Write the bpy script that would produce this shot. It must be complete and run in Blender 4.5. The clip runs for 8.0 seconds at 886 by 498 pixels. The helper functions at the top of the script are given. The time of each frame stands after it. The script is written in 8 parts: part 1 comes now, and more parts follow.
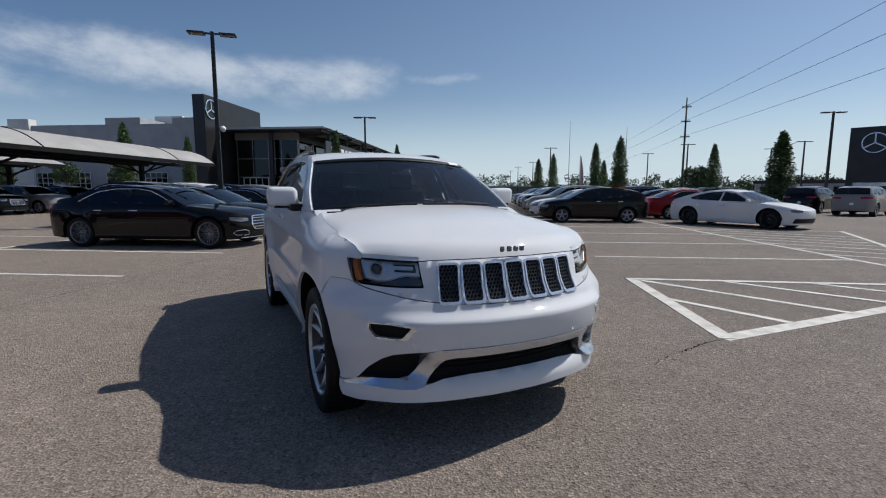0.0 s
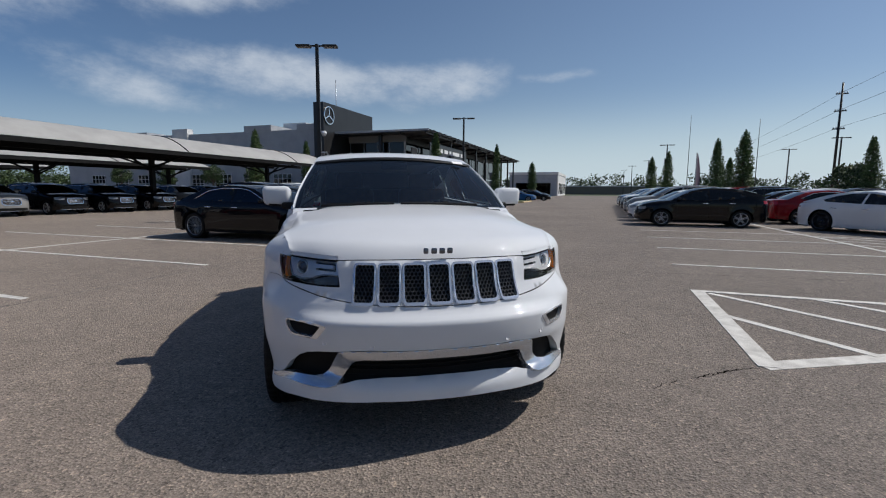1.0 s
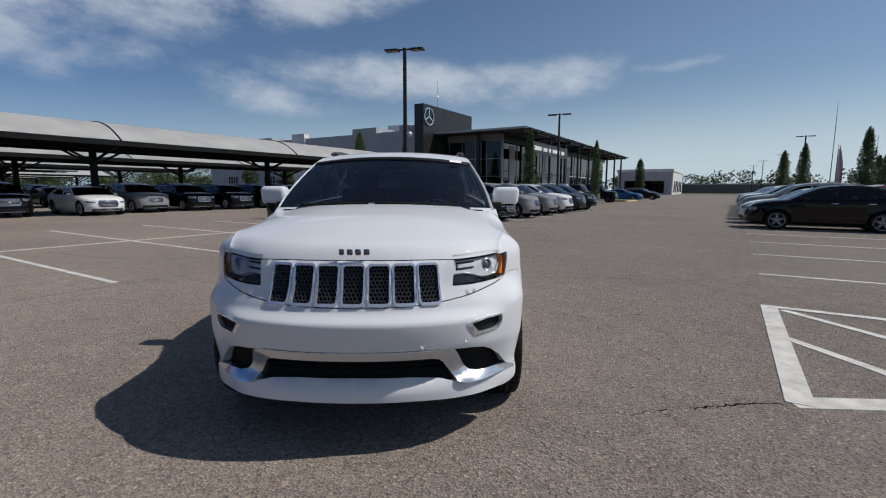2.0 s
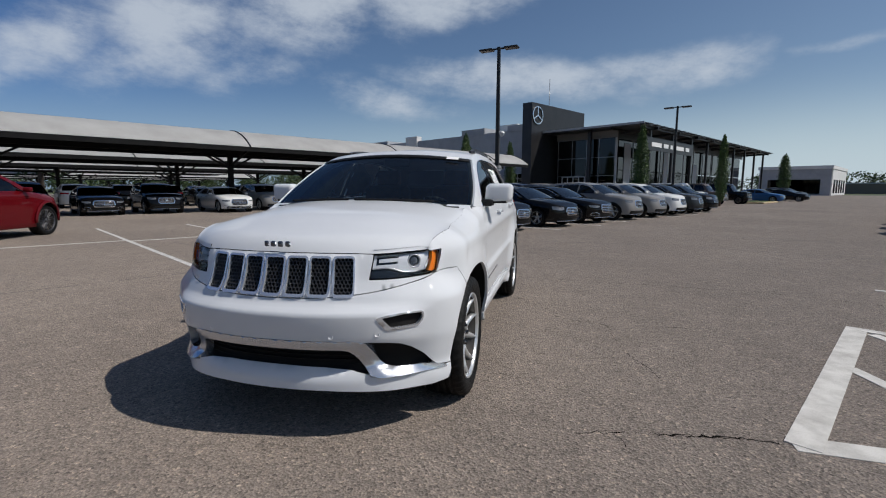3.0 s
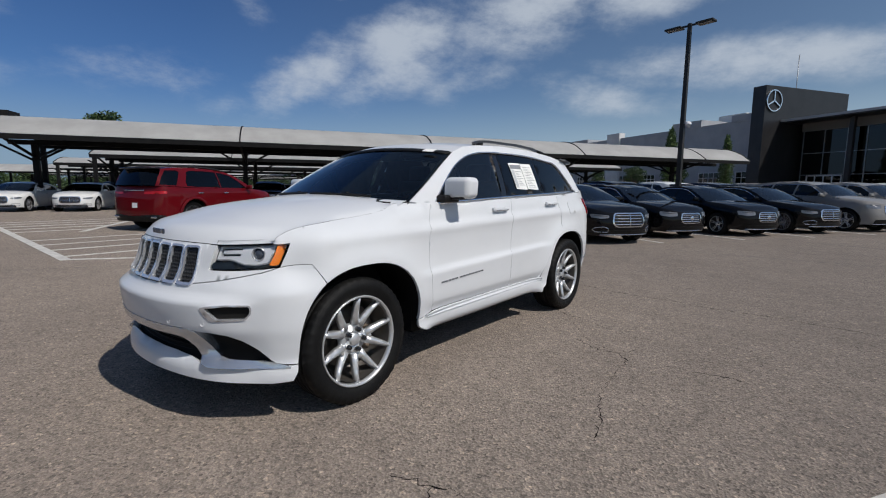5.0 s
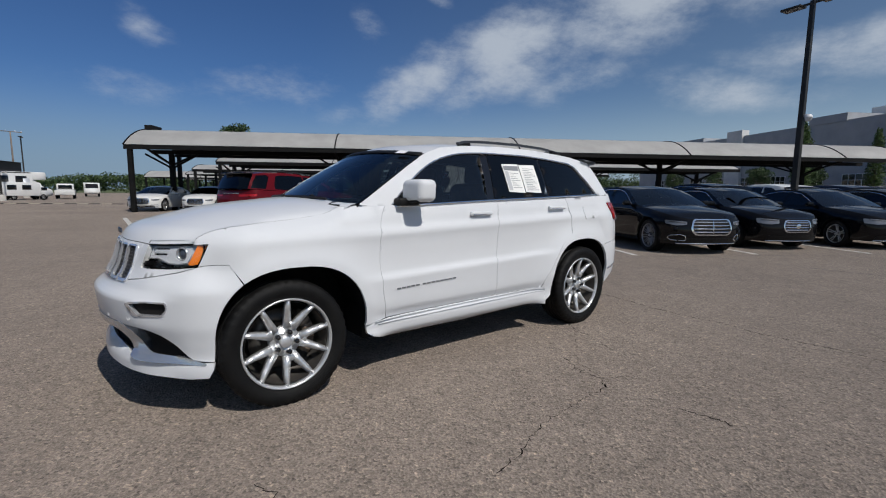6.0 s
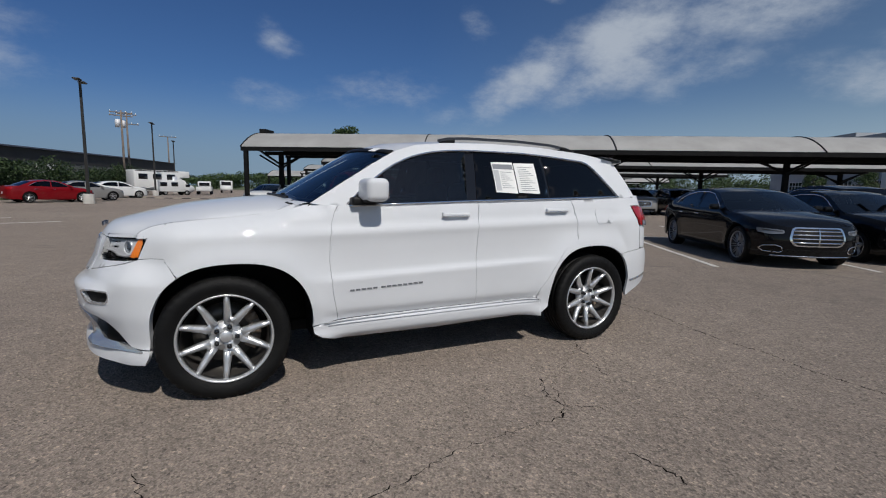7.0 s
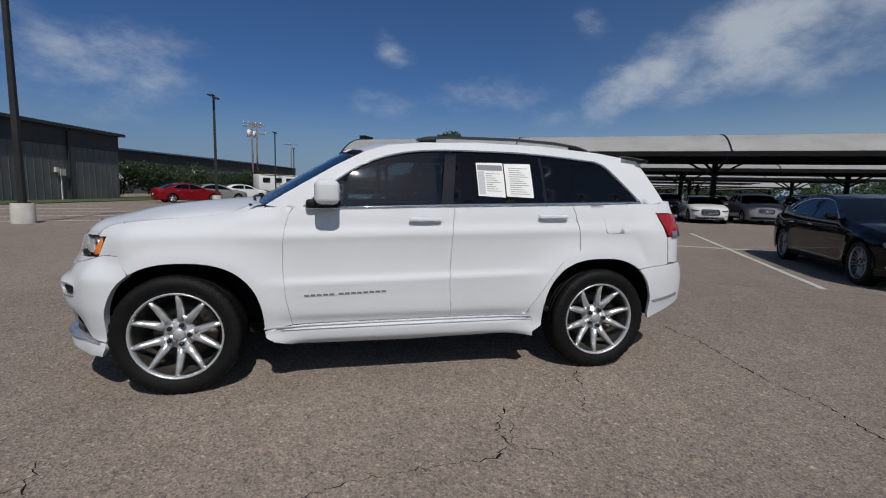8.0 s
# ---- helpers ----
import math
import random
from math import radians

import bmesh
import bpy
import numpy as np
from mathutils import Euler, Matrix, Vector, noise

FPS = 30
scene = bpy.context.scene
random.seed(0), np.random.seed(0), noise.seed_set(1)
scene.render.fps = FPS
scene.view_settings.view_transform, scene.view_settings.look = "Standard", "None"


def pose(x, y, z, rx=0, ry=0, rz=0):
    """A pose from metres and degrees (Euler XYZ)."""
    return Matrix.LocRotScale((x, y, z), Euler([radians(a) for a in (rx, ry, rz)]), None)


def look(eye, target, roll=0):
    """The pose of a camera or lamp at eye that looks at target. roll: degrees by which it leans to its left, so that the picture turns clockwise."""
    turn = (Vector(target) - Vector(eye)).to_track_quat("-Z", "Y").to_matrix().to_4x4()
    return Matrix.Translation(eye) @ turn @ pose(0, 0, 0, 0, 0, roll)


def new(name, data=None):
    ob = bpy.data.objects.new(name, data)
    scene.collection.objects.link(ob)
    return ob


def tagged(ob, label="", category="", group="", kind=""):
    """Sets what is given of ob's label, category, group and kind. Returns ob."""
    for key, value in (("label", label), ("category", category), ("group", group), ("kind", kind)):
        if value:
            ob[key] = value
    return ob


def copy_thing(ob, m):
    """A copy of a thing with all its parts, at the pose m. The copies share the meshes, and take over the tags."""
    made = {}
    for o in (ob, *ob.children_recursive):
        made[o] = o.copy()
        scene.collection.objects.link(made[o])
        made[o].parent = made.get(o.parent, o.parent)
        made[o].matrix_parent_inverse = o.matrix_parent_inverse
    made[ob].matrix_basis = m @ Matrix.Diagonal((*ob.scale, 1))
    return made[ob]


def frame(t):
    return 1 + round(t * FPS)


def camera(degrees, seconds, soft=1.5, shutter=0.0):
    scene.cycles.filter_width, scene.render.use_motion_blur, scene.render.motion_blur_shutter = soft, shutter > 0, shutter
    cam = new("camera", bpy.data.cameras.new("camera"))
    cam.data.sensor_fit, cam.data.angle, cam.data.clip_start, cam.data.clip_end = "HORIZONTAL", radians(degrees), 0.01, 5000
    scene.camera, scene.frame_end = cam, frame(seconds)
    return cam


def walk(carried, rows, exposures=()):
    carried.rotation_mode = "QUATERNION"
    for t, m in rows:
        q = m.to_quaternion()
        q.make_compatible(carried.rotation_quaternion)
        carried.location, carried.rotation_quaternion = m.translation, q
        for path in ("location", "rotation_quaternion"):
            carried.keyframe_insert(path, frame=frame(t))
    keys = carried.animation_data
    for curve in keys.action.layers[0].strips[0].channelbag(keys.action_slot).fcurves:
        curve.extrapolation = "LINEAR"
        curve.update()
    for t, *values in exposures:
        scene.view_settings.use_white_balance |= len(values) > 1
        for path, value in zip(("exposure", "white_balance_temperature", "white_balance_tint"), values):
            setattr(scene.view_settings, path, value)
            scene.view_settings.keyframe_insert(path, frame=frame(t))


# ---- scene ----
cam = camera(87.8, 8.0, soft=1.1)
PATH = [
    (0, (1.445, 0.374, 1.333), (1.24, 2.347, 1.084), 0.1),
    (0.5, (1.88, 0.451, 1.342), (1.455, 2.389, 1.093), 0.4),
    (1, (2.358, 0.655, 1.332), (1.704, 2.528, 1.082), 0.3),
    (1.5, (2.745, 0.886, 1.346), (1.898, 2.68, 1.092), 0.2),
    (3, (3.916, 1.807, 1.314), (2.49, 3.187, 1.058), 0.1),
    (3.5, (4.164, 2.189, 1.299), (2.601, 3.411, 1.045), 0.1),
    (4, (4.389, 2.65, 1.291), (2.695, 3.68, 1.03), 0.3),
    (4.5, (4.523, 3.075, 1.284), (2.732, 3.924, 1.022), 0.3),
    (5.8, (4.696, 4.364, 1.279), (2.737, 4.675, 1.029), 0.6),
    (6, (4.687, 4.557, 1.284), (2.715, 4.788, 1.036), 0.5),
    (6.5, (4.652, 5.047, 1.292), (2.668, 5.075, 1.038), 0.8),
    (7, (4.499, 5.534, 1.297), (2.525, 5.33, 1.042), 1.1),
    (7.5, (4.323, 5.973, 1.31), (2.382, 5.564, 1.05), 1.5),
    (8, (4.036, 6.392, 1.309), (2.157, 5.756, 1.062), 1.5),
]
walk(cam, [(t, look(eye, target, roll)) for t, eye, target, roll in PATH],
     exposures=[(0, 0.06), (1, -0.04), (1.5, -0.08), (3.5, -0.14), (4.5, -0.17), (6, -0.25), (7, -0.37), (8, -0.41)])


# ---- light ----
SUN_TO = Vector((0.70, 0.455, 1.0)).normalized()
world = bpy.data.worlds.new("sky")
scene.world = world
world.use_nodes = True
_nt = world.node_tree
_bg = _nt.nodes["Background"]
_sky = _nt.nodes.new("ShaderNodeTexSky")
_sky.sky_type, _sky.sun_disc = "NISHITA", False
_sky.sun_elevation, _sky.sun_rotation = math.asin(SUN_TO.z), math.atan2(SUN_TO.x, SUN_TO.y)
_sky.air_density, _sky.dust_density, _sky.ozone_density, _sky.altitude = 1.0, 0.6, 2.5, 300
_nt.links.new(_sky.outputs[0], _bg.inputs[0])
_bg.inputs[1].default_value = 0.081
_sl = bpy.data.lights.new("sun", "SUN")
_sl.energy, _sl.angle, _sl.color = 3.9, radians(0.55), (1.0, 0.956, 0.892)
new("sun", _sl).matrix_world = look((0, 0, 60), Vector((0, 0, 60)) - SUN_TO)


from mathutils.geometry import delaunay_2d_cdt


# ---- materials ----
def mat(name, col=(0.5, 0.5, 0.5), rough=0.6, metal=0.0, coat=0.0, spec=0.5):
    m = bpy.data.materials.new(name)
    m.use_nodes = True
    b = m.node_tree.nodes["Principled BSDF"]
    b.inputs["Base Color"].default_value = (*col, 1)
    b.inputs["Roughness"].default_value = rough
    b.inputs["Metallic"].default_value = metal
    b.inputs["Coat Weight"].default_value = coat
    b.inputs["Coat Roughness"].default_value = 0.03
    b.inputs["Specular IOR Level"].default_value = spec
    return m


def node(m, kind, **values):
    n = m.node_tree.nodes.new(kind)
    for k, v in values.items():
        n.inputs[k.replace("_", " ")].default_value = v
    return n


def noise_tex(m, scale, detail=4.0, rough=0.55, coord="Object"):
    t = m.node_tree.nodes.new("ShaderNodeTexCoord")
    n = node(m, "ShaderNodeTexNoise", Scale=scale, Detail=detail, Roughness=rough)
    m.node_tree.links.new(t.outputs[coord], n.inputs["Vector"])
    return n


def ramp(m, source, stops):
    r = m.node_tree.nodes.new("ShaderNodeValToRGB")
    els = r.color_ramp.elements
    while len(els) < len(stops):
        els.new(0.5)
    for e, (p, c) in zip(els, stops):
        e.position, e.color = p, (*c, 1) if len(c) == 3 else c
    m.node_tree.links.new(source, r.inputs[0])
    return r


def vary(m, scale, c0, c1, lo=0.35, hi=0.65, bump=0.0, bump_scale=None, rough=None, coord="Object"):
    """Base colour that wanders between two tones, with fine relief."""
    b = m.node_tree.nodes["Principled BSDF"]
    n = noise_tex(m, scale, 6.0, 0.6, coord)
    r = ramp(m, n.outputs[0], [(lo, c0), (hi, c1)])
    m.node_tree.links.new(r.outputs[0], b.inputs["Base Color"])
    if rough:
        q = ramp(m, n.outputs[0], [(0.3, (rough[0],) * 3), (0.7, (rough[1],) * 3)])
        m.node_tree.links.new(q.outputs[0], b.inputs["Roughness"])
    if bump:
        f = noise_tex(m, bump_scale or scale * 12, 3.0, 0.6, coord)
        p = node(m, "ShaderNodeBump", Strength=bump, Distance=0.02)
        m.node_tree.links.new(f.outputs[0], p.inputs["Height"])
        m.node_tree.links.new(p.outputs[0], b.inputs["Normal"])
    return m


def paint(name):
    """Clear-coated car paint whose colour is each object's own."""
    m = mat(name, rough=0.5, coat=0.75, spec=0.03)
    m.node_tree.nodes["Principled BSDF"].inputs["Coat IOR"].default_value = 1.42
    o = m.node_tree.nodes.new("ShaderNodeObjectInfo")
    b = m.node_tree.nodes["Principled BSDF"]
    n = noise_tex(m, 1.3, 5.0)
    r = ramp(m, n.outputs[0], [(0.3, (0.93, 0.93, 0.93)), (0.7, (1, 1, 1))])
    x = m.node_tree.nodes.new("ShaderNodeMix")
    x.data_type, x.blend_type = "RGBA", "MULTIPLY"
    x.inputs[0].default_value = 1.0
    m.node_tree.links.new(o.outputs["Color"], x.inputs[6])
    m.node_tree.links.new(r.outputs[0], x.inputs[7])
    m.node_tree.links.new(x.outputs[2], b.inputs["Base Color"])
    return m


def glass(name, tint, gloss=1.0, ior=1.52):
    m = bpy.data.materials.new(name)
    m.use_nodes = True
    nt = m.node_tree
    nt.nodes.remove(nt.nodes["Principled BSDF"])
    out = nt.nodes["Material Output"]
    tr = nt.nodes.new("ShaderNodeBsdfTransparent")
    tr.inputs[0].default_value = (*tint, 1)
    gl = nt.nodes.new("ShaderNodeBsdfGlossy")
    gl.inputs["Roughness"].default_value = 0.02
    gl.inputs["Color"].default_value = (gloss, gloss, gloss, 1)
    fr = nt.nodes.new("ShaderNodeFresnel")
    fr.inputs[0].default_value = ior
    mx = nt.nodes.new("ShaderNodeMixShader")
    nt.links.new(fr.outputs[0], mx.inputs[0])
    nt.links.new(tr.outputs[0], mx.inputs[1])
    nt.links.new(gl.outputs[0], mx.inputs[2])
    nt.links.new(mx.outputs[0], out.inputs[0])
    return m


PAINT = paint("car_paint")
GLASS = glass("clear_tinted_glass", (0.36, 0.41, 0.42), ior=1.8)
GLASS_F = glass("front_door_glass", (0.24, 0.33, 0.37), ior=1.75)
GLASS_W = glass("windshield_glass", (0.72, 0.82, 0.82), ior=1.6)
GLASS_D = glass("dark_privacy_glass", (0.035, 0.037, 0.04))
GLASS_LAMP = glass("lamp_lens_glass", (0.99, 0.99, 0.99), 0.5)
TYRE = vary(mat("tyre_rubber", rough=0.55, spec=0.2), 9, (0.004, 0.004, 0.0045), (0.008, 0.008, 0.0078), bump=0.25, bump_scale=260)
ALLOY = vary(mat("silver_alloy", rough=0.34, metal=0.7), 30, (0.64, 0.65, 0.66), (0.72, 0.73, 0.74))
ALLOY_G = mat("grey_alloy", (0.40, 0.40, 0.42), 0.3, 0.7)
ALLOY_D = mat("dark_alloy", (0.09, 0.09, 0.1), 0.3, 0.7)
BRAKE = mat("brake_steel", (0.14, 0.13, 0.12), 0.45, 0.8)
CAST = vary(mat("cast_iron", rough=0.7), 30, (0.20, 0.15, 0.11), (0.30, 0.24, 0.19))
CHROME = mat("chrome", (0.85, 0.86, 0.88), 0.06, 1.0)
SATIN = mat("satin_silver_trim", (0.60, 0.63, 0.68), 0.24, 0.8)
BEZEL = mat("bright_bezel", (0.74, 0.76, 0.80), 0.18, 0.7)
BLACK = vary(mat("black_plastic", rough=0.5, spec=0.2), 20, (0.007, 0.007, 0.008), (0.012, 0.012, 0.012))
GLOSSB = mat("gloss_black", (0.008, 0.008, 0.009), 0.12, 0.0, 0.5)
DARKIN = mat("dark_interior", (0.012, 0.0115, 0.0115), 0.8, spec=0.15)
AMBER = mat("amber_lens", (0.85, 0.22, 0.01), 0.15, 0.0, 1.0)
REDLENS = mat("red_lens", (0.34, 0.005, 0.008), 0.12, 0.0, 0.6)
LAMPIN = mat("lamp_reflector", (0.70, 0.72, 0.76), 0.3, 0.25)
LAMPD = mat("lamp_housing", (0.10, 0.105, 0.115), 0.3, 0.2)
LAMPC = mat("headlight_smoke", (0.20, 0.21, 0.23), 0.2, 0.3, 0.6)
LAMPP = mat("projector_lens", (0.05, 0.06, 0.08), 0.08, 0.0, 1.0)
LAMPG = mat("lamp_groove", (0.58, 0.60, 0.64), 0.3, 0.2)
STEEL_D = mat("dark_rail", (0.02, 0.02, 0.022), 0.4)
DASH = vary(mat("grey_dashboard", rough=0.7), 20, (0.075, 0.075, 0.077), (0.11, 0.11, 0.112), bump=0.1)
TRIMIN = mat("grey_cabin_trim", (0.10, 0.10, 0.10), 0.7)
LEATHER = vary(mat("brown_leather", rough=0.5), 14, (0.13, 0.055, 0.025), (0.19, 0.085, 0.04), bump=0.1)
EMBLEM = mat("dark_chrome", (0.16, 0.17, 0.20), 0.2, 0.8)
SILL = mat("brushed_bright_strip", (0.50, 0.51, 0.53), 0.5, 0.0, 0.2)
PAPER = mat("white_paper", (0.82, 0.82, 0.8), 0.8)
INK = mat("grey_print", (0.22, 0.23, 0.25), 0.8)
PLATE = mat("plate_white", (0.7, 0.7, 0.72), 0.4)


# ---- mesh tools ----
def part(name, bm, material, parent=None, label="", smooth=True, colour=None):
    """Links a bmesh as one mesh object, under a thing or a part where one is given."""
    me = bpy.data.meshes.new(name)
    bm.to_mesh(me)
    bm.free()
    for m in material if isinstance(material, (list, tuple)) else (material,):
        me.materials.append(m)
    if smooth:
        me.polygons.foreach_set("use_smooth", [True] * len(me.polygons))
    ob = new(name, me)
    ob.parent = parent
    if label:
        ob["label"] = label
    if colour:
        ob.color = (*colour, 1)
    return ob


def again(ob, parent, m, name=None):
    """A second part on the same mesh."""
    o = new(name or ob.name.split(".")[0], ob.data)
    o.parent, o.matrix_basis, o.color = parent, m, ob.color
    return o


def thing(name, label, category, group="", m=None):
    ob = new(name)
    ob.empty_display_size = 0.1
    if m is not None:
        ob.matrix_world = m
    return tagged(ob, label, category, group)


def cube(bm, x0, x1, y0, y1, z0, z1, m=None, bev=0.0, seg=2):
    v = bmesh.ops.create_cube(bm, size=1)["verts"]
    bmesh.ops.transform(bm, matrix=Matrix.Translation(((x0 + x1) / 2, (y0 + y1) / 2, (z0 + z1) / 2)) @ Matrix.Diagonal((x1 - x0, y1 - y0, z1 - z0, 1)), verts=v)
    if bev:
        es = list({e for q in v for e in q.link_edges})
        r = bmesh.ops.bevel(bm, geom=es, offset=bev, segments=seg, affect="EDGES", profile=0.5)
        v = list({q for f in r["faces"] for q in f.verts} | {q for q in v if q.is_valid})
    if m is not None:
        bmesh.ops.transform(bm, matrix=m, verts=v)
    return bm


def block(name, x0, x1, y0, y1, z0, z1, material, parent=None, label="", bev=0.0, m=None, colour=None):
    return part(name, cube(bmesh.new(), x0, x1, y0, y1, z0, z1, m, bev), material, parent, label, smooth=False, colour=colour)


def cyl(bm, r0, r1, h, m=None, seg=24, caps=True):
    """Cone frustum along z from 0 to h."""
    v = bmesh.ops.create_cone(bm, cap_ends=caps, segments=seg, radius1=r0, radius2=r1, depth=h)["verts"]
    t = Matrix.Translation((0, 0, h / 2))
    bmesh.ops.transform(bm, matrix=(m @ t) if m is not None else t, verts=v)
    return bm


def rod(bm, a, b, r, seg=8, r2=None):
    a, b = Vector(a), Vector(b)
    q = (b - a).to_track_quat("Z", "Y").to_matrix().to_4x4()
    return cyl(bm, r, r2 if r2 is not None else r, (b - a).length, Matrix.Translation(a) @ q, seg)


def bar(bm, a, b, w, h, up=(0, 0, 1)):
    """Rectangular bar from a to b, w across and h along up."""
    a, b, up = Vector(a), Vector(b), Vector(up)
    d = (b - a).normalized()
    s = d.cross(up).normalized()
    u = s.cross(d)
    vs = []
    for p in (a, b):
        for i, j in ((-1, -1), (1, -1), (1, 1), (-1, 1)):
            vs.append(bm.verts.new(p + s * (i * w / 2) + u * (j * h / 2)))
    for f in ((3, 2, 1, 0), (4, 5, 6, 7), (0, 1, 5, 4), (1, 2, 6, 5), (2, 3, 7, 6), (3, 0, 4, 7)):
        bm.faces.new([vs[i] for i in f])
    return bm


def lathe(bm, profile, seg=48, close=False, wobble=None):
    """Spins (radius, y) pairs round the y axis."""
    rings = []
    for k in range(seg):
        a = 2 * math.pi * k / seg
        rings.append([bm.verts.new(((r + (wobble(i, k) if wobble else 0)) * math.cos(a), y, (r + (wobble(i, k) if wobble else 0)) * math.sin(a))) for i, (r, y) in enumerate(profile)])
    n = len(profile)
    for k in range(seg):
        p, q = rings[k], rings[(k + 1) % seg]
        for i in range(n if close else n - 1):
            j = (i + 1) % n
            bm.faces.new((p[i], p[j], q[j], q[i]))
    bmesh.ops.recalc_face_normals(bm, faces=bm.faces)
    return bm


def curve(*pts):
    """A smooth function through (a, b) pairs that doesn't overshoot."""
    X = np.array([p[0] for p in pts], float)
    Y = np.array([p[1] for p in pts], float)
    if X[0] > X[-1]:
        X, Y = X[::-1], Y[::-1]
    h = np.diff(X)
    d = np.diff(Y) / h
    m = np.zeros(len(X))
    m[0], m[-1] = d[0], d[-1]
    for i in range(1, len(X) - 1):
        m[i] = 0 if d[i - 1] * d[i] <= 0 else 2 * d[i - 1] * d[i] / (d[i - 1] + d[i])

    def f(x):
        x = min(max(x, X[0]), X[-1])
        i = min(max(int(np.searchsorted(X, x)) - 1, 0), len(h) - 1)
        t = (x - X[i]) / h[i]
        return float((1 + 2 * t) * (1 - t) ** 2 * Y[i] + t * (1 - t) ** 2 * h[i] * m[i] + t * t * (3 - 2 * t) * Y[i + 1] + t * t * (t - 1) * h[i] * m[i + 1])

    return f


def smooth01(a, b, x):
    t = min(max((x - a) / (b - a), 0), 1)
    return t * t * (3 - 2 * t)


def arc(cx, cz, r, a0, a1, n=14, rz=None):
    """Points of an arc, in degrees."""
    rz = rz or r
    return [(cx + r * math.cos(radians(a0 + (a1 - a0) * i / n)), cz + rz * math.sin(radians(a0 + (a1 - a0) * i / n))) for i in range(n + 1)]


def rounded(poly, r, n=4):
    """A polygon with its corners rounded."""
    out = []
    k = len(poly)
    for i in range(k):
        p, a, b = Vector(poly[i]), Vector(poly[i - 1]), Vector(poly[(i + 1) % k])
        u, w = a - p, b - p
        c = min(r, u.length * 0.45, w.length * 0.45)
        u, w = p + u.normalized() * c, p + w.normalized() * c
        for j in range(n + 1):
            t = j / n
            out.append(tuple(u * (1 - t) ** 2 + p * (2 * t * (1 - t)) + w * t * t))
    return out


def inside(poly, x, y):
    poly = np.asarray(poly)
    a, b = poly, np.roll(poly, -1, 0)
    x, y = np.asarray(x)[:, None], np.asarray(y)[:, None]
    hit = ((a[:, 1] > y) != (b[:, 1] > y)) & (x < (b[:, 0] - a[:, 0]) * (y - a[:, 1]) / (b[:, 1] - a[:, 1] + 1e-12) + a[:, 0])
    return hit.sum(1) % 2 == 1


def near(poly, X, Y):
    """Distance of points from a closed outline."""
    a = np.asarray(poly)
    b = np.roll(a, -1, 0)
    d = b - a
    P = np.stack([X, Y], 1)[:, None]
    t = np.clip(((P - a) * d).sum(2) / ((d * d).sum(1) + 1e-12), 0, 1)
    return np.sqrt((((a + t[..., None] * d) - P) ** 2).sum(2)).min(1)


def resample(poly, step):
    out = []
    for i in range(len(poly)):
        a, b = np.array(poly[i]), np.array(poly[(i + 1) % len(poly)])
        n = max(1, int(math.ceil(np.linalg.norm(b - a) / step)))
        out += [tuple(a + (b - a) * j / n) for j in range(n)]
    return out


def patch(outline, mapf, step=0.05, holes=(), depth=0.0, centre=(0, 0, 0.6), hole_depth=None, bm=None):
    """A panel: a flat outline with holes, cut into triangles and laid on the surface mapf(a, b).
    depth: how far its rim turns in."""
    own = bm if bm is not None else bmesh.new()
    out = resample(outline, step)
    hs = [resample(h, step * 0.6) for h in holes]
    pts, edges = [], []
    for ring in [out] + hs:
        k = len(pts)
        pts += ring
        edges += [(k + i, k + (i + 1) % len(ring)) for i in range(len(ring))]
    A = np.array(out)
    gx, gy = np.meshgrid(np.arange(A[:, 0].min() + step * 0.5, A[:, 0].max(), step), np.arange(A[:, 1].min() + step * 0.5, A[:, 1].max(), step))
    gx, gy = gx.ravel(), gy.ravel()
    if len(gx):
        ok = inside(out, gx, gy) & (near(out, gx, gy) > step * 0.4)
        for h in hs:
            ok &= ~inside(h, gx, gy) & (near(h, gx, gy) > step * 0.3)
        pts += list(zip(gx[ok], gy[ok]))
    vs, _, faces, *_ = delaunay_2d_cdt([Vector(p) for p in pts], edges, [], 0, 1e-6)
    C = np.array([[sum(vs[i][0] for i in f) / len(f), sum(vs[i][1] for i in f) / len(f)] for f in faces])
    keep = inside(out, C[:, 0], C[:, 1])
    for h in hs:
        keep &= ~inside(h, C[:, 0], C[:, 1])
    made = {}

    def vert(i):
        if i not in made:
            made[i] = own.verts.new(mapf(vs[i][0], vs[i][1]))
        return made[i]

    fs = []
    for f, k in zip(faces, keep):
        if k:
            fs.append(own.faces.new([vert(i) for i in f]))
    c = Vector(centre)
    own.normal_update()
    turn = sum(f.normal.dot(f.calc_center_median() - c) * f.calc_area() for f in fs)
    if turn < 0:
        for f in fs:
            f.normal_flip()
    own.normal_update()
    if depth:
        rim = [e for e in {e for f in fs for e in f.edges} if len(e.link_faces) == 1]
        norm = {v: v.normal.copy() for e in rim for v in e.verts}
        r = bmesh.ops.extrude_edge_only(own, edges=rim)
        for v in r["geom"]:
            if isinstance(v, bmesh.types.BMVert):
                src = min((e.other_vert(v) for e in v.link_edges if e.other_vert(v) in norm), key=lambda q: (q.co - v.co).length)
                v.co -= norm[src] * depth
        for e in rim:
            e.smooth = False
    return own


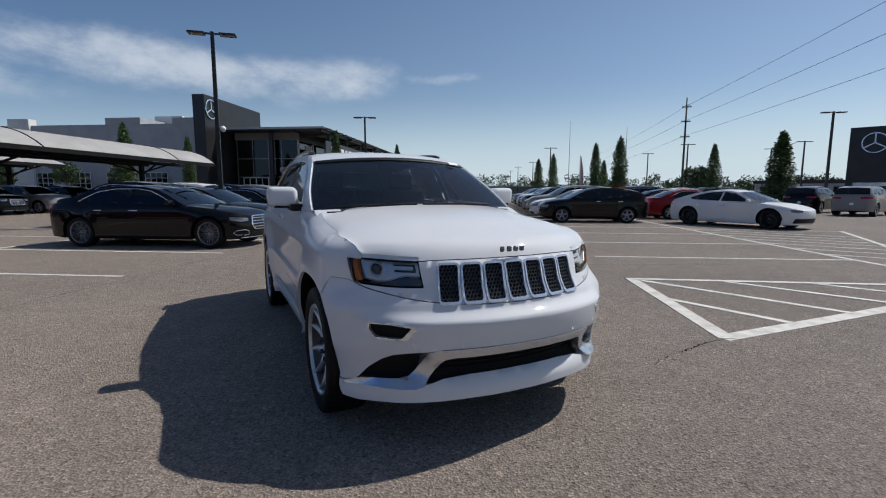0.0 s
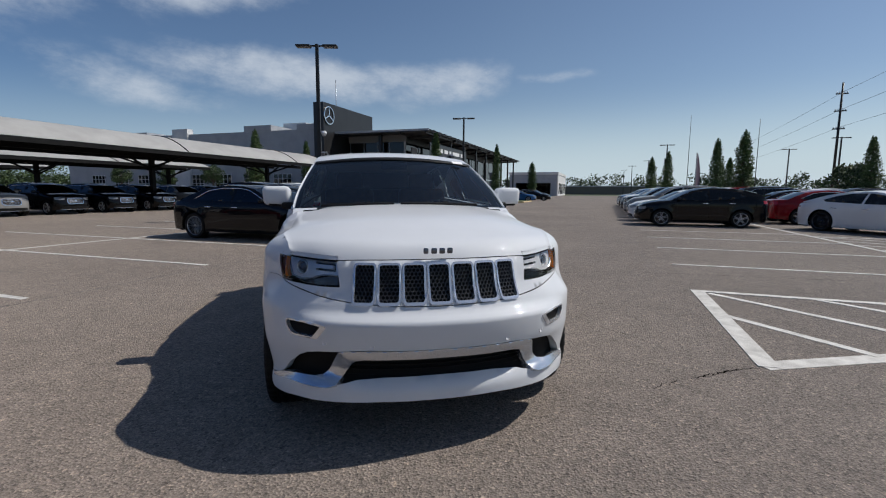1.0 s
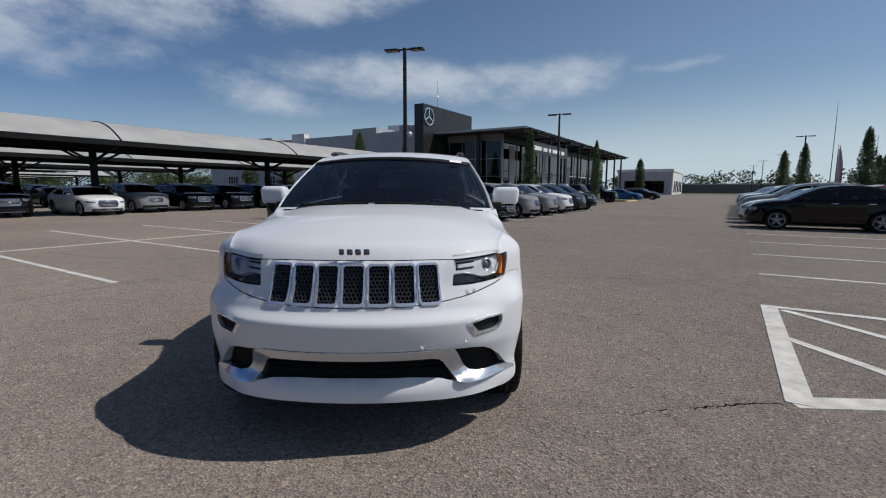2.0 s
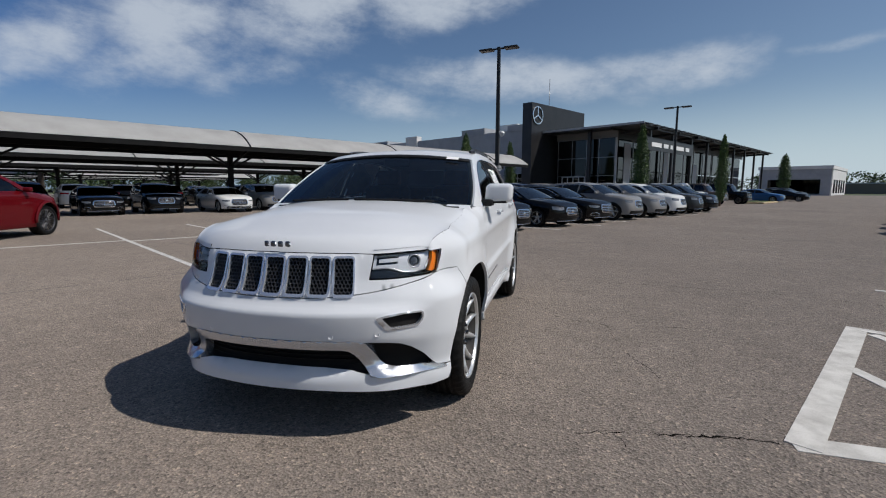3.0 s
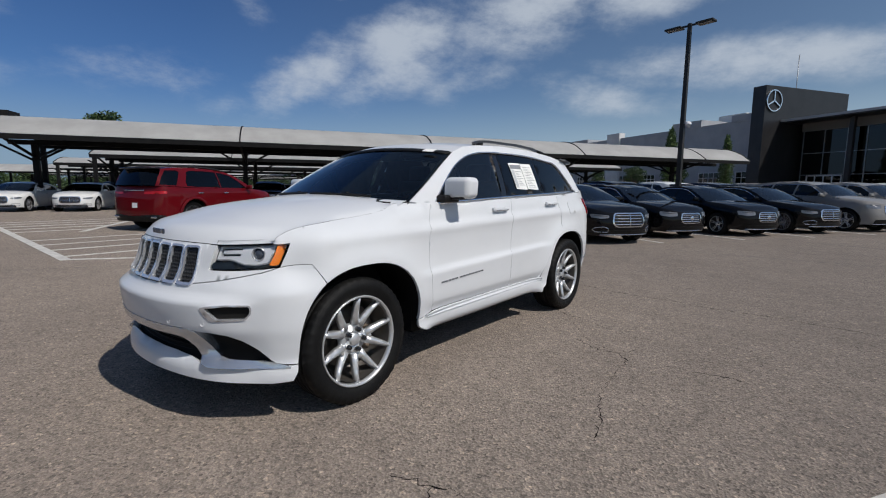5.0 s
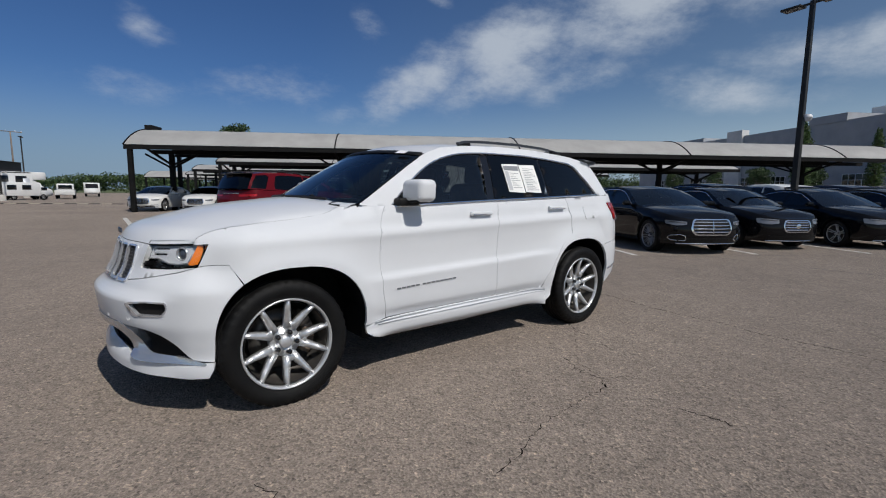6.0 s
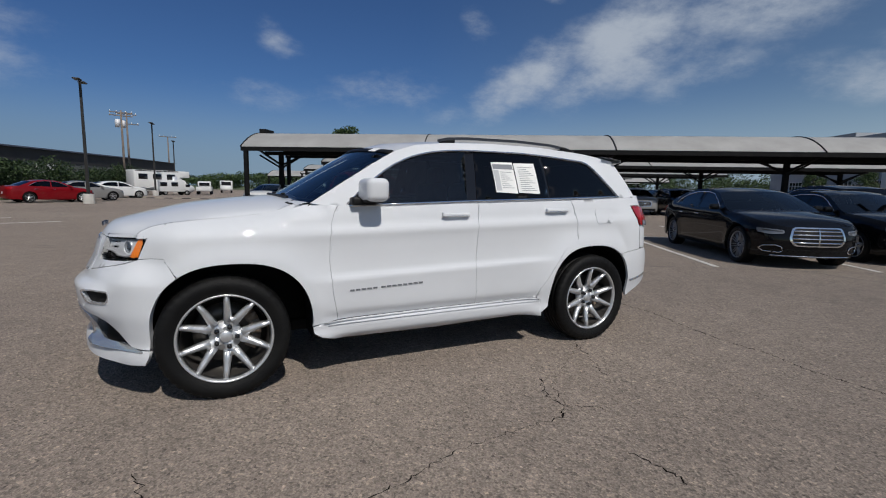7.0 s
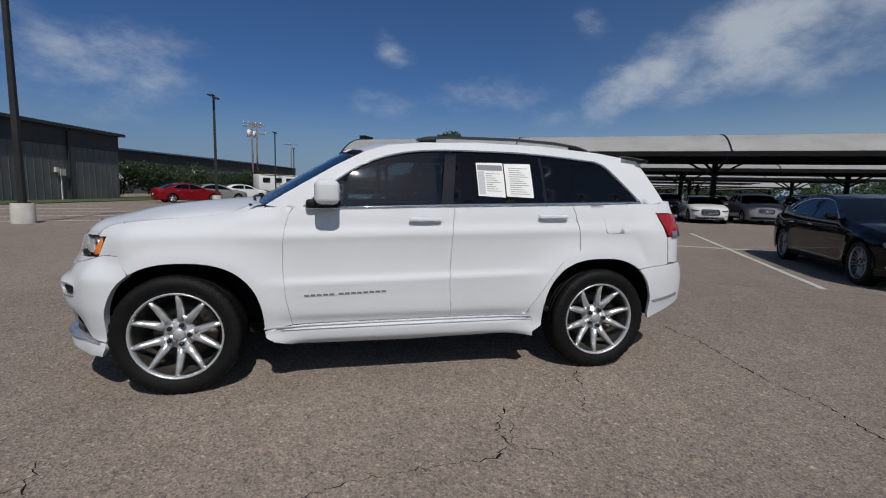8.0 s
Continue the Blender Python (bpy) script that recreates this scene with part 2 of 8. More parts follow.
def ribbon(bm, pts, w, h, normal=None, close=False):
    """A flat-topped strip along points, w wide, h thick. normal: the way its top faces, per point or one."""
    P = [Vector(p) for p in pts]
    n = len(P)
    rows = []
    for i, p in enumerate(P):
        a, b = P[i - 1] if (i or close) else p, P[(i + 1) % n] if (i < n - 1 or close) else p
        d = (b - a).normalized()
        u = Vector(normal[i] if isinstance(normal, list) else normal).normalized()
        s = d.cross(u).normalized()
        rows.append([bm.verts.new(p + s * (k * w / 2) + u * (j * h)) for k, j in ((-1, 0), (-0.8, 1), (0.8, 1), (1, 0))])
    for i in range(n if close else n - 1):
        p, q = rows[i], rows[(i + 1) % n]
        for k in range(4):
            bm.faces.new((p[k], p[(k + 1) % 4], q[(k + 1) % 4], q[k]))
    if not close:
        bm.faces.new(rows[0][::-1])
        bm.faces.new(rows[-1])
    bmesh.ops.recalc_face_normals(bm, faces=bm.faces)
    return bm


# ---- cars: shells and wheels ----
class Shell:
    """A car body below its belt: an outline in plan, pushed in by height. x ahead, y left, metres."""

    def __init__(self, xf, xr, hw, nose, tail, side, front, rear, ztop, roll, arches, corner=(0.75, 1.25), stern=(0.75, 1.25), flare=0.025, rollh=0.12, cheek=None, square=2.0):
        ctrl = [(xf - b, f * hw) for b, f in nose] + [(0.0, hw)] + [(xr + b, f * hw) for b, f in tail[::-1]]
        dense = []
        for i in range(len(ctrl) - 1):
            p0, p1, p2, p3 = (np.array(ctrl[min(max(k, 0), len(ctrl) - 1)]) for k in (i - 1, i, i + 1, i + 2))
            if i == 0:
                p0 = np.array((p2[0], -p2[1]))
            if i == len(ctrl) - 2:
                p3 = np.array((p1[0], -p1[1]))
            k = 0.5
            t0, t1, t2, t3 = 0.0, *np.cumsum([np.linalg.norm(b - a) ** k for a, b in ((p0, p1), (p1, p2), (p2, p3))])
            for t in np.linspace(t1, t2, 14, endpoint=False):
                a1 = (t1 - t) / (t1 - t0) * p0 + (t - t0) / (t1 - t0) * p1
                a2 = (t2 - t) / (t2 - t1) * p1 + (t - t1) / (t2 - t1) * p2
                a3 = (t3 - t) / (t3 - t2) * p2 + (t - t2) / (t3 - t2) * p3
                b1 = (t2 - t) / (t2 - t0) * a1 + (t - t0) / (t2 - t0) * a2
                b2 = (t3 - t) / (t3 - t1) * a2 + (t - t1) / (t3 - t1) * a3
                dense.append((t2 - t) / (t2 - t1) * b1 + (t - t1) / (t2 - t1) * b2)
        dense.append(np.array(ctrl[-1]))
        D = np.array(dense)
        self.s = np.concatenate([[0], np.cumsum(np.linalg.norm(np.diff(D, axis=0), axis=1))])
        self.D, self.S = D, float(self.s[-1])
        T = np.gradient(D, self.s, axis=0)
        T[0], T[-1] = (0, 1), (0, -1)
        T /= np.linalg.norm(T, axis=1)[:, None]
        self.N = np.stack([T[:, 1], -T[:, 0]], 1) * -1
        self.side, self.front, self.rear, self.ztop, self.roll, self.arches = side, front, rear, ztop, roll, arches
        self.corner, self.stern, self.flare, self.rollh, self.cheek = corner, stern, flare, rollh, cheek
        self.square = square
        i = int(np.argmax(D[:, 1] > hw * 0.93))
        j = len(D) - 1 - int(np.argmax(D[::-1, 1] > hw * 0.93))
        self.i, self.j = i, j

    def at_x(self, x):
        """Way along the outline of the point at x; the front and the rear of the outline included."""
        return float(np.interp(-x, -self.D[:, 0], self.s))

    def at_y(self, y):
        """Way along the front at y."""
        k = int(np.argmax(self.D[:, 1]))
        return float(np.interp(y, self.D[: k + 1, 1], self.s[: k + 1]))

    def plan(self, s):
        return np.array([np.interp(s, self.s, self.D[:, 0]), np.interp(s, self.s, self.D[:, 1])])

    def P(self, s, z, out=0.0):
        sg = -1 if s < 0 else 1
        s = abs(s)
        p = self.plan(s)
        n = np.array([np.interp(s, self.s, self.N[:, 0]), np.interp(s, self.s, self.N[:, 1])])
        n /= np.linalg.norm(n)
        wf = 1 - smooth01(self.corner[0], self.corner[1], s)
        wr = 1 - smooth01(self.stern[0], self.stern[1], self.S - s)
        ways = [((abs(p[0] - ax) ** self.square + abs(z - az) ** self.square) ** (1 / self.square), r) for ax, az, r in self.arches]
        if self.cheek:
            flank = self.side(z - 0.045 * min(max((0.835 - p[0]) / 1.75, -0.2), 1.15) * smooth01(0.5, 0.72, z))
            k = max(smooth01(1.45, 1.75, p[0]), smooth01(-1.60, -1.95, p[0]))
            for q, r in ways:
                k = max(k, math.exp(-((max(q - r, 0) / 0.16) ** 2)))
            flank = flank * (1 - k) + self.cheek(z) * k
        else:
            flank = self.side(z)
        d = flank * (1 - wf) * (1 - wr) + self.front(z) * wf + self.rear(z) * wr
        if self.cheek:
            d += 0.074 * smooth01(1.67, 1.93, p[0]) * (1 - 0.6 * wf) * smooth01(0.72, 0.87, z)
        zt = self.ztop(p[0])
        t = max(0.0, min(1.0, (z - (zt - self.rollh)) / self.rollh))
        d += self.roll(p[0]) * t ** 2.4 * (1 - wf) * (1 - wr)
        for q, r in ways:
            d -= self.flare * math.exp(-(((q - r - 0.015) / 0.06) ** 2)) * (1 - 0.7 * wf - 0.7 * wr)
        p = p + n * (d - out)
        return Vector((p[0], sg * p[1], z))


def spoke_rim(kind, R):
    """Wheel face, turned to +y, of radius R."""
    bm = bmesh.new()
    lathe(bm, [(R * 0.945, -0.16), (R * 0.93, -0.02), (R * 0.955, 0.004), (R * 0.988, 0.011), (R, 0.004), (R * 0.99, -0.16)], 60, True)

    def spoke(a0, r0, a1, r1, w0, w1, y0, y1, t=0.022):
        a, b = Vector((r0 * math.cos(a0), y0, r0 * math.sin(a0))), Vector((r1 * math.cos(a1), y1, r1 * math.sin(a1)))
        d = (b - a).normalized()
        s = d.cross(Vector((0, 1, 0))).normalized()
        rows = []
        for k in range(4):
            f = k / 3
            p, w = a.lerp(b, f), w0 + (w1 - w0) * f
            p.y -= 0.010 * math.sin(math.pi * f)
            rows.append([bm.verts.new(p + s * (i * w / 2) + Vector((0, j, 0))) for i, j in ((-1, -t), (-0.82, -0.007), (-0.12, 0.003), (0.12, 0.003), (0.82, -0.007), (1, -t))])
        for p, q in zip(rows, rows[1:]):
            for k in range(6):
                bm.faces.new((p[k], p[(k + 1) % 6], q[(k + 1) % 6], q[k]))
        bm.faces.new(rows[0])
        bm.faces.new(rows[-1][::-1])

    n = {"y": 5, "multi": 10, "five": 5, "seven": 7}[kind]
    for k in range(n):
        a = 2 * math.pi * (k + 0.25) / n
        if kind == "y":
            a = 2 * math.pi * (k + 0.53) / 5
            spoke(a, R * 0.12, a, R * 0.45, R * 0.34, R * 0.30, -0.050, -0.040, 0.03)
            for g in (-1, 1):
                spoke(a + g * 0.17, R * 0.33, a + g * math.pi / 10, R * 0.955, R * 0.21, R * 0.125, -0.043, -0.002, 0.03)
        elif kind == "multi":
            for g in (-1, 1):
                spoke(a - g * 0.02, R * 0.2, a + g * 0.21, R * 0.95, R * 0.055, R * 0.05, -0.02, -0.004, 0.018)
        elif kind == "five":
            for g in (-1, 1):
                spoke(a + g * 0.22, R * 0.2, a + g * 0.13, R * 0.95, R * 0.12, R * 0.1, -0.03, -0.004)
        else:
            spoke(a, R * 0.15, a, R * 0.95, R * 0.2, R * 0.17, -0.03, -0.004)
    if kind == "y":
        lathe(bm, [(0.001, -0.036), (R * 0.115, -0.037), (R * 0.135, -0.042), (R * 0.15, -0.055), (R * 0.33, -0.060), (R * 0.35, -0.09)], 30)
    else:
        lathe(bm, [(0.001, -0.012), (R * 0.1, -0.014), (R * 0.125, -0.02), (R * 0.15, -0.04), (R * 0.33, -0.045), (R * 0.35, -0.07)], 30)
    bmesh.ops.recalc_face_normals(bm, faces=bm.faces)
    return bm


def tyre_mesh(R, W, rim):
    prof = [(rim * 0.97, -W * 0.40), (rim * 1.03, -W * 0.44), (rim + (R - rim) * 0.45, -W * 0.5), (R * 0.955, -W * 0.47), (R * 0.988, -W * 0.41), (R * 0.997, -W * 0.33)]
    for y in (-0.24, -0.08, 0.08, 0.24):
        prof += [(R, W * (y - 0.03)), (R * 0.975, W * (y - 0.022)), (R * 0.975, W * (y + 0.022)), (R, W * (y + 0.03))]
    prof += [(r, -y) for r, y in prof[5::-1]]
    last = len(prof)

    def blocks(i, k):
        return -0.007 if (i in (3, 4, 5, last - 4, last - 5, last - 6) and k % 3 == 0) else 0.0

    return lathe(bmesh.new(), prof, 132, False, blocks)


WHEELS = {}


def wheel(parent, x, y, R, W, rim, kind, alloy, left=True):
    """A wheel of its own: brake and barrel, with tyre, rim and nuts under it."""
    key = (R, W, rim, kind, alloy.name)
    m = pose(x, y, R - 0.008, 0, 0, 0) if left else pose(x, y, R - 0.008, 0, 0, 180)
    if key not in WHEELS:
        bm = lathe(bmesh.new(), [(rim * 0.2, -0.05), (rim * 0.68, -0.05), (rim * 0.68, -0.075), (rim * 0.2, -0.075)], 40, True)
        lathe(bm, [(rim * 0.9, 0.10), (rim * 0.88, -0.10), (0.02, -0.11)], 40)
        hub = part("wheel", bm, BRAKE, parent)
        hub.matrix_basis = m
        ty = part("tyre", tyre_mesh(R, W, rim), TYRE, hub, "black rubber tyre with grooved tread")
        ri = part("rim", spoke_rim(kind, rim), alloy, hub, "alloy rim")
        ri.matrix_basis = pose(0, W * 0.46 - 0.012, 0, 0, 0, 0)
        if kind == "y":
            WHEELS[key] = [hub, ty, ri]
            bm = bmesh.new()
            for k in range(6):
                a, b = (radians(-38 + 15 * q) for q in (k, k + 1))
                bar(bm, (-0.175 * math.cos(a), -0.045, 0.175 * math.sin(a)), (-0.175 * math.cos(b), -0.045, 0.175 * math.sin(b)), 0.07, 0.055, (0, 1, 0))
            WHEELS[key].append(part("brake_caliper", bm, CAST, hub, "grey-brown brake caliper"))
            for k in range(5):
                a = 2 * math.pi * (k + 0.53) / 5
                bm = cyl(bmesh.new(), 0.018, 0.014, 0.030, pose(0.0635 * math.cos(a), W * 0.46 - 0.066, 0.0635 * math.sin(a), -90, 0, 0), 6)
                WHEELS[key].append(part("wheel_nut", bm, GLOSSB, hub))
            return hub
        bm = bmesh.new()
        for k in range(5):
            a = 2 * math.pi * (k + 0.25) / 5
            cyl(bm, 0.015, 0.013, 0.022, pose(0.058 * math.cos(a), W * 0.46 - 0.046, 0.058 * math.sin(a), -90, 0, 0), 6)
        nu = part("wheel_nuts", bm, GLOSSB, hub)
        nu["kind"] = "stuff"
        WHEELS[key] = (hub, ty, ri, nu)
        return hub
    hub, *rest = WHEELS[key]
    h = again(hub, parent, m)
    for o in rest:
        again(o, h, o.matrix_basis)
    return h


def mirror_bm(bm):
    """Adds the other side of a mesh across y = 0."""
    r = bmesh.ops.duplicate(bm, geom=bm.faces[:])["geom"]
    for v in r:
        if isinstance(v, bmesh.types.BMVert):
            v.co.y = -v.co.y
    for f in r:
        if isinstance(f, bmesh.types.BMFace):
            f.normal_flip()
    return bm


def cap(bm, edge, rise, power=2.0, n=10, shift=None):
    """A crowned sheet from a left edge across to its mirror: edge is a list of points, rise(i) the height added at the middle."""
    rows = []
    for i, p in enumerate(edge):
        row = []
        for k in range(2 * n + 1):
            v = (k - n) / n
            f = 1 - abs(v) ** power
            row.append(bm.verts.new((p[0] + (shift(i) * f if shift else 0), p[1] * v, p[2] + rise(i) * f)))
        rows.append(row)
    fs = []
    for p, q in zip(rows, rows[1:]):
        for k in range(2 * n):
            fs.append(bm.faces.new((p[k], p[k + 1], q[k + 1], q[k])))
    bm.normal_update()
    if sum(f.normal.z for f in fs) < 0:
        for f in fs:
            f.normal_flip()
    return bm


def rbox(bm, c, size, r, m=None, seg=3):
    x, y, z = c
    a, b, d = (q / 2 for q in size)
    return cube(bm, x - a, x + a, y - b, y + b, z - d, z + d, m, r, seg)


# ---- the white SUV ----
J = pose(0.398, 4.727, 0, 0, 0, -58.06)
SUV_WHITE = (0.690, 0.706, 0.732)
jeep = thing("suv", "white SUV with seven-slot grille and silver trim on open asphalt", "car", m=J)
FA, RA, HUBZ, ARCH = 1.473, -1.442, 0.375, 0.462
FC, RC = 1.416, -1.425
side_prof = curve((0.24, 0.17), (0.27, 0.13), (0.30, 0.085), (0.325, 0.072), (0.385, 0.062), (0.402, 0.066), (0.415, 0.088), (0.468, 0.066), (0.482, 0.058), (0.60, 0.044), (0.665, 0.036), (0.688, 0.033), (0.700, 0.035), (0.722, 0.048), (0.736, 0.052), (0.80, 0.054), (0.90, 0.050), (0.965, 0.043), (0.988, 0.038), (1.0, 0.038), (1.02, 0.043), (1.06, 0.062), (1.12, 0.073), (1.2, 0.095), (1.3, 0.125))
cheek_prof = curve((0.22, 0.075), (0.245, 0.045), (0.28, 0.038), (0.335, 0.044), (0.36, 0.050), (0.45, 0.036), (0.55, 0.018), (0.64, 0.014), (0.70, 0.012), (0.78, 0.015), (0.9, 0.018), (1.0, 0.024), (1.06, 0.032), (1.12, 0.055), (1.2, 0.085), (1.3, 0.12))
front_prof = curve((0.22, 0.09), (0.24, 0.052), (0.265, 0.038), (0.32, 0.036), (0.355, 0.042), (0.378, 0.060), (0.395, 0.082), (0.42, 0.082), (0.49, 0.050), (0.53, 0.024), (0.56, 0.013), (0.684, 0.0), (0.692, 0.002), (0.700, 0.012), (0.730, 0.052), (0.742, 0.060), (0.752, 0.062), (0.78, 0.070), (0.96, 0.118), (0.985, 0.132), (1.03, 0.165))
rear_prof = curve((0.3, 0.10), (0.36, 0.03), (0.45, 0.0), (0.62, 0.0), (0.76, 0.03), (0.80, 0.10), (1.0, 0.13), (1.2, 0.22), (1.3, 0.27))
ztop = curve((2.4, 0.985), (2.04, 0.985), (1.999, 0.990), (1.985, 1.009), (1.964, 1.024), (1.945, 1.032), (1.902, 1.048), (1.815, 1.066), (1.738, 1.078), (1.60, 1.092), (1.40, 1.107), (1.28, 1.121), (1.18, 1.138), (1.12, 1.158), (1.06, 1.182), (0.9, 1.186), (0.75, 1.184), (0.6, 1.18), (-0.28, 1.203), (-1.2, 1.230), (-1.76, 1.252), (-2.5, 1.262))
jroll = curve((2.4, 0.03), (2.0, 0.03), (1.88, 0.045), (1.75, 0.085), (1.5, 0.10), (1.1, 0.09), (0.92, 0.05), (0.82, 0.0), (-2.5, 0.0))
jnose = [(0.0, 0.0), (0.012, 0.22), (0.05, 0.42), (0.105, 0.58), (0.165, 0.685), (0.255, 0.79), (0.35, 0.888), (0.43, 0.938), (0.52, 0.968), (0.66, 0.988), (0.9, 1.0)]
jtail = [(0.0, 0.0), (0.02, 0.35), (0.07, 0.65), (0.17, 0.80), (0.34, 0.91), (0.6, 0.975), (1.1, 1.0)]
JS = Shell(2.352, -2.44, 0.955, jnose, jtail, side_prof, front_prof, rear_prof, ztop, jroll, ((FC, HUBZ, ARCH), (RC, HUBZ + 0.008, ARCH)), corner=(0.52, 0.98), stern=(0.5, 1.0), flare=0.006, cheek=cheek_prof, square=2.5)
SX, PJ = JS.at_x, JS.P


def jx(pts):
    """Side points (x, z) as (way along the outline, z)."""
    return [(SX(x), z) for x, z in pts]


def both(name, outline, step=0.045, holes=(), depth=0.02, material=PAINT, label="", mapf=None, colour=SUV_WHITE):
    """The same panel on the left and on the right."""
    for sg in (1, -1):
        g = mapf or PJ
        part(name, patch(outline, (lambda a, b, g=g, sg=sg: Vector((g(a, b).x, sg * g(a, b).y, g(a, b).z))), step, holes, depth), material, jeep, label, colour=colour)


def arch_line(cx, cz, h, a0, a1, n=18, power=2.5):
    """A squared-off wheel arch, in degrees."""
    out = []
    for i in range(n + 1):
        a = radians(a0 + (a1 - a0) * i / n)
        c, q = math.cos(a), math.sin(a)
        out.append((cx + h * math.copysign(abs(c) ** (2 / power), c), cz + h * math.copysign(abs(q) ** (2 / power), q)))
    return out


SEAM = curve((0.0, 0.757), (0.25, 0.761), (0.45, 0.774), (0.6, 0.790), (0.75, 0.812), (0.88, 0.836), (0.94, 0.850), (0.985, 0.860))
HL_LOW = [(0.985, 0.866), (0.90, 0.858), (0.80, 0.851), (0.68, 0.848), (0.563, 0.848)]
hood_lip = curve((0.0, 0.984), (0.3, 0.983), (0.47, 0.981), (0.60, 0.977), (0.75, 0.980), (0.957, 0.988), (1.1, 0.990))
# lower air dam, bumper and grille header
low = [(-s, z) for s, z in [(0, 0.282), (0.3, 0.281), (0.6, 0.270), (0.8, 0.258), (SX(2.02), 0.250), (SX(1.915), 0.254), (SX(1.89), 0.30), (SX(1.885), 0.338), (SX(2.05), 0.342), (0.62, 0.346), (0.56, 0.356), (0.45, 0.382), (0.3, 0.391), (0.0, 0.394)]]
lip = low[::-1] + [(-s, z) for s, z in low[1:-1]]
part("lower_lip", patch(lip, PJ, 0.04, depth=0.03), PAINT, jeep, "white lower bumper lip", colour=SUV_WHITE)
# bumper cover with fog-lamp pockets and the opening for the silver trim
half = [(0, 0.552), (0.45, 0.552), (0.53, 0.542), (0.64, 0.534), (0.72, 0.520), (0.79, 0.490), (0.87, 0.436), (0.93, 0.380), (0.96, 0.362), (1.00, 0.352), (SX(1.885), 0.344)]
half += [(SX(x), z) for x, z in arch_line(FC, HUBZ, ARCH, 2, 89, 24) if x > 1.724 and z > 0.36]
seam_up = [(SX(1.720), 0.764), (1.194, 0.870), (1.185, 0.873), (1.11, 0.873), (1.04, 0.868), (1.006, 0.863)] + [(s_, SEAM(s_) - 0.002) for s_ in (0.985, 0.94, 0.88, 0.81, 0.75, 0.67, 0.6, 0.52, 0.45, 0.35, 0.25, 0.12, 0.0)]
hb = half + seam_up
bump = [(s, z) for s, z in hb] + [(-s, z) for s, z in hb[::-1] if s > 0]
fog = rounded([(0.580, 0.668), (0.63, 0.681), (0.72, 0.688), (0.850, 0.685), (0.853, 0.645), (0.818, 0.603), (0.64, 0.600)], 0.018)
fogs = [fog, [(-s, z) for s, z in fog]]
part("front_bumper", patch(bump, PJ, 0.014, fogs, depth=0.05), PAINT, jeep, "white front bumper cover", colour=SUV_WHITE)
# grille header with seven slots
MESHM = mat("dark_mesh", (0.07, 0.07, 0.075), 0.35, 0.5)
SLOTS = [(-0.36 + 0.12 * k) for k in range(7)]


def slot_poly(c, w=0.094, z0=0.768, z1=0.968, r=0.02):
    w0, w1 = w * 0.94, w
    return rounded([(c - w0 / 2, z0), (c + w0 / 2, z0), (c + w1 / 2, z1), (c - w1 / 2, z1)], r, 3)


slots = [slot_poly(c * 1.145, 0.122, 0.773, 0.964) for c in SLOTS]
hd = [(s_, SEAM(s_) + 0.003) for s_ in (0, 0.12, 0.25, 0.35, 0.45, 0.52, 0.6, 0.67, 0.75, 0.81, 0.88, 0.94)] + [(0.978, 0.8615)] + [(s_, z - 0.003) for s_, z in HL_LOW[1:]] + [(0.557, 0.848), (0.593, 0.9735), (0.47, 0.9785), (0.3, 0.980), (0, 0.981)]
hd = hd + [(-s, z) for s, z in hd[::-1] if s > 0]
part("grille_surround", patch(hd, PJ, 0.028, slots, depth=0.03), PAINT, jeep, "white grille surround with seven slots", colour=SUV_WHITE)
for c in SLOTS:
    c *= 1.145
    outer, inner = slot_poly(c, 0.130, 0.766, 0.970, 0.024), slot_poly(c, 0.110, 0.781, 0.959, 0.016)
    part("slot_bezel", patch(outer, lambda a, b: PJ(a, b, 0.010), 0.02, [inner], depth=0.014), BEZEL, jeep, "bright chrome slot bezel")
    bm = bmesh.new()
    hx, r = 0.0112, 0.0125
    row = 0
    z = 0.780
    while z < 0.960:
        for k in range(-4, 5):
            a = c + (k + (0.5 if row % 2 else 0)) * hx * 1.95
            if abs(a - c) > 0.056:
                continue
            ring = [(a + r * math.cos(radians(60 * i + 30)), z + r * math.sin(radians(60 * i + 30))) for i in range(6)]
            ins = [(a + (q - a) * 0.84, z + (w - z) * 0.84) for q, w in ring]
            o = [bm.verts.new(PJ(q, w, -0.002)) for q, w in ring]
            n_ = [bm.verts.new(PJ(q, w, -0.002)) for q, w in ins]
            b_ = [bm.verts.new(PJ(q, w, -0.02)) for q, w in ins]
            for i in range(6):
                j = (i + 1) % 6
                bm.faces.new((o[i], o[j], n_[j], n_[i]))
                bm.faces.new((n_[i], n_[j], b_[j], b_[i]))
        z += r * 1.5
        row += 1
    bmesh.ops.recalc_face_normals(bm, faces=bm.faces)
    part("slot_mesh", bm, MESHM, jeep, "honeycomb mesh insert", smooth=False)
part("grille_backing", patch([(-0.50, 0.757), (0.50, 0.757), (0.50, 0.978), (-0.50, 0.978)], lambda a, b: PJ(a, b, -0.045), 0.06), BLACK, jeep)
lip_at = np.linspace(-0.95, 0.95, 61)
part("hood_gap", ribbon(bmesh.new(), [PJ(s_, hood_lip(abs(s_)) - 0.007, -0.016) for s_ in lip_at], 0.008, 0.004, [(PJ(s_, 0.98, 0.01) - PJ(s_, 0.98)).normalized() for s_ in lip_at]), BLACK, jeep)

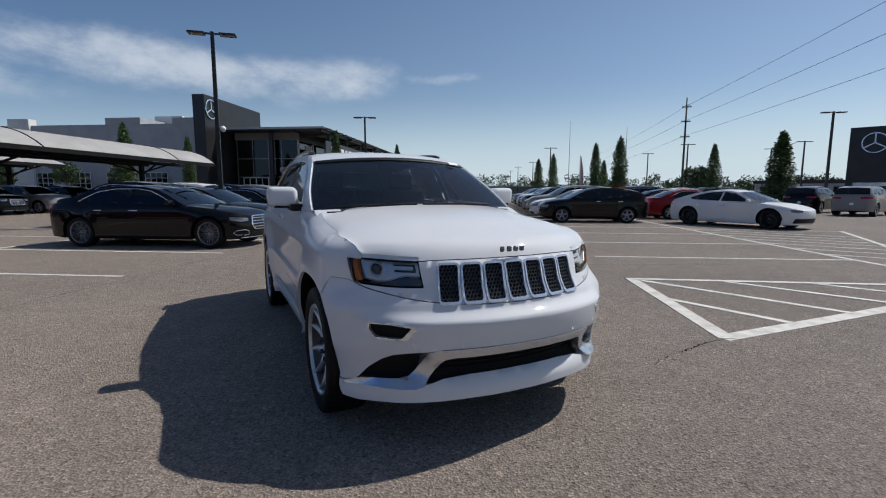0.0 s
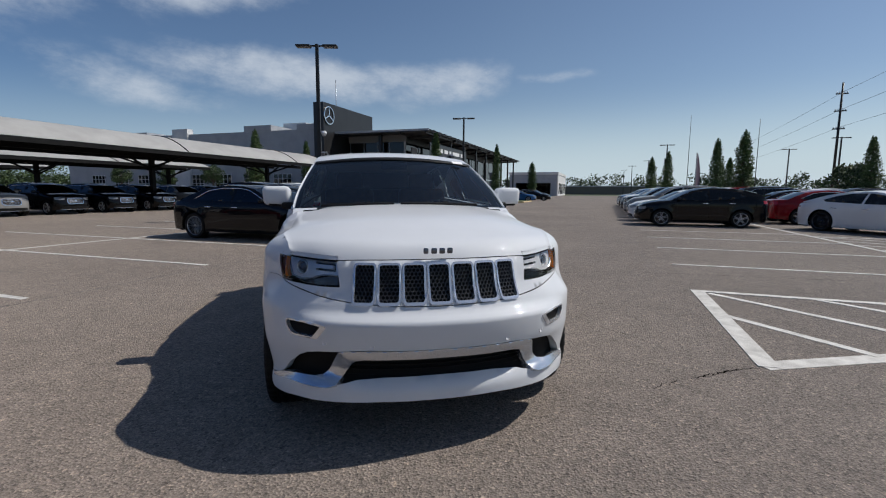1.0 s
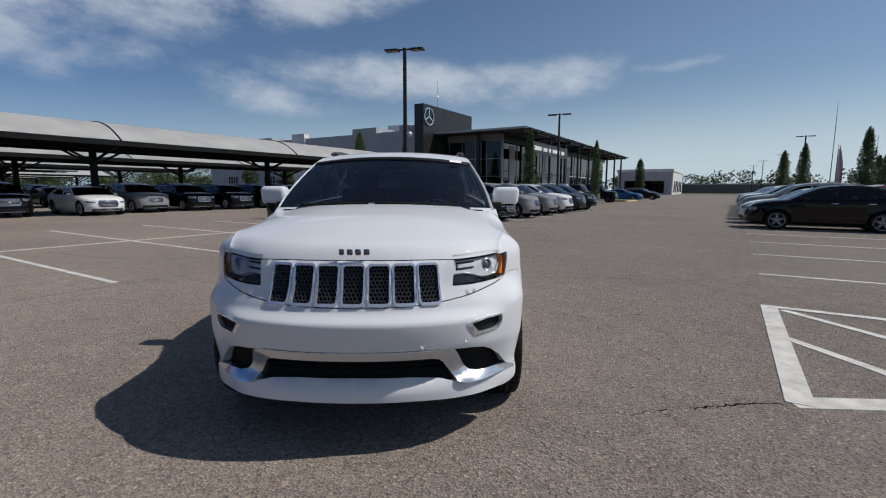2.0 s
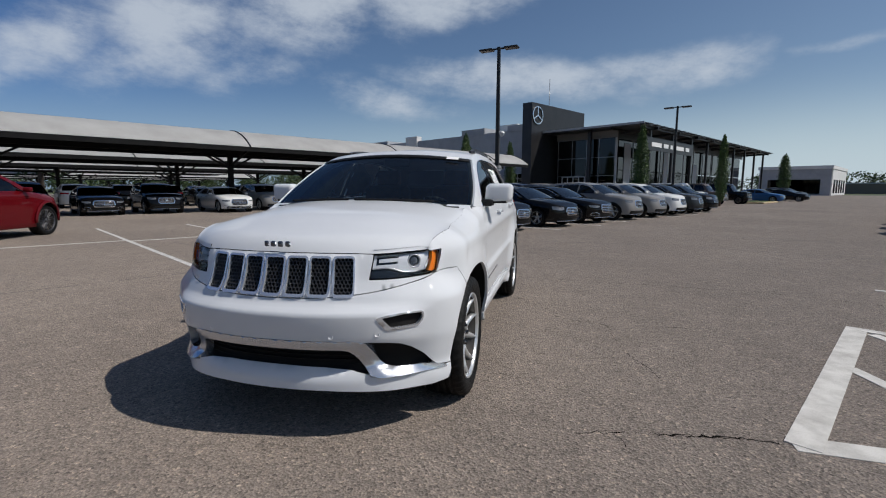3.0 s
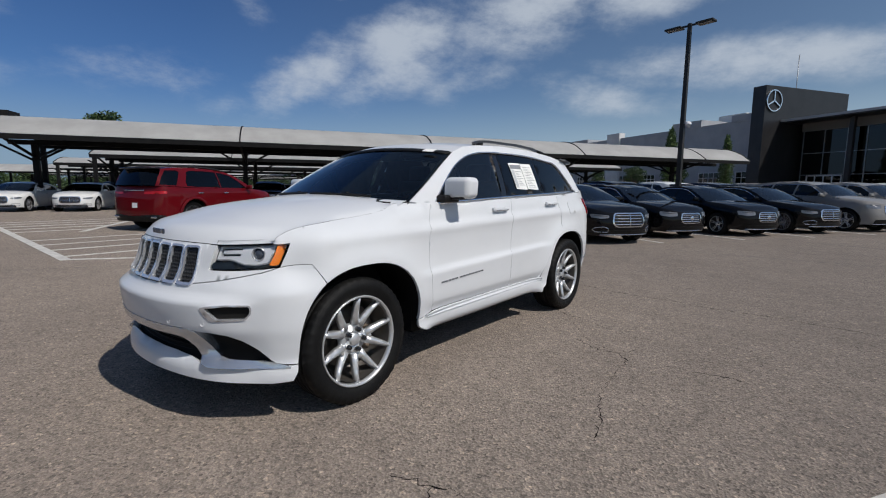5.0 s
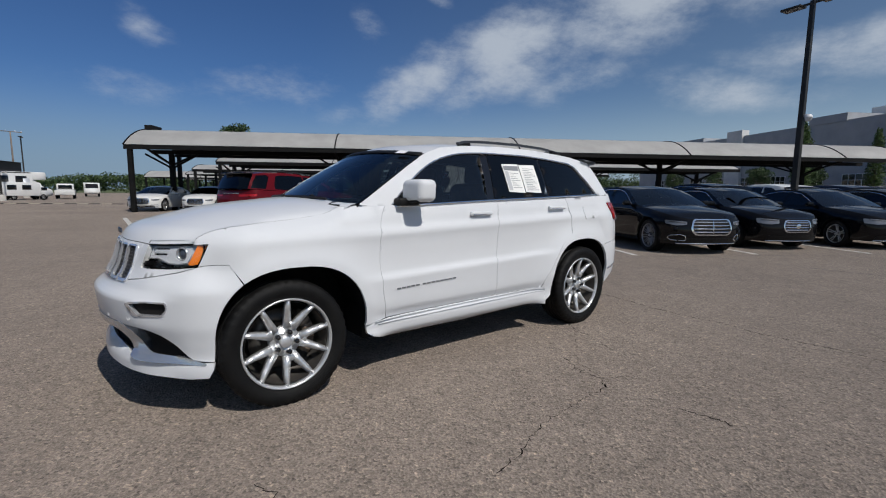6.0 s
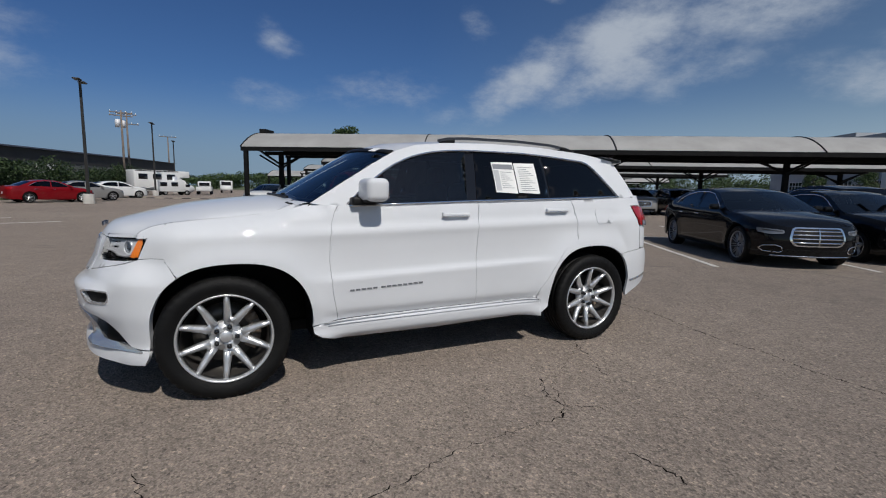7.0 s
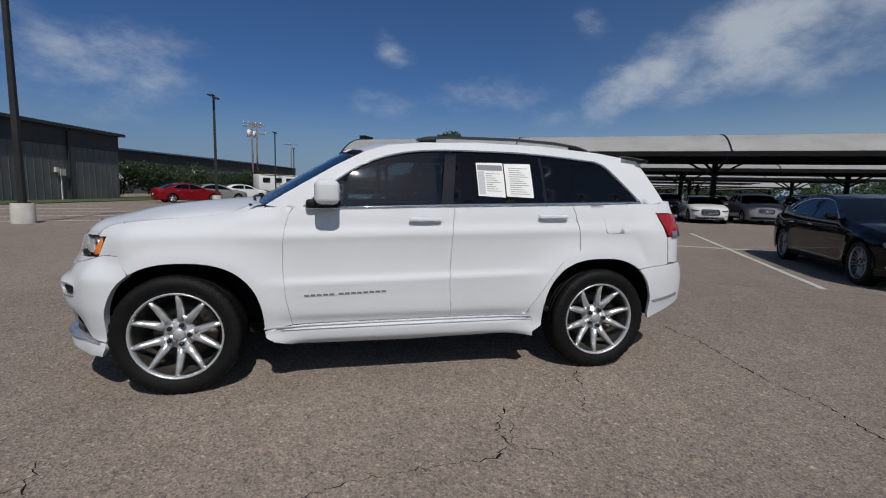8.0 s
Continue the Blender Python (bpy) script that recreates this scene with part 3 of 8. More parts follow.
# headlamps
hl = [(0.566, 0.851), (0.600, 0.974), (0.75, 0.977), (0.90, 0.981), (1.076, 0.986), (1.052, 0.945), (1.003, 0.869), (0.90, 0.861), (0.80, 0.854), (0.68, 0.851)]
hl = rounded(hl, 0.010, 3)
for sg in (1, -1):
    mp = lambda o: (lambda a, b: (lambda q: Vector((q.x, sg * q.y, q.z)))(PJ(a, b, o)))
    lamp = part("headlight", patch(hl, mp(-0.060), 0.04, depth=-0.055), GLOSSB, jeep, "projector headlight with clear lens and amber corner")
    wedge_ = rounded([(0.570, 0.853), (0.577, 0.884), (0.690, 0.888), (0.725, 0.880), (0.775, 0.866), (0.84, 0.862), (0.990, 0.878), (0.998, 0.872), (0.90, 0.864), (0.80, 0.856), (0.68, 0.853)], 0.004)
    part("dark_wedge", patch(wedge_, mp(-0.008), 0.03, depth=0.02), GLOSSB, lamp, "gloss black lower insert")
    body = rounded([(0.583, 0.893), (0.606, 0.970), (0.75, 0.973), (0.90, 0.977), (0.985, 0.980), (0.962, 0.935), (0.922, 0.880), (0.85, 0.869), (0.79, 0.872), (0.735, 0.889), (0.69, 0.896)], 0.010)
    cen = (0.860, 0.929)
    slot_u = rounded([(0.612, 0.914), (0.622, 0.957), (0.776, 0.961), (0.776, 0.950), (0.637, 0.946), (0.633, 0.927), (0.766, 0.931), (0.766, 0.919)], 0.003)
    part("reflector", patch(body, mp(-0.030), 0.02, [arc(cen[0], cen[1], 0.039, 0, 342, 19), slot_u], depth=0.020), LAMPIN, lamp, "silver lamp body")
    edge_ = [(0.590, 0.897), (0.690, 0.900), (0.735, 0.893), (0.79, 0.876), (0.85, 0.873), (0.919, 0.885), (0.958, 0.934)]
    part("light_rim", ribbon(bmesh.new(), [mp(-0.026)(a, b) for a, b in edge_], 0.007, 0.008, [(mp(0.02)(a, b) - mp(0)(a, b)).normalized() for a, b in edge_]), BEZEL, lamp, "bright lower rim")
    c3 = mp(-0.036)(*cen)
    nrm = (mp(0.02)(*cen) - mp(0)(*cen)).normalized()
    ahead = Vector((0.86, sg * 0.5, 0.05)).lerp(nrm, 0.5).normalized()
    turn_ = Matrix.Translation(c3) @ ahead.to_track_quat("Y", "Z").to_matrix().to_4x4()
    bm = lathe(bmesh.new(), [(0.037, -0.03), (0.038, 0.004), (0.033, 0.008), (0.029, 0.002), (0.027, -0.012)], 32)
    part("lens_ring", bm, BEZEL, lamp).matrix_basis = turn_
    bm = lathe(bmesh.new(), [(0.027, -0.014), (0.024, -0.003), (0.016, 0.005), (0.008, 0.008), (0.001, 0.0085)], 28)
    part("projector", bm, LAMPP, lamp, "smoky projector lens").matrix_basis = turn_
    amb = rounded([(0.932, 0.878), (0.972, 0.932), (0.996, 0.980), (1.062, 0.982), (1.042, 0.944), (0.997, 0.876), (0.96, 0.873)], 0.006)
    part("turn_signal", patch(amb, lambda a, b: mp(-0.004 - 0.020 * smooth01(0.95, 1.06, a))(a, b), 0.02, depth=0.02), AMBER, lamp, "amber turn signal")
    part("lens", patch(hl, mp(0.001), 0.04), GLASS_LAMP, lamp, "clear lens").visible_shadow = False

# fenders, doors, sills, quarters
ftop = [(SX(x), ztop(x)) for x in (0.779, 0.85, 0.95, 1.06, 1.09, 1.12, 1.15, 1.18, 1.28, 1.4, 1.55, 1.7, 1.77, 1.82, 1.86, 1.902, 1.925, 1.945, 1.964, 1.975, 1.985, 1.996)]
fender = jx([(0.788, 0.416), (0.90, 0.405), (0.962, 0.397)]) + [(SX(x), z) for x, z in arch_line(FC, HUBZ, ARCH, 177, 60, 26) if x < 1.713] + [(SX(1.714), 0.768), (1.192, 0.874), (1.184, 0.876), (1.11, 0.876), (1.04, 0.871), (1.008, 0.867), (1.055, 0.944), (1.080, 0.989), (1.02, 0.9865), (0.966, 0.985)] + ftop[::-1]
fender += jx([(0.804, 1.14), (0.8275, 1.06), (0.840, 0.96), (0.844, 0.814), (0.825, 0.6)])
both("front_fender", fender, 0.024, label="white front fender")
B0 = -0.272
fdoor = jx([(0.785, 0.418), (0.823, 0.6), (0.842, 0.814), (0.838, 0.961), (0.8255, 1.06), (0.802, 1.14), (0.775, 1.181), (0.3, 1.190), (B0 - 0.018, 1.202), (B0 - 0.002, 1.04), (B0 + 0.004, 0.88), (B0 + 0.012, 0.69), (B0 - 0.006, 0.430), (0.3, 0.424)])
both("front_door", fdoor, 0.017, label="white front door")
rdoor = jx([(B0 - 0.0085, 0.430), (B0 + 0.0095, 0.69), (B0 + 0.0015, 0.88), (B0 - 0.0045, 1.04), (B0 - 0.0205, 1.202), (-1.185, 1.229), (-1.208, 1.18), (-1.225, 1.10), (-1.237, 1.0), (-1.238, 0.905), (-1.16, 0.868), (-1.08, 0.80), (-0.99, 0.68), (-0.905, 0.55), (-0.868, 0.50), (-0.845, 0.432)])
both("rear_door", rdoor, 0.017, label="white rear door")
sill = jx([(0.948, 0.345), (0.955, 0.385), (0.90, 0.401), (0.788, 0.412), (0.3, 0.420), (-0.28, 0.426), (-0.85, 0.428), (-0.885, 0.405), (-0.90, 0.27), (-0.7, 0.29), (0.0, 0.258), (0.62, 0.266), (0.80, 0.282), (0.90, 0.312)])
both("sill", sill, 0.018, label="white side sill")
quarter = jx([(-0.888, 0.300), (-0.889, 0.405), (-0.850, 0.432), (-0.873, 0.50), (-0.910, 0.55), (-0.995, 0.68), (-1.085, 0.80), (-1.163, 0.872), (-1.243, 0.907), (-1.242, 1.0), (-1.230, 1.10), (-1.213, 1.18), (-1.190, 1.230), (-1.76, 1.252), (-2.10, 1.258), (-2.10, 1.187), (-1.935, 1.187), (-2.02, 1.0), (-2.04, 0.79), (-1.80, 0.769), (-1.757, 0.759)]) + [(SX(x), z) for x, z in arch_line(RC, HUBZ + 0.008, ARCH, 128, -2, 26) if x < -0.895]
both("quarter_panel", quarter, 0.028, label="white rear quarter panel")
rb = [(SX(x), z) for x, z in arch_line(RC, HUBZ + 0.008, ARCH, 179, 131, 14)] + jx([(-1.80, 0.764), (-2.04, 0.785), (-2.25, 0.79)]) + [(JS.S, 0.80), (JS.S, 0.47), (SX(-2.25), 0.465), (SX(-2.05), 0.405), (SX(-1.90), 0.360)]
both("rear_bumper", rb, 0.036, label="white rear bumper")
both("bumper_strip", jx([(-1.90, 0.510), (-2.20, 0.545), (-2.22, 0.522), (-1.93, 0.492)]), material=SATIN, depth=0.008, mapf=lambda a, b: PJ(a, b, 0.004), label="silver rear bumper strip", colour=None)
gate = [(JS.S, 0.81), (SX(-2.26), 0.80), (SX(-2.05), 0.80), (SX(-2.03), 1.0), (SX(-2.215), 1.02), (SX(-2.21), 1.17), (SX(-2.05), 1.19), (SX(-2.02), 1.275), (JS.S, 1.285)]
both("tailgate", gate, label="white tailgate panel")
tail = rounded(jx([(-1.945, 1.182), (-2.20, 1.172), (-2.21, 1.03), (-2.03, 1.01)]), 0.012)
both("taillight", tail, material=REDLENS, mapf=lambda a, b: PJ(a, b, 0.012), label="red taillight", colour=None)
both("reverse_lens", rounded(jx([(-2.06, 1.052), (-2.205, 1.046), (-2.21, 1.006), (-2.075, 1.000)]), 0.008), material=LAMPC, mapf=lambda a, b: PJ(a, b, 0.015), label="smoky reversing lens", colour=None)
for sg in (1, -1):
    for z0, name, hi in ((0.406, "sill_strip", True), (0.386, "sill_strip", False)):
        q = [Vector((*PJ(SX(x), z0 + 0.014 * (0.9 - x) / 1.8, 0.001).xy, z0 + 0.014 * (0.9 - x) / 1.8)) for x in np.linspace(0.885 if hi else 0.86, -0.875, 26)]
        part(name, ribbon(bmesh.new(), [Vector((p.x, sg * p.y, p.z)) for p in q], 0.009 if hi else 0.005, 0.012 if hi else 0.005, (0, sg, 0.2)), SILL, jeep, "bright sill strip")
both("fuel_flap", rounded(jx([(-1.449, 1.158), (-1.455, 1.030), (-1.655, 1.040), (-1.645, 1.170)]), 0.03), mapf=lambda a, b: PJ(a, b, 0.004), depth=0.006)

# hood
s_hc = SX(1.998)
hood_line = curve((2.4, 0.995), (2.1, 1.0), (1.93, 1.03), (1.7, 1.085), (1.4, 1.135), (1.1, 1.175), (0.9, 1.195))
hood_rise = curve((2.23, 0.052), (2.115, 0.064), (2.02, 0.076), (1.8, 0.082), (1.4, 0.070), (1.1, 0.058), (0.85, 0.050))
hood_side = curve((2.25, 0.984), (2.10, 0.988), (1.98, 1.004), (1.85, 1.034), (1.70, 1.070), (1.50, 1.100), (1.30, 1.121), (1.10, 1.150), (0.90, 1.182))
seam_at = [PJ(s_, ztop(JS.plan(s_)[0])) for s_ in [s_hc] + list(np.linspace(s_hc + 0.006, 1.25, 26)) + [SX(x) for x in np.linspace(1.71, 0.985, 30)]]
seam_at[0].z = hood_lip(s_hc)


def hood_top(x, y):
    """The hood's crown, without its rolled edges."""
    return hood_side(x) + (hood_line(x) + hood_rise(x) - hood_side(x)) * (1 - min(1.0, abs(y) / 0.82) ** 2.6)


def front_roll(v, x, xf):
    return max(0.0, 1 - (xf - x) / (0.12 + 0.07 * abs(v))) ** 3


bm, rows = bmesh.new(), []
ends_ = [PJ(v * s_hc, hood_lip(v * s_hc)) for v in (np.arange(31) / 30)]
drop = [q.z - hood_top(q.x, q.y) for q in ends_]
xc, yc = seam_at[0].x, seam_at[0].y
for e in seam_at:
    u = (xc - e.x) / (xc - seam_at[-1].x)
    kerb_ = e.z - hood_top(e.x, e.y) - drop[-1] * front_roll(1, e.x, xc)
    row = []
    for v, q, d_ in zip(np.arange(31) / 30, ends_, drop):
        x = q.x + (seam_at[-1].x - q.x) * u
        y = q.y + v * (e.y - yc)
        row.append((x, y - 0.0015 * v, hood_top(x, y) + d_ * front_roll(v, x, q.x) + kerb_ * v ** 22 + 0.0015))
    rows.append([bm.verts.new((x, -y, z)) for x, y, z in row[:0:-1]] + [bm.verts.new(p) for p in row])
for p, q in zip(rows, rows[1:]):
    for k in range(len(p) - 1):
        bm.faces.new((p[k], p[k + 1], q[k + 1], q[k]))
bm.normal_update()
if sum(f.normal.z for f in bm.faces) < 0:
    bmesh.ops.reverse_faces(bm, faces=bm.faces[:])
hood = part("hood", bm, PAINT, jeep, "white hood", colour=SUV_WHITE)
for sg in (1, -1):
    bm = rbox(bmesh.new(), (1.05, 0.3 * sg, 1.246), (0.03, 0.022, 0.016), 0.005)
    part("washer_nozzle", bm, BLACK, hood)
# plain bars where the maker's name stands
bm = bmesh.new()
for k, w in enumerate((0.026, 0.03, 0.03, 0.03)):
    rbox(bm, (2.203 - 0.004 * abs(k - 1.5), -0.063 + 0.042 * k, 1.027), (0.012, w, 0.030), 0.006, seg=2)
part("emblem", bm, EMBLEM, hood, "dark metal bars on the hood edge")

# greenhouse
gb = curve((1.0, 0.820), (0.7, 0.850), (0.0, 0.858), (-1.0, 0.853), (-1.6, 0.832), (-2.0, 0.79), (-2.3, 0.74))


def G(x, z, out=0.0, sg=1):
    h = max(z - 1.2, -0.05)
    return Vector((x, sg * (gb(x) - 0.33 * h - 0.28 * h * h + out), z))


gh = [(0.84, 1.178), (0.95, 1.195), (0.72, 1.340), (0.5, 1.472), (0.32, 1.570), (0.15, 1.625), (-0.1, 1.655), (-0.5, 1.675), (-1.0, 1.672), (-1.5, 1.640), (-1.85, 1.590), (-1.945, 1.44), (-2.05, 1.262), (-1.76, 1.248), (-0.28, 1.203), (0.3, 1.187)]
dlo_top = curve((0.713, 1.189), (0.633, 1.262), (0.488, 1.378), (0.337, 1.474), (0.142, 1.550), (-0.06, 1.588), (-0.31, 1.604), (-0.746, 1.608), (-1.017, 1.598), (-1.447, 1.566))
BELT = curve((0.713, 1.182), (0.3, 1.200), (-0.28, 1.222), (-1.14, 1.248), (-1.80, 1.268))
dlo = [(x, dlo_top(x)) for x in np.linspace(0.713, -1.447, 30)] + [(-1.515, 1.545), (-1.565, 1.508), (-1.665, 1.405), (-1.80, 1.270)] + [(x, BELT(x)) for x in (-1.14, -0.28, 0.3, 0.68)]


def pane_of(fa, fb, ra, rb_):
    """Glass between two upright lines, each given by its foot and its top."""
    top = [(x, dlo_top(x) - 0.010) for x in np.linspace(fb, rb_, 12)]
    return [(fa, BELT(fa) + 0.008)] + top + [(ra, BELT(ra) + 0.008)]


panes = {"front_window": pane_of(0.672, 0.66, -0.205, -0.258),
         "rear_window": pane_of(-0.292, -0.342, -0.985, -0.978),
         "quarter_window": pane_of(-1.008, -1.005, -1.02, -1.44)[:-1] + [(-1.505, 1.535), (-1.553, 1.500), (-1.652, 1.400), (-1.775, 1.281)]}
for sg in (1, -1):
    cab = part("side_frame", patch(gh, lambda x, z: G(x, z, 0, sg), 0.05, [dlo], 0.03), PAINT, jeep, "white window frame and pillars", colour=SUV_WHITE)
    part("window_seal", patch(dlo, lambda x, z: G(x, z, -0.012, sg), 0.06, list(panes.values())), GLOSSB, cab)
    part("inner_trim", patch(gh, lambda x, z: G(x, z, -0.05, sg), 0.08, [dlo]), TRIMIN, cab, "grey inner pillar trim")
    for k, v in panes.items():
        part(k, patch(v, lambda x, z: G(x, z, -0.008, sg), 0.06), GLASS_F if k == "front_window" else GLASS_D, cab, "tinted side glass" if k == "front_window" else "dark privacy glass")
    bm = ribbon(bmesh.new(), [G(x, z, 0.014, sg) for x, z in [(x, BELT(x) - 0.004) for x in (0.70, 0.3, -0.28, -0.7, -1.14, -1.5, -1.80)]], 0.016, 0.006, (0, sg, 0.25))
    part("belt_moulding", bm, CHROME, cab, "bright belt moulding")
    bm = ribbon(bmesh.new(), [G(x, z, 0.001, sg) for x, z in dlo[:34]], 0.012, 0.006, (0, sg, 0.3))
    part("window_trim", bm, CHROME, cab)
    # door handles
    for n_, hx, hz in (("front", -0.085, 1.117), ("rear", -1.022, 1.147)):
        y0 = abs(PJ(SX(hx), hz).y)
        bm = rbox(bmesh.new(), (hx, sg * (y0 + 0.026), hz), (0.225, 0.016, 0.027), 0.008)
        for dx in (-0.09, 0.09):
            rbox(bm, (hx + dx, sg * (y0 + 0.012), hz), (0.035, 0.035, 0.03), 0.006, seg=2)
        h_ = part("door_handle", bm, PAINT, jeep, "white door handle with chrome strip", colour=SUV_WHITE)
        part("handle_strip", rbox(bmesh.new(), (hx, sg * (y0 + 0.0345), hz - 0.008), (0.19, 0.003, 0.006), 0.001, seg=1), CHROME, h_)
    # plain bars where the model's name stands on the door
    bm = bmesh.new()
    x = 0.712
    for w in [0.034] * 5 + [0.02] + [0.034] * 8:
        if w > 0.03:
            zb_ = 0.615 + 0.02 * (0.712 - x) / 0.53
            y0 = abs(PJ(SX(x), zb_).y)
            cube(bm, x - w * 0.92, x, y0 * sg - 0.001, y0 * sg + 0.004, zb_ - 0.005, zb_ + 0.006)
        x -= w + 0.006 if w > 0.03 else w
    part("door_badge", bm, LAMPC, jeep, "silver bars on the front door", smooth=False)["kind"] = "stuff"
    # door mirror
    bm = rbox(bmesh.new(), (0.565, sg * 0.972, 1.288), (0.150, 0.215, 0.152), 0.040, None, 5)
    for v in bm.verts:
        v.co.x += 0.10 * (0.99 - abs(v.co.y)) * 0.6
        v.co.y += sg * (v.co.z - 1.285) * 0.08
    mi = part("mirror", bm, PAINT, jeep, "white door mirror on a black foot", colour=SUV_WHITE)
    bm = rbox(bmesh.new(), (0.57, sg * 0.952, 1.221), (0.115, 0.17, 0.03), 0.012)
    rbox(bm, (0.61, sg * 0.885, 1.211), (0.17, 0.09, 0.055), 0.016)
    part("mirror_foot", bm, BLACK, mi)
    part("mirror_glass", rbox(bmesh.new(), (0.489, sg * 0.967, 1.288), (0.012, 0.17, 0.105), 0.004, seg=1), CHROME, mi)
    part("mirror_signal", rbox(bmesh.new(), (0.593, sg * 1.027, 1.245), (0.075, 0.07, 0.018), 0.007), LAMPIN, mi)
    # roof rails
    rail = [(-0.06, 1.672), (-0.13, 1.690), (-0.3, 1.704), (-0.8, 1.712), (-1.15, 1.702), (-1.34, 1.682), (-1.44, 1.656)]
    bm = bmesh.new()
    pts = [Vector((x, sg * (0.630 - 0.01 * i), z)) for i, (x, z) in enumerate(rail)]
    for a, b in zip(pts, pts[1:]):
        bar(bm, a, b, 0.030, 0.020)
    rr = part("roof_rail", bm, ALLOY_D, jeep, "dark satin roof rail on black feet", smooth=False)
    for x, z, t_ in ((-0.14, 1.664, 4), (-1.33, 1.656, -9)):
        part("rail_foot", rbox(bmesh.new(), (0, 0, 0), (0.13, 0.042, 0.034), 0.014), BLACK, rr).matrix_basis = pose(x, sg * 0.615, z + 0.008, 0, t_, 0)

# roof, windscreen, rear glass
redge = [G(x, z) for x, z in gh[4:11]]
dense = []
for a, b in zip(redge, redge[1:]):
    dense += [a.lerp(b, k / 4) for k in range(4)]
dense.append(redge[-1])
roof_rise = curve((0.35, 0.040), (0.0, 0.040), (-1.0, 0.045), (-1.93, 0.02))
part("roof", cap(bmesh.new(), dense, lambda i: roof_rise(dense[i].x), 2.2, 12, lambda i: 0.12 * smooth01(-0.5, 0.32, dense[i].x)), PAINT, jeep, "white roof", colour=SUV_WHITE)
wedge = [G(x, z, -0.004) for x, z in [(0.95, 1.197), (0.835, 1.269), (0.72, 1.342), (0.61, 1.408), (0.52, 1.462), (0.42, 1.517), (0.325, 1.568)]]
wedge = [Vector((p.x, p.y - 0.012, p.z)) for p in wedge]
bow = curve((1.0, 0.16), (0.5, 0.13), (0.32, 0.12))
ws = part("windshield", cap(bmesh.new(), wedge, lambda i: (0.02, 0.022, 0.025, 0.028, 0.032, 0.038, 0.042)[i], 2.0, 12, lambda i: bow(wedge[i].x)), GLASS_W, jeep, "tinted windshield")
bm = bmesh.new()
for sg in (1, -1):
    ribbon(bm, [Vector((p.x - 0.002, sg * (p.y - 0.012), p.z - 0.006)) for p in wedge], 0.04, 0.003, (0.5, sg * 0.3, 0.8))
row = lambda i, d: [Vector((wedge[i].x + bow(wedge[i].x) * (1 - v * v) - d, wedge[i].y * v, wedge[i].z + (0.02, 0.022, 0.025, 0.028, 0.032, 0.038, 0.042)[i] * (1 - v * v) - 0.004)) for v in np.linspace(-1, 1, 21)]
ribbon(bm, row(0, 0.02), 0.075, 0.003, (0.5, 0, 0.8))
ribbon(bm, row(6, -0.02), 0.05, 0.003, (0.5, 0, 0.8))
part("glass_border", bm, BLACK, ws)
part("cowl", ribbon(bmesh.new(), [Vector((p.x + 0.03, p.y, p.z - 0.012)) for p in row(0, 0)[1:-1]], 0.10, 0.012, (0.2, 0, 1)), BLACK, jeep, "black plastic cowl")
for sg in (1, -1):
    bm = bmesh.new()
    foot = [Vector((wedge[0].x + bow(wedge[0].x) * (1 - v * v), sg * wedge[0].y * v, wedge[0].z + 0.02 * (1 - v * v))) for v in np.linspace(0.80, 1.005, 9)]
    g = [[bm.verts.new(p + Vector((dx, 0, dz))) for p in foot] for dx, dz in ((0.012, 0.003), (0.05, -0.004), (0.13, -0.045))]
    for p, q in zip(g, g[1:]):
        for k in range(8):
            bm.faces.new((p[k], p[k + 1], q[k + 1], q[k]))
    bmesh.ops.recalc_face_normals(bm, faces=bm.faces)
    part("cowl_corner", bm, PAINT, jeep, "white corner at the foot of the windshield", colour=SUV_WHITE)
for y0, y1 in ((0.55, -0.05), (-0.1, -0.62)):
    bm = bmesh.new()
    wp = [Vector((0.985 + 0.16 * (1 - (y / 0.85) ** 2) - 0.03, y, 1.233 - 0.028 * (y / 0.85) ** 2)) for y in np.linspace(y0, y1, 8)]
    ribbon(bm, wp, 0.014, 0.016, (0.5, 0, 0.9))
    part("wiper", bm, BLACK, jeep, smooth=False)
rg = [G(x, z) for x, z in [(-1.85, 1.590), (-1.90, 1.515), (-1.945, 1.44), (-2.0, 1.35), (-2.05, 1.262)]]
part("rear_glass", cap(bmesh.new(), rg, lambda i: 0.0, 2, 10, lambda i: -0.13), GLASS_D, jeep, "dark tailgate glass")
sp = [Vector((-1.70, 0.700, 1.622)), Vector((-1.82, 0.696, 1.611)), Vector((-1.925, 0.686, 1.600)), Vector((-1.935, 0.684, 1.592)), Vector((-1.925, 0.684, 1.578)), Vector((-1.83, 0.680, 1.562))]
part("spoiler", cap(bmesh.new(), sp, lambda i: 0.02, 2, 10, lambda i: -0.13), PAINT, jeep, "white roof spoiler", colour=SUV_WHITE)

# silver front trim and dark openings
tr = [(0.0, 0.506), (0.40, 0.504), (0.445, 0.494), (0.47, 0.472), (0.515, 0.415), (0.555, 0.364), (0.60, 0.348), (0.86, 0.341), (1.04, 0.326), (1.045, 0.336), (0.95, 0.366), (0.85, 0.378), (0.70, 0.387), (0.65, 0.398), (0.615, 0.424), (0.575, 0.478), (0.545, 0.518), (0.525, 0.539), (0.48, 0.549), (0.0, 0.551)]
tr = tr + [(-s, z) for s, z in tr[::-1] if s > 0]


def trim_out(a, b):
    """The trim's face leans back: its lower edge stands further out."""
    ref = 0.551 - 0.158 * smooth01(0.44, 0.68, abs(a)) - 0.05 * smooth01(0.7, 1.04, abs(a))
    return PJ(a, b, 0.003 + min(0.018, 0.40 * max(0.0, ref - b)) * (1 - smooth01(0.78, 1.0, abs(a))))


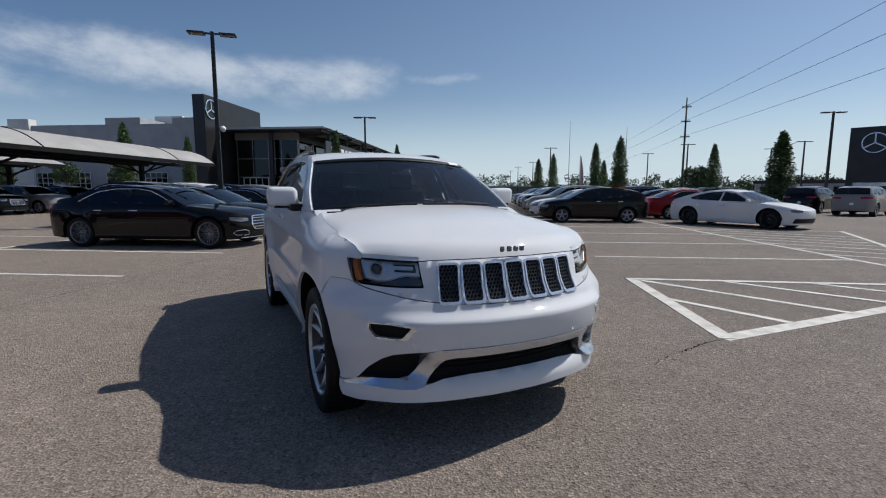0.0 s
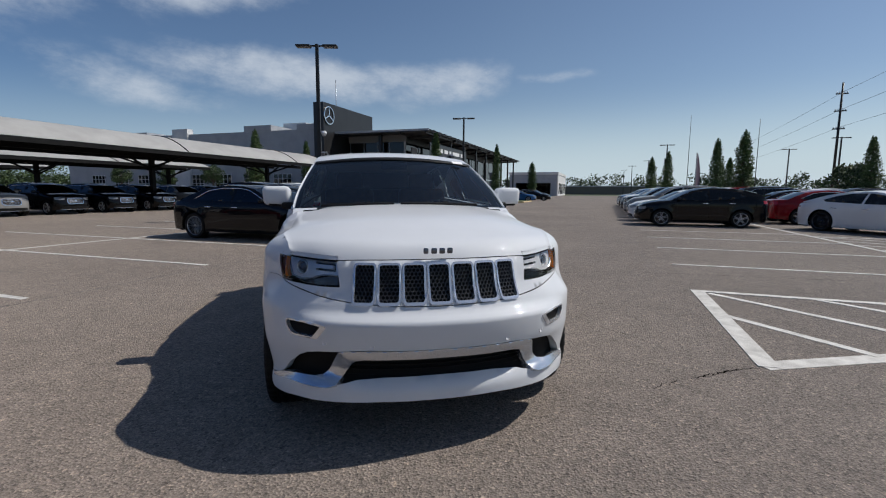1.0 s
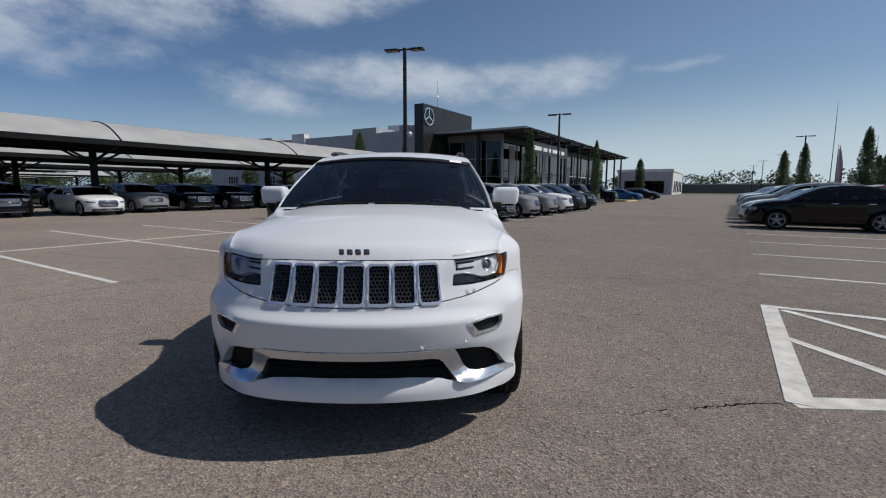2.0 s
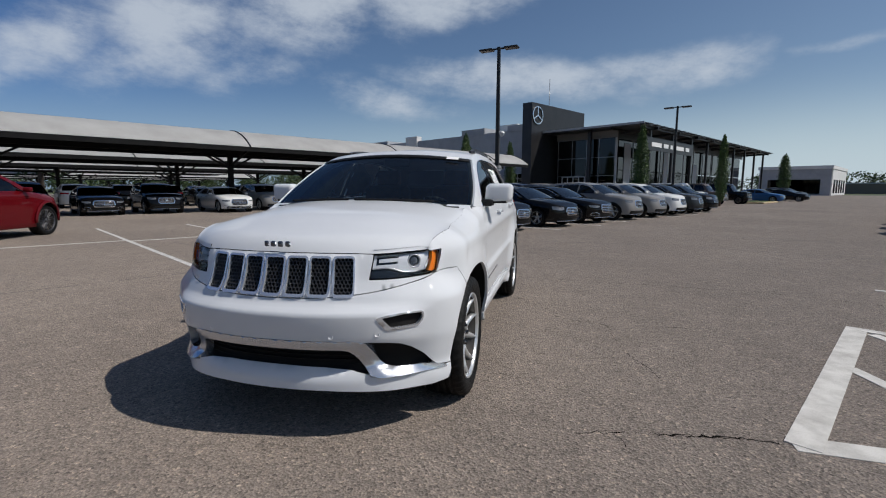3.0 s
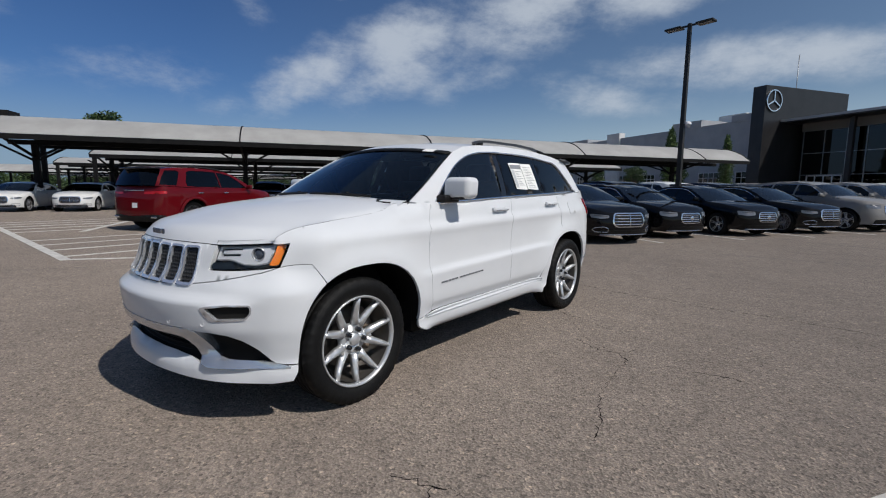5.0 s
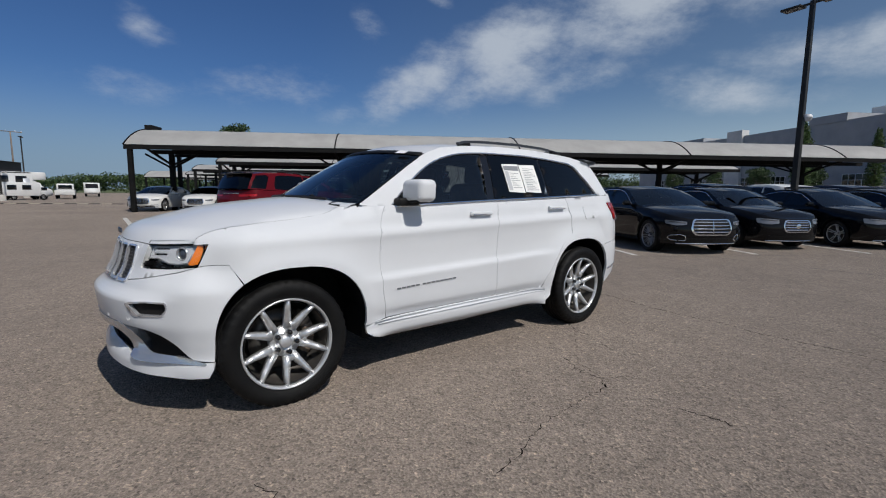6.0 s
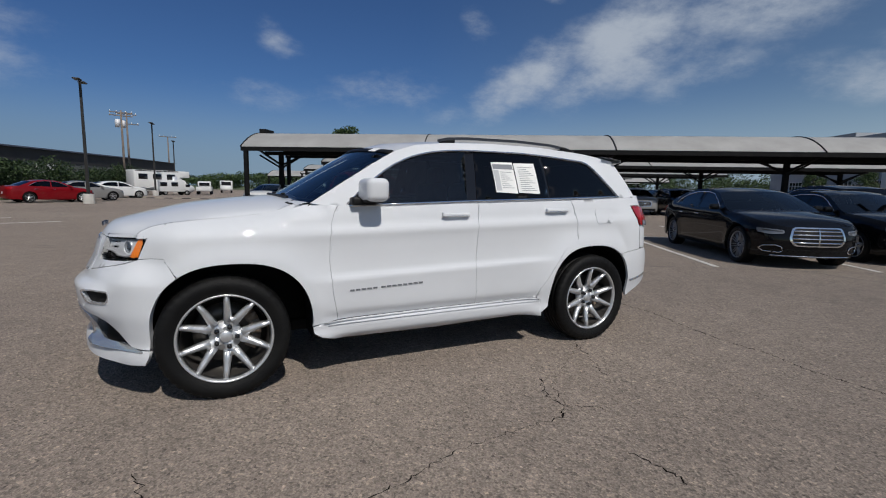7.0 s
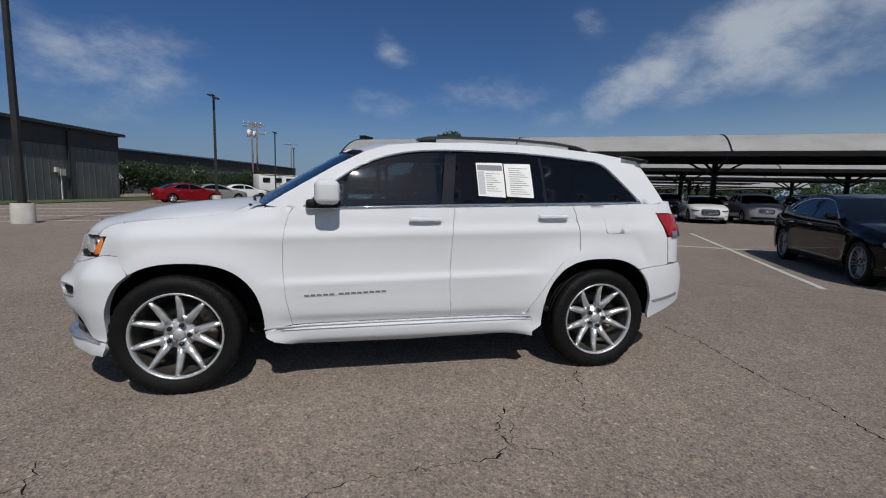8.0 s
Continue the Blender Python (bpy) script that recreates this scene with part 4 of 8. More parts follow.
part("bumper_trim", patch(tr, trim_out, 0.016, depth=0.05), SATIN, jeep, "satin silver lower bumper trim")
dk = [(0.0, 0.36), (0.98, 0.34), (0.98, 0.54), (0.0, 0.55)]
dk = dk + [(-s, z) for s, z in dk[::-1] if s > 0]
part("intake_backing", patch(dk, lambda a, b: PJ(a, b, -0.05), 0.06), DARKIN, jeep, "black lower intake")
for k in range(4):
    part("intake_bar", ribbon(bmesh.new(), [PJ(s, 0.395 + 0.027 * k, -0.04) for s in np.linspace(-0.52, 0.52, 15)], 0.006, 0.010, (1, 0, 0)), BLACK, jeep)
for sg in (1, -1):
    fb = [(sg * s, z) for s, z in fog]
    part("fog_bezel", patch(fb, lambda a, b: PJ(a, b, 0.004), 0.03, [rounded([(sg * 0.614, 0.668), (sg * 0.72, 0.680), (sg * 0.842, 0.677), (sg * 0.844, 0.646), (sg * 0.812, 0.611), (sg * 0.668, 0.610)], 0.012)], 0.02), BEZEL, jeep, "silver fog-lamp bezel")
    part("fog_lamp", patch(fb, lambda a, b: PJ(a, b, -0.018), 0.04), DARKIN, jeep, "dark fog-lamp pocket")
for s in (-0.600, -0.355, 0.355, 0.590):
    q = PJ(s, 0.575 + 0.008 * (abs(s) > 0.5))
    nn = (PJ(s, 0.575, 0.01) - PJ(s, 0.575)).normalized()
    part("parking_sensor", lathe(bmesh.new(), [(0.014, -0.004), (0.0135, 0.0012), (0.0105, 0.0012), (0.010, 0.0), (0.001, 0.0005)], 20), PLATE, jeep).matrix_basis = Matrix.Translation(q) @ nn.to_track_quat("Y", "Z").to_matrix().to_4x4()

# wheels, wells, underside
for x in (FA, RA):
    for sg in (1, -1):
        wheel(jeep, x, sg * 0.800, 0.383, 0.262, 0.276, "y", ALLOY, sg > 0)
        bm = bmesh.new()
        a0, a1 = [], []
        well = arch_line(FC if x > 0 else RC, HUBZ + (0 if x > 0 else 0.008), 0.472, 0, 180, 24)
        for k in range(25):
            skin = abs(PJ(SX(well[k][0]), well[k][1]).y) - 0.014
            for y, L in ((0.58, a0), (skin, a1)):
                L.append(bm.verts.new((well[k][0], sg * y, well[k][1])))
        for k in range(24):
            bm.faces.new((a0[k], a1[k], a1[k + 1], a0[k + 1]))
        bm.faces.new(a0[::-1])
        part("wheel_well", bm, DARKIN, jeep, "dark wheel well")
bm = cube(bmesh.new(), -1.95, 2.0, -0.6, 0.6, 0.29, 0.36)
cube(bm, -0.88, 0.93, -0.83, 0.83, 0.28, 0.40)
for s in (-0.87, 0.93):
    cube(bm, s - 0.02, s + 0.02, -0.84, 0.84, 0.3, 1.0)
cube(bm, 0.97, 2.0, -0.55, 0.55, 0.34, 0.92)
part("underbody", bm, DARKIN, jeep, "dark underbody", smooth=False)
# cabin
hl_ = [Vector((p.x, p.y * 0.97, p.z - 0.035)) for p in dense]
part("headliner", cap(bmesh.new(), hl_, lambda i: 0.03, 2.2, 8), TRIMIN, jeep, "grey headliner")
bm = rbox(bmesh.new(), (0.78, 0, 1.08), (0.42, 1.5, 0.22), 0.06)
part("dashboard", bm, DASH, jeep, "dark dashboard")
for sg in (1, -1):
    bm = rbox(bmesh.new(), (-0.05, sg * 0.38, 0.72), (0.52, 0.52, 0.2), 0.06)
    rbox(bm, (-0.36, sg * 0.38, 1.05), (0.16, 0.50, 0.62), 0.06, Matrix.Translation((-0.1, 0, 0)) @ Matrix.Shear("XZ", 4, (-0.0, 0.0)))
    part("front_seat", bm, LEATHER, jeep, "brown leather front seat")
    part("head_rest", rbox(bmesh.new(), (-0.50, sg * 0.38, 1.43), (0.09, 0.27, 0.18), 0.04), LEATHER, jeep)
part("rear_seat", rbox(bmesh.new(), (-1.15, 0, 1.0), (0.2, 1.4, 0.7), 0.06), LEATHER, jeep, "brown leather rear bench")
bm = bmesh.new()
for k in range(20):
    a, b = (2 * math.pi * q / 20 for q in (k, k + 1))
    rod(bm, (0.42 + 0.07 * math.sin(a), 0.38 + 0.185 * math.cos(a), 1.08 + 0.165 * math.sin(a)), (0.42 + 0.07 * math.sin(b), 0.38 + 0.185 * math.cos(b), 1.08 + 0.165 * math.sin(b)), 0.016, 6)
rod(bm, (0.42, 0.38, 1.08), (0.62, 0.38, 1.02), 0.05, 8)
part("steering_wheel", bm, BLACK, jeep, "black steering wheel")
part("cabin_floor", cube(bmesh.new(), -2.0, 0.93, -0.82, 0.82, 0.42, 0.46), DARKIN, jeep)
part("inner_mirror", rbox(bmesh.new(), (0.30, 0, 1.555), (0.04, 0.24, 0.07), 0.015), BLACK, jeep, "inner mirror")
# papers behind the rear side glass and on the windshield
for x0, x1, dark_top in ((-0.478, -0.682, True), (-0.692, -0.900, False)):
    pp = part("window_paper", patch([(x0, 1.287), (x0, 1.523), (x1, 1.528), (x1, 1.279)], lambda x, z: G(x, z, 0.000), 0.08, depth=0.002), PAPER, jeep, "printed sales sheet on the rear door glass")
    if dark_top:
        part("print", patch([(x0 - 0.008, 1.47), (x0 - 0.008, 1.508), (x1 + 0.008, 1.51), (x1 + 0.008, 1.47)], lambda x, z: G(x, z, 0.002), 0.08), INK, pp)
        part("print", patch([(x0 - 0.008, 1.30), (x0 - 0.008, 1.462), (x0 - 0.055, 1.462), (x0 - 0.055, 1.30)], lambda x, z: G(x, z, 0.002), 0.08), mat("grey_panel", (0.5, 0.51, 0.53), 0.8), pp)
    bm = bmesh.new()
    for k in range(13 if not dark_top else 9):
        z = 1.49 - 0.0155 * k if not dark_top else 1.445 - 0.0155 * k
        xa = x0 - (0.03 if not dark_top else 0.065)
        xb = x1 + 0.03 + 0.02 * ((k * 7) % 4)
        patch([(xa, z), (xa, z + 0.004), (xb, z + 0.004), (xb, z)], lambda x, w: G(x, w, 0.002), 0.09, bm=bm)
    part("print", bm, INK, pp)
pq = [Vector((0.345 + 0.115 * (1 - (y / 0.75) ** 2), y, 1.562 + 0.038 * (1 - (y / 0.75) ** 2))) for y in (0.50, 0.60)]
bm = bmesh.new()
vs_ = [bm.verts.new(p + Vector((d * 0.9, 0, -d * 0.45)) + Vector((0.008, 0, 0.014))) for p in pq for d in (0, 0.05)]
bm.faces.new((vs_[0], vs_[1], vs_[3], vs_[2]))
part("windshield_label", bm, PAPER, jeep, "small white label on the windshield")


# ---- other cars ----
KINDS = {
    "limousine": dict(xf=2.50, xr=-2.66, hw=0.95, fa=1.62, ra=-1.62, R=0.36, W=0.25, rim=0.262, wheel="multi", alloy=ALLOY_G,
                      z0=0.20, belt=[(2.5, 0.74), (2.2, 0.83), (1.6, 0.93), (1.0, 0.985), (0.4, 0.985), (-1.0, 1.01), (-1.8, 1.03), (-2.4, 1.03), (-2.66, 0.99)],
                      gh=[(0.98, 0.985), (1.08, 0.99), (0.62, 1.22), (0.28, 1.36), (-0.1, 1.43), (-0.5, 1.445), (-0.95, 1.425), (-1.4, 1.34), (-1.85, 1.18), (-2.12, 1.04), (-1.4, 1.02), (-0.4, 0.995)],
                      panes=[[(0.80, 1.02), (0.45, 1.20), (0.15, 1.325), (-0.2, 1.375), (-0.26, 1.375), (-0.30, 1.025)], [(-0.36, 1.025), (-0.32, 1.378), (-0.75, 1.375), (-1.15, 1.315), (-1.3, 1.26), (-1.62, 1.085), (-1.55, 1.06)]], base=0.985, tum=0.42,
                      grille=(0.47, 0.42, 0.76), lamp=(0.54, 1.0, 0.62, 0.73), low=(0.75, 0.22, 0.36), tail=(0.45, 0.95, 0.84, 0.98)),
    "saloon": dict(xf=2.35, xr=-2.50, hw=0.91, fa=1.42, ra=-1.44, R=0.335, W=0.235, rim=0.232, wheel="five", alloy=ALLOY,
                   z0=0.19, belt=[(2.35, 0.72), (2.1, 0.81), (1.5, 0.92), (0.95, 0.97), (0.4, 0.97), (-1.0, 1.0), (-1.7, 1.03), (-2.2, 1.04), (-2.5, 1.0)],
                   gh=[(0.92, 0.97), (1.0, 0.975), (0.56, 1.20), (0.24, 1.34), (-0.1, 1.41), (-0.45, 1.43), (-0.85, 1.41), (-1.25, 1.33), (-1.62, 1.18), (-1.9, 1.04), (-1.3, 1.015), (-0.4, 0.985)],
                   panes=[[(0.74, 1.0), (0.42, 1.18), (0.15, 1.305), (-0.15, 1.355), (-0.22, 1.358), (-0.26, 1.01)], [(-0.32, 1.012), (-0.28, 1.36), (-0.65, 1.358), (-1.0, 1.30), (-1.42, 1.09), (-1.36, 1.05)]], base=0.97, tum=0.42,
                   grille=(0.36, 0.42, 0.70), lamp=(0.44, 0.92, 0.60, 0.74), low=(0.7, 0.20, 0.34), tail=(0.45, 0.9, 0.82, 0.98)),
    "wagon": dict(xf=2.30, xr=-2.42, hw=0.955, fa=1.43, ra=-1.43, R=0.37, W=0.265, rim=0.262, wheel="five", alloy=ALLOY,
                  z0=0.24, belt=[(2.3, 0.90), (2.1, 0.98), (1.5, 1.07), (0.95, 1.12), (0.4, 1.12), (-1.0, 1.15), (-1.8, 1.18), (-2.2, 1.2), (-2.42, 1.2)],
                  gh=[(0.90, 1.12), (1.0, 1.125), (0.6, 1.37), (0.3, 1.52), (0.0, 1.60), (-0.5, 1.65), (-1.1, 1.645), (-1.7, 1.59), (-1.98, 1.54), (-2.12, 1.38), (-2.22, 1.2), (-1.5, 1.175), (-0.4, 1.13)],
                  panes=[[(0.72, 1.15), (0.42, 1.36), (0.18, 1.495), (-0.1, 1.55), (-0.22, 1.562), (-0.26, 1.16)], [(-0.32, 1.162), (-0.28, 1.566), (-0.7, 1.575), (-1.08, 1.565), (-1.18, 1.195)], [(-1.24, 1.20), (-1.15, 1.56), (-1.5, 1.525), (-1.66, 1.46), (-1.92, 1.24), (-1.85, 1.22)]], base=1.12, tum=0.38,
                  grille=(0.42, 0.55, 0.86), lamp=(0.5, 0.98, 0.76, 0.91), low=(0.75, 0.25, 0.42), tail=(0.42, 0.98, 0.95, 1.08)),
    "crossover": dict(xf=2.38, xr=-2.45, hw=0.945, fa=1.41, ra=-1.41, R=0.36, W=0.24, rim=0.255, wheel="five", alloy=ALLOY,
                      z0=0.22, belt=[(2.38, 0.82), (2.15, 0.93), (1.5, 1.06), (0.95, 1.10), (0.4, 1.09), (-0.8, 1.11), (-1.4, 1.16), (-2.0, 1.22), (-2.45, 1.2)],
                      gh=[(1.0, 1.10), (1.1, 1.105), (0.7, 1.33), (0.38, 1.48), (0.05, 1.58), (-0.4, 1.63), (-0.95, 1.61), (-1.5, 1.53), (-1.9, 1.43), (-2.1, 1.33), (-2.22, 1.22), (-1.5, 1.17), (-0.4, 1.105)],
                      panes=[[(0.82, 1.125), (0.50, 1.33), (0.22, 1.465), (-0.1, 1.53), (-0.22, 1.545), (-0.26, 1.13)], [(-0.32, 1.132), (-0.28, 1.55), (-0.7, 1.55), (-1.05, 1.515), (-1.25, 1.47), (-1.62, 1.26), (-1.2, 1.175)]], base=1.10, tum=0.42,
                      grille=(0.34, 0.48, 0.80), lamp=(0.48, 0.98, 0.70, 0.84), low=(0.7, 0.24, 0.40), tail=(0.5, 1.0, 0.98, 1.12)),
    "fastback": dict(xf=2.42, xr=-2.52, hw=0.965, fa=1.47, ra=-1.47, R=0.36, W=0.28, rim=0.275, wheel="multi", alloy=ALLOY_D,
                     z0=0.16, belt=[(2.42, 0.66), (2.1, 0.77), (1.5, 0.88), (0.95, 0.92), (0.4, 0.93), (-0.8, 0.98), (-1.5, 1.0), (-2.1, 0.98), (-2.52, 0.92)],
                     gh=[(1.0, 0.93), (1.1, 0.935), (0.65, 1.16), (0.3, 1.30), (-0.05, 1.375), (-0.4, 1.39), (-0.9, 1.36), (-1.4, 1.26), (-1.85, 1.12), (-2.25, 0.99), (-1.4, 1.0), (-0.4, 0.955)],
                     panes=[[(0.82, 0.96), (0.48, 1.14), (0.2, 1.27), (-0.1, 1.32), (-0.2, 1.325), (-0.25, 0.98)], [(-0.31, 0.982), (-0.26, 1.328), (-0.7, 1.315), (-1.1, 1.24), (-1.5, 1.10), (-1.4, 1.03)]], base=0.93, tum=0.5,
                     grille=(0.0, 0, 0), lamp=(0.5, 0.95, 0.60, 0.72), low=(0.85, 0.24, 0.40), tail=(0.0, 1.0, 0.82, 0.88)),
    "boxy": dict(xf=2.2, xr=-2.25, hw=0.93, fa=1.42, ra=-1.42, R=0.39, W=0.265, rim=0.25, wheel="five", alloy=ALLOY_D,
                 z0=0.34, belt=[(2.2, 1.05), (2.0, 1.12), (1.0, 1.17), (0.5, 1.19), (-1.0, 1.2), (-2.25, 1.2)],
                 gh=[(0.86, 1.18), (0.95, 1.19), (0.80, 1.42), (0.65, 1.66), (0.50, 1.83), (0.3, 1.87), (-0.8, 1.88), (-1.9, 1.87), (-2.1, 1.84), (-2.15, 1.5), (-2.17, 1.2), (-1.0, 1.2), (0.2, 1.19)],
                 panes=[[(0.70, 1.24), (0.58, 1.50), (0.45, 1.74), (-0.2, 1.76), (-0.24, 1.24)], [(-0.32, 1.24), (-0.30, 1.76), (-1.05, 1.76), (-1.05, 1.24)], [(-1.15, 1.26), (-1.15, 1.75), (-1.95, 1.74), (-1.98, 1.26)]], base=1.19, tum=0.10,
                 grille=(0.42, 0.72, 0.98), lamp=(0.52, 0.8, 0.76, 0.96), low=(0.7, 0.42, 0.58), tail=(0.6, 0.9, 0.66, 0.9)),
}
KINDS["tall"] = dict(KINDS["wagon"], R=0.395, W=0.28, rim=0.295, wheel="multi", alloy=ALLOY_D, xr=-2.50,
                     belt=[(2.3, 0.90), (2.1, 0.98), (1.5, 1.07), (0.95, 1.12), (0.4, 1.12), (-1.0, 1.14), (-1.8, 1.16), (-2.2, 1.18), (-2.50, 1.18)],
                     gh=[(0.90, 1.12), (1.0, 1.125), (0.6, 1.39), (0.3, 1.55), (0.0, 1.635), (-0.5, 1.685), (-1.1, 1.70), (-1.75, 1.68), (-2.14, 1.63), (-2.28, 1.42), (-2.38, 1.2), (-1.5, 1.165), (-0.4, 1.13)],
                     panes=[[(0.72, 1.15), (0.42, 1.38), (0.18, 1.52), (-0.1, 1.585), (-0.31, 1.602), (-0.34, 1.155)], [(-0.37, 1.157), (-0.345, 1.605), (-0.8, 1.625), (-1.25, 1.62), (-1.40, 1.585), (-1.56, 1.32), (-1.57, 1.20), (-1.28, 1.178)], [(-1.90, 1.205), (-1.65, 1.56), (-1.71, 1.615), (-2.06, 1.60), (-2.22, 1.41), (-2.31, 1.225)]], tail=(0.36, 0.98, 0.98, 1.06))
FRONT = curve((0.16, 0.10), (0.22, 0.05), (0.35, 0.01), (0.5, 0.0), (0.6, 0.01), (0.72, 0.045), (0.85, 0.09), (1.0, 0.14), (1.2, 0.22))
REAR = curve((0.16, 0.10), (0.3, 0.03), (0.5, 0.0), (0.7, 0.01), (0.9, 0.03), (1.05, 0.07), (1.25, 0.14))
PROTO = {}
PAINTED = {"body", "roof", "side_frame", "mirror", "arch_flare"}


def build_car(kind, label, category, group, m):
    d = KINDS[kind]
    root = thing("car", label, category, group, m)
    top = curve(*d["belt"])
    zb = d["base"]
    z0 = d["z0"]
    sidep = curve((z0 - 0.04, 0.09), (z0 + 0.04, 0.03), (z0 + 0.12, 0.02), (z0 + 0.24, 0.012), (0.52, 0.008), (0.66, 0.0), (zb - 0.16, 0.002), (zb - 0.09, 0.006), (zb, 0.035), (zb + 0.2, 0.11))
    fr = FRONT if kind != "boxy" else curve((0.3, 0.03), (0.42, 0.0), (0.66, 0.0), (0.70, 0.08), (1.2, 0.10))
    cowl, deck = d["gh"][1][0], [p for p in d["gh"] if p[0] < -1.3 and p[1] < zb + 0.13][0]
    hatch = d["belt"][-1][1] > 1.1
    roll = curve((d["xf"], 0.06), (1.8, 0.10), (cowl + 0.15, 0.07), (cowl - 0.15, 0.0), (deck[0] + 0.3, 0.0), (d["xr"], 0.0 if hatch else 0.06))
    nose = [(0.0, 0.0), (0.015, 0.25), (0.06, 0.48), (0.14, 0.68), (0.27, 0.83), (0.45, 0.93), (0.75, 0.985), (1.2, 1.0)]
    tail = [(0.0, 0.0), (0.02, 0.35), (0.06, 0.62), (0.15, 0.82), (0.32, 0.935), (0.6, 0.985), (1.1, 1.0)]
    if kind == "boxy":
        nose = [(0.0, 0.0), (0.01, 0.4), (0.03, 0.75), (0.10, 0.92), (0.25, 0.98), (0.6, 1.0), (1.2, 1.0)]
        tail = nose
    A = d["R"] + 0.055
    hz = d["R"] - 0.005
    sh = Shell(d["xf"], d["xr"], d["hw"], nose, tail, sidep, fr, REAR, top, roll, ((d["fa"], hz, A), (d["ra"], hz, A)), corner=(0.5, 1.1), stern=(0.5, 1.0), flare=0.016)
    X = sh.at_x
    lo = math.degrees(math.asin((hz - z0 - 0.01) / A))
    aF = [(X(x), z) for x, z in arc(d["fa"], hz, A, -lo, 180 + lo, 20)]
    aR = [(X(x), z) for x, z in arc(d["ra"], hz, A, -lo, 180 + lo, 20)]
    outline = [(0.0, z0 + 0.02), (0.5, z0 + 0.02), (0.9, z0 + 0.02)] + aF + [(X(d["fa"] - A - 0.08), z0), (X(d["ra"] + A + 0.08), z0)] + aR + [(X(d["ra"] - A - 0.15), z0 + 0.03), (sh.S, z0 + 0.08)]
    n = 44
    outline += [(s, top(sh.plan(s)[0])) for s in np.linspace(sh.S, 0, n)]
    bm = patch(outline, sh.P, 0.085, depth=0.012)
    mirror_bm(bm)

    def edge_of(s0, s1, k=16):
        out = []
        for s in np.linspace(s0, s1, k):
            q = sh.P(s, top(sh.plan(s)[0]))
            out.append((q.x, max(q.y, 0.003), q.z))
        return out

    ed = edge_of(0, X(cowl - 0.05), 20)
    cap(bm, ed, lambda i: 0.055 * smooth01(0, 0.25, d["xf"] - 0.1 - ed[i][0]), 2.6, 8)
    if not hatch:
        ed2 = edge_of(X(deck[0] + 0.12), sh.S, 12)
        cap(bm, ed2, lambda i: 0.03 * smooth01(0, 0.3, ed2[i][0] - d["xr"] - 0.05), 2.6, 8)
    bmesh.ops.remove_doubles(bm, verts=bm.verts, dist=0.0008)
    part("body", bm, PAINT, root)

    def G2(x, z, out=0.0, sg=1):
        w = abs(sh.P(X(x), top(x)).y) - 0.012
        h = max(z - top(x), 0)
        return Vector((x, sg * (w - d["tum"] * h - 0.22 * h * h + out), z))

    for sg in (1, -1):
        f = part("side_frame", patch(d["gh"], lambda x, z: G2(x, z, 0, sg), 0.10, d["panes"], 0.012), PAINT, root)
        for p in d["panes"]:
            part("side_window", patch(p, lambda x, z: G2(x, z, -0.006, sg), 0.12), GLASS_D, root)
        if kind in ("limousine", "saloon", "wagon"):
            rim = [d["panes"][0][0]] + d["panes"][0][1:-2] + d["panes"][-1][2:-1]
            part("window_trim", ribbon(bmesh.new(), [G2(x, z, 0.001, sg) for x, z in rim], 0.018, 0.006, (0, sg, 0.3)), CHROME, root)
        mx = d["panes"][0][0][0] - 0.02
        bm = rbox(bmesh.new(), (mx, sg * (d["hw"] + 0.07), zb + 0.07), (0.11, 0.19, 0.12), 0.04, seg=3)
        rbox(bm, (mx + 0.02, sg * (d["hw"] - 0.04), zb + 0.03), (0.08, 0.10, 0.03), 0.01, seg=1)
        part("mirror", bm, PAINT, root)
        for hx in (d["panes"][0][-1][0] + 0.12, d["panes"][1][-1][0] + 0.10 if len(d["panes"]) > 2 else -1.08):
            y0 = abs(sh.P(X(hx), zb - 0.11).y)
            part("door_handle", rbox(bmesh.new(), (hx, sg * (y0 + 0.015), zb - 0.11), (0.2, 0.022, 0.026), 0.007, seg=1), CHROME, root)
        # shut lines
        bm = bmesh.new()
        for x0, x1 in ((d["panes"][0][0][0] + 0.04, d["panes"][0][0][0] + 0.02), (d["panes"][0][-1][0] - 0.03, d["panes"][0][-1][0] - 0.02), (d["ra"] + 0.30, d["ra"] + A - 0.05)):
            zs = np.linspace(z0 + 0.16 if x0 > d["ra"] + 0.31 else hz + 0.30, top(x0) - 0.01, 8)
            ribbon(bm, [sh.P(X(x0 + (x1 - x0) * (1 - k / 7)), z, -0.002) for k, z in enumerate(zs)], 0.006, 0.003, (0, sg, 0))
        for v in bm.verts:
            v.co.y *= sg if v.co.y * sg < 0 else 1
        part("door_seam", bm, BLACK, root)
        g0, g1, za, zc = d["lamp"]
        part("headlight", patch(rounded([(sg * g0, za + 0.02), (sg * g0, zc - 0.03), (sg * g1, zc), (sg * (g1 - 0.03), za + 0.03), (sg * (g0 + 0.2), za)], 0.03), lambda a, b: sh.P(a, b, 0.004), 0.07, depth=0.01), LAMPC, root, "clear headlight")
        bm = patch(rounded([(sg * (g0 + 0.03), zc - 0.065), (sg * (g0 + 0.03), zc - 0.045), (sg * (g1 - 0.10), zc - 0.02), (sg * (g1 - 0.10), zc - 0.04)], 0.008), lambda a, b: sh.P(a, b, 0.008), 0.07, depth=0.006)
        part("lamp_insert", bm, MESHM, root, "grey light strip")
        t0, t1, za, zc = d["tail"]
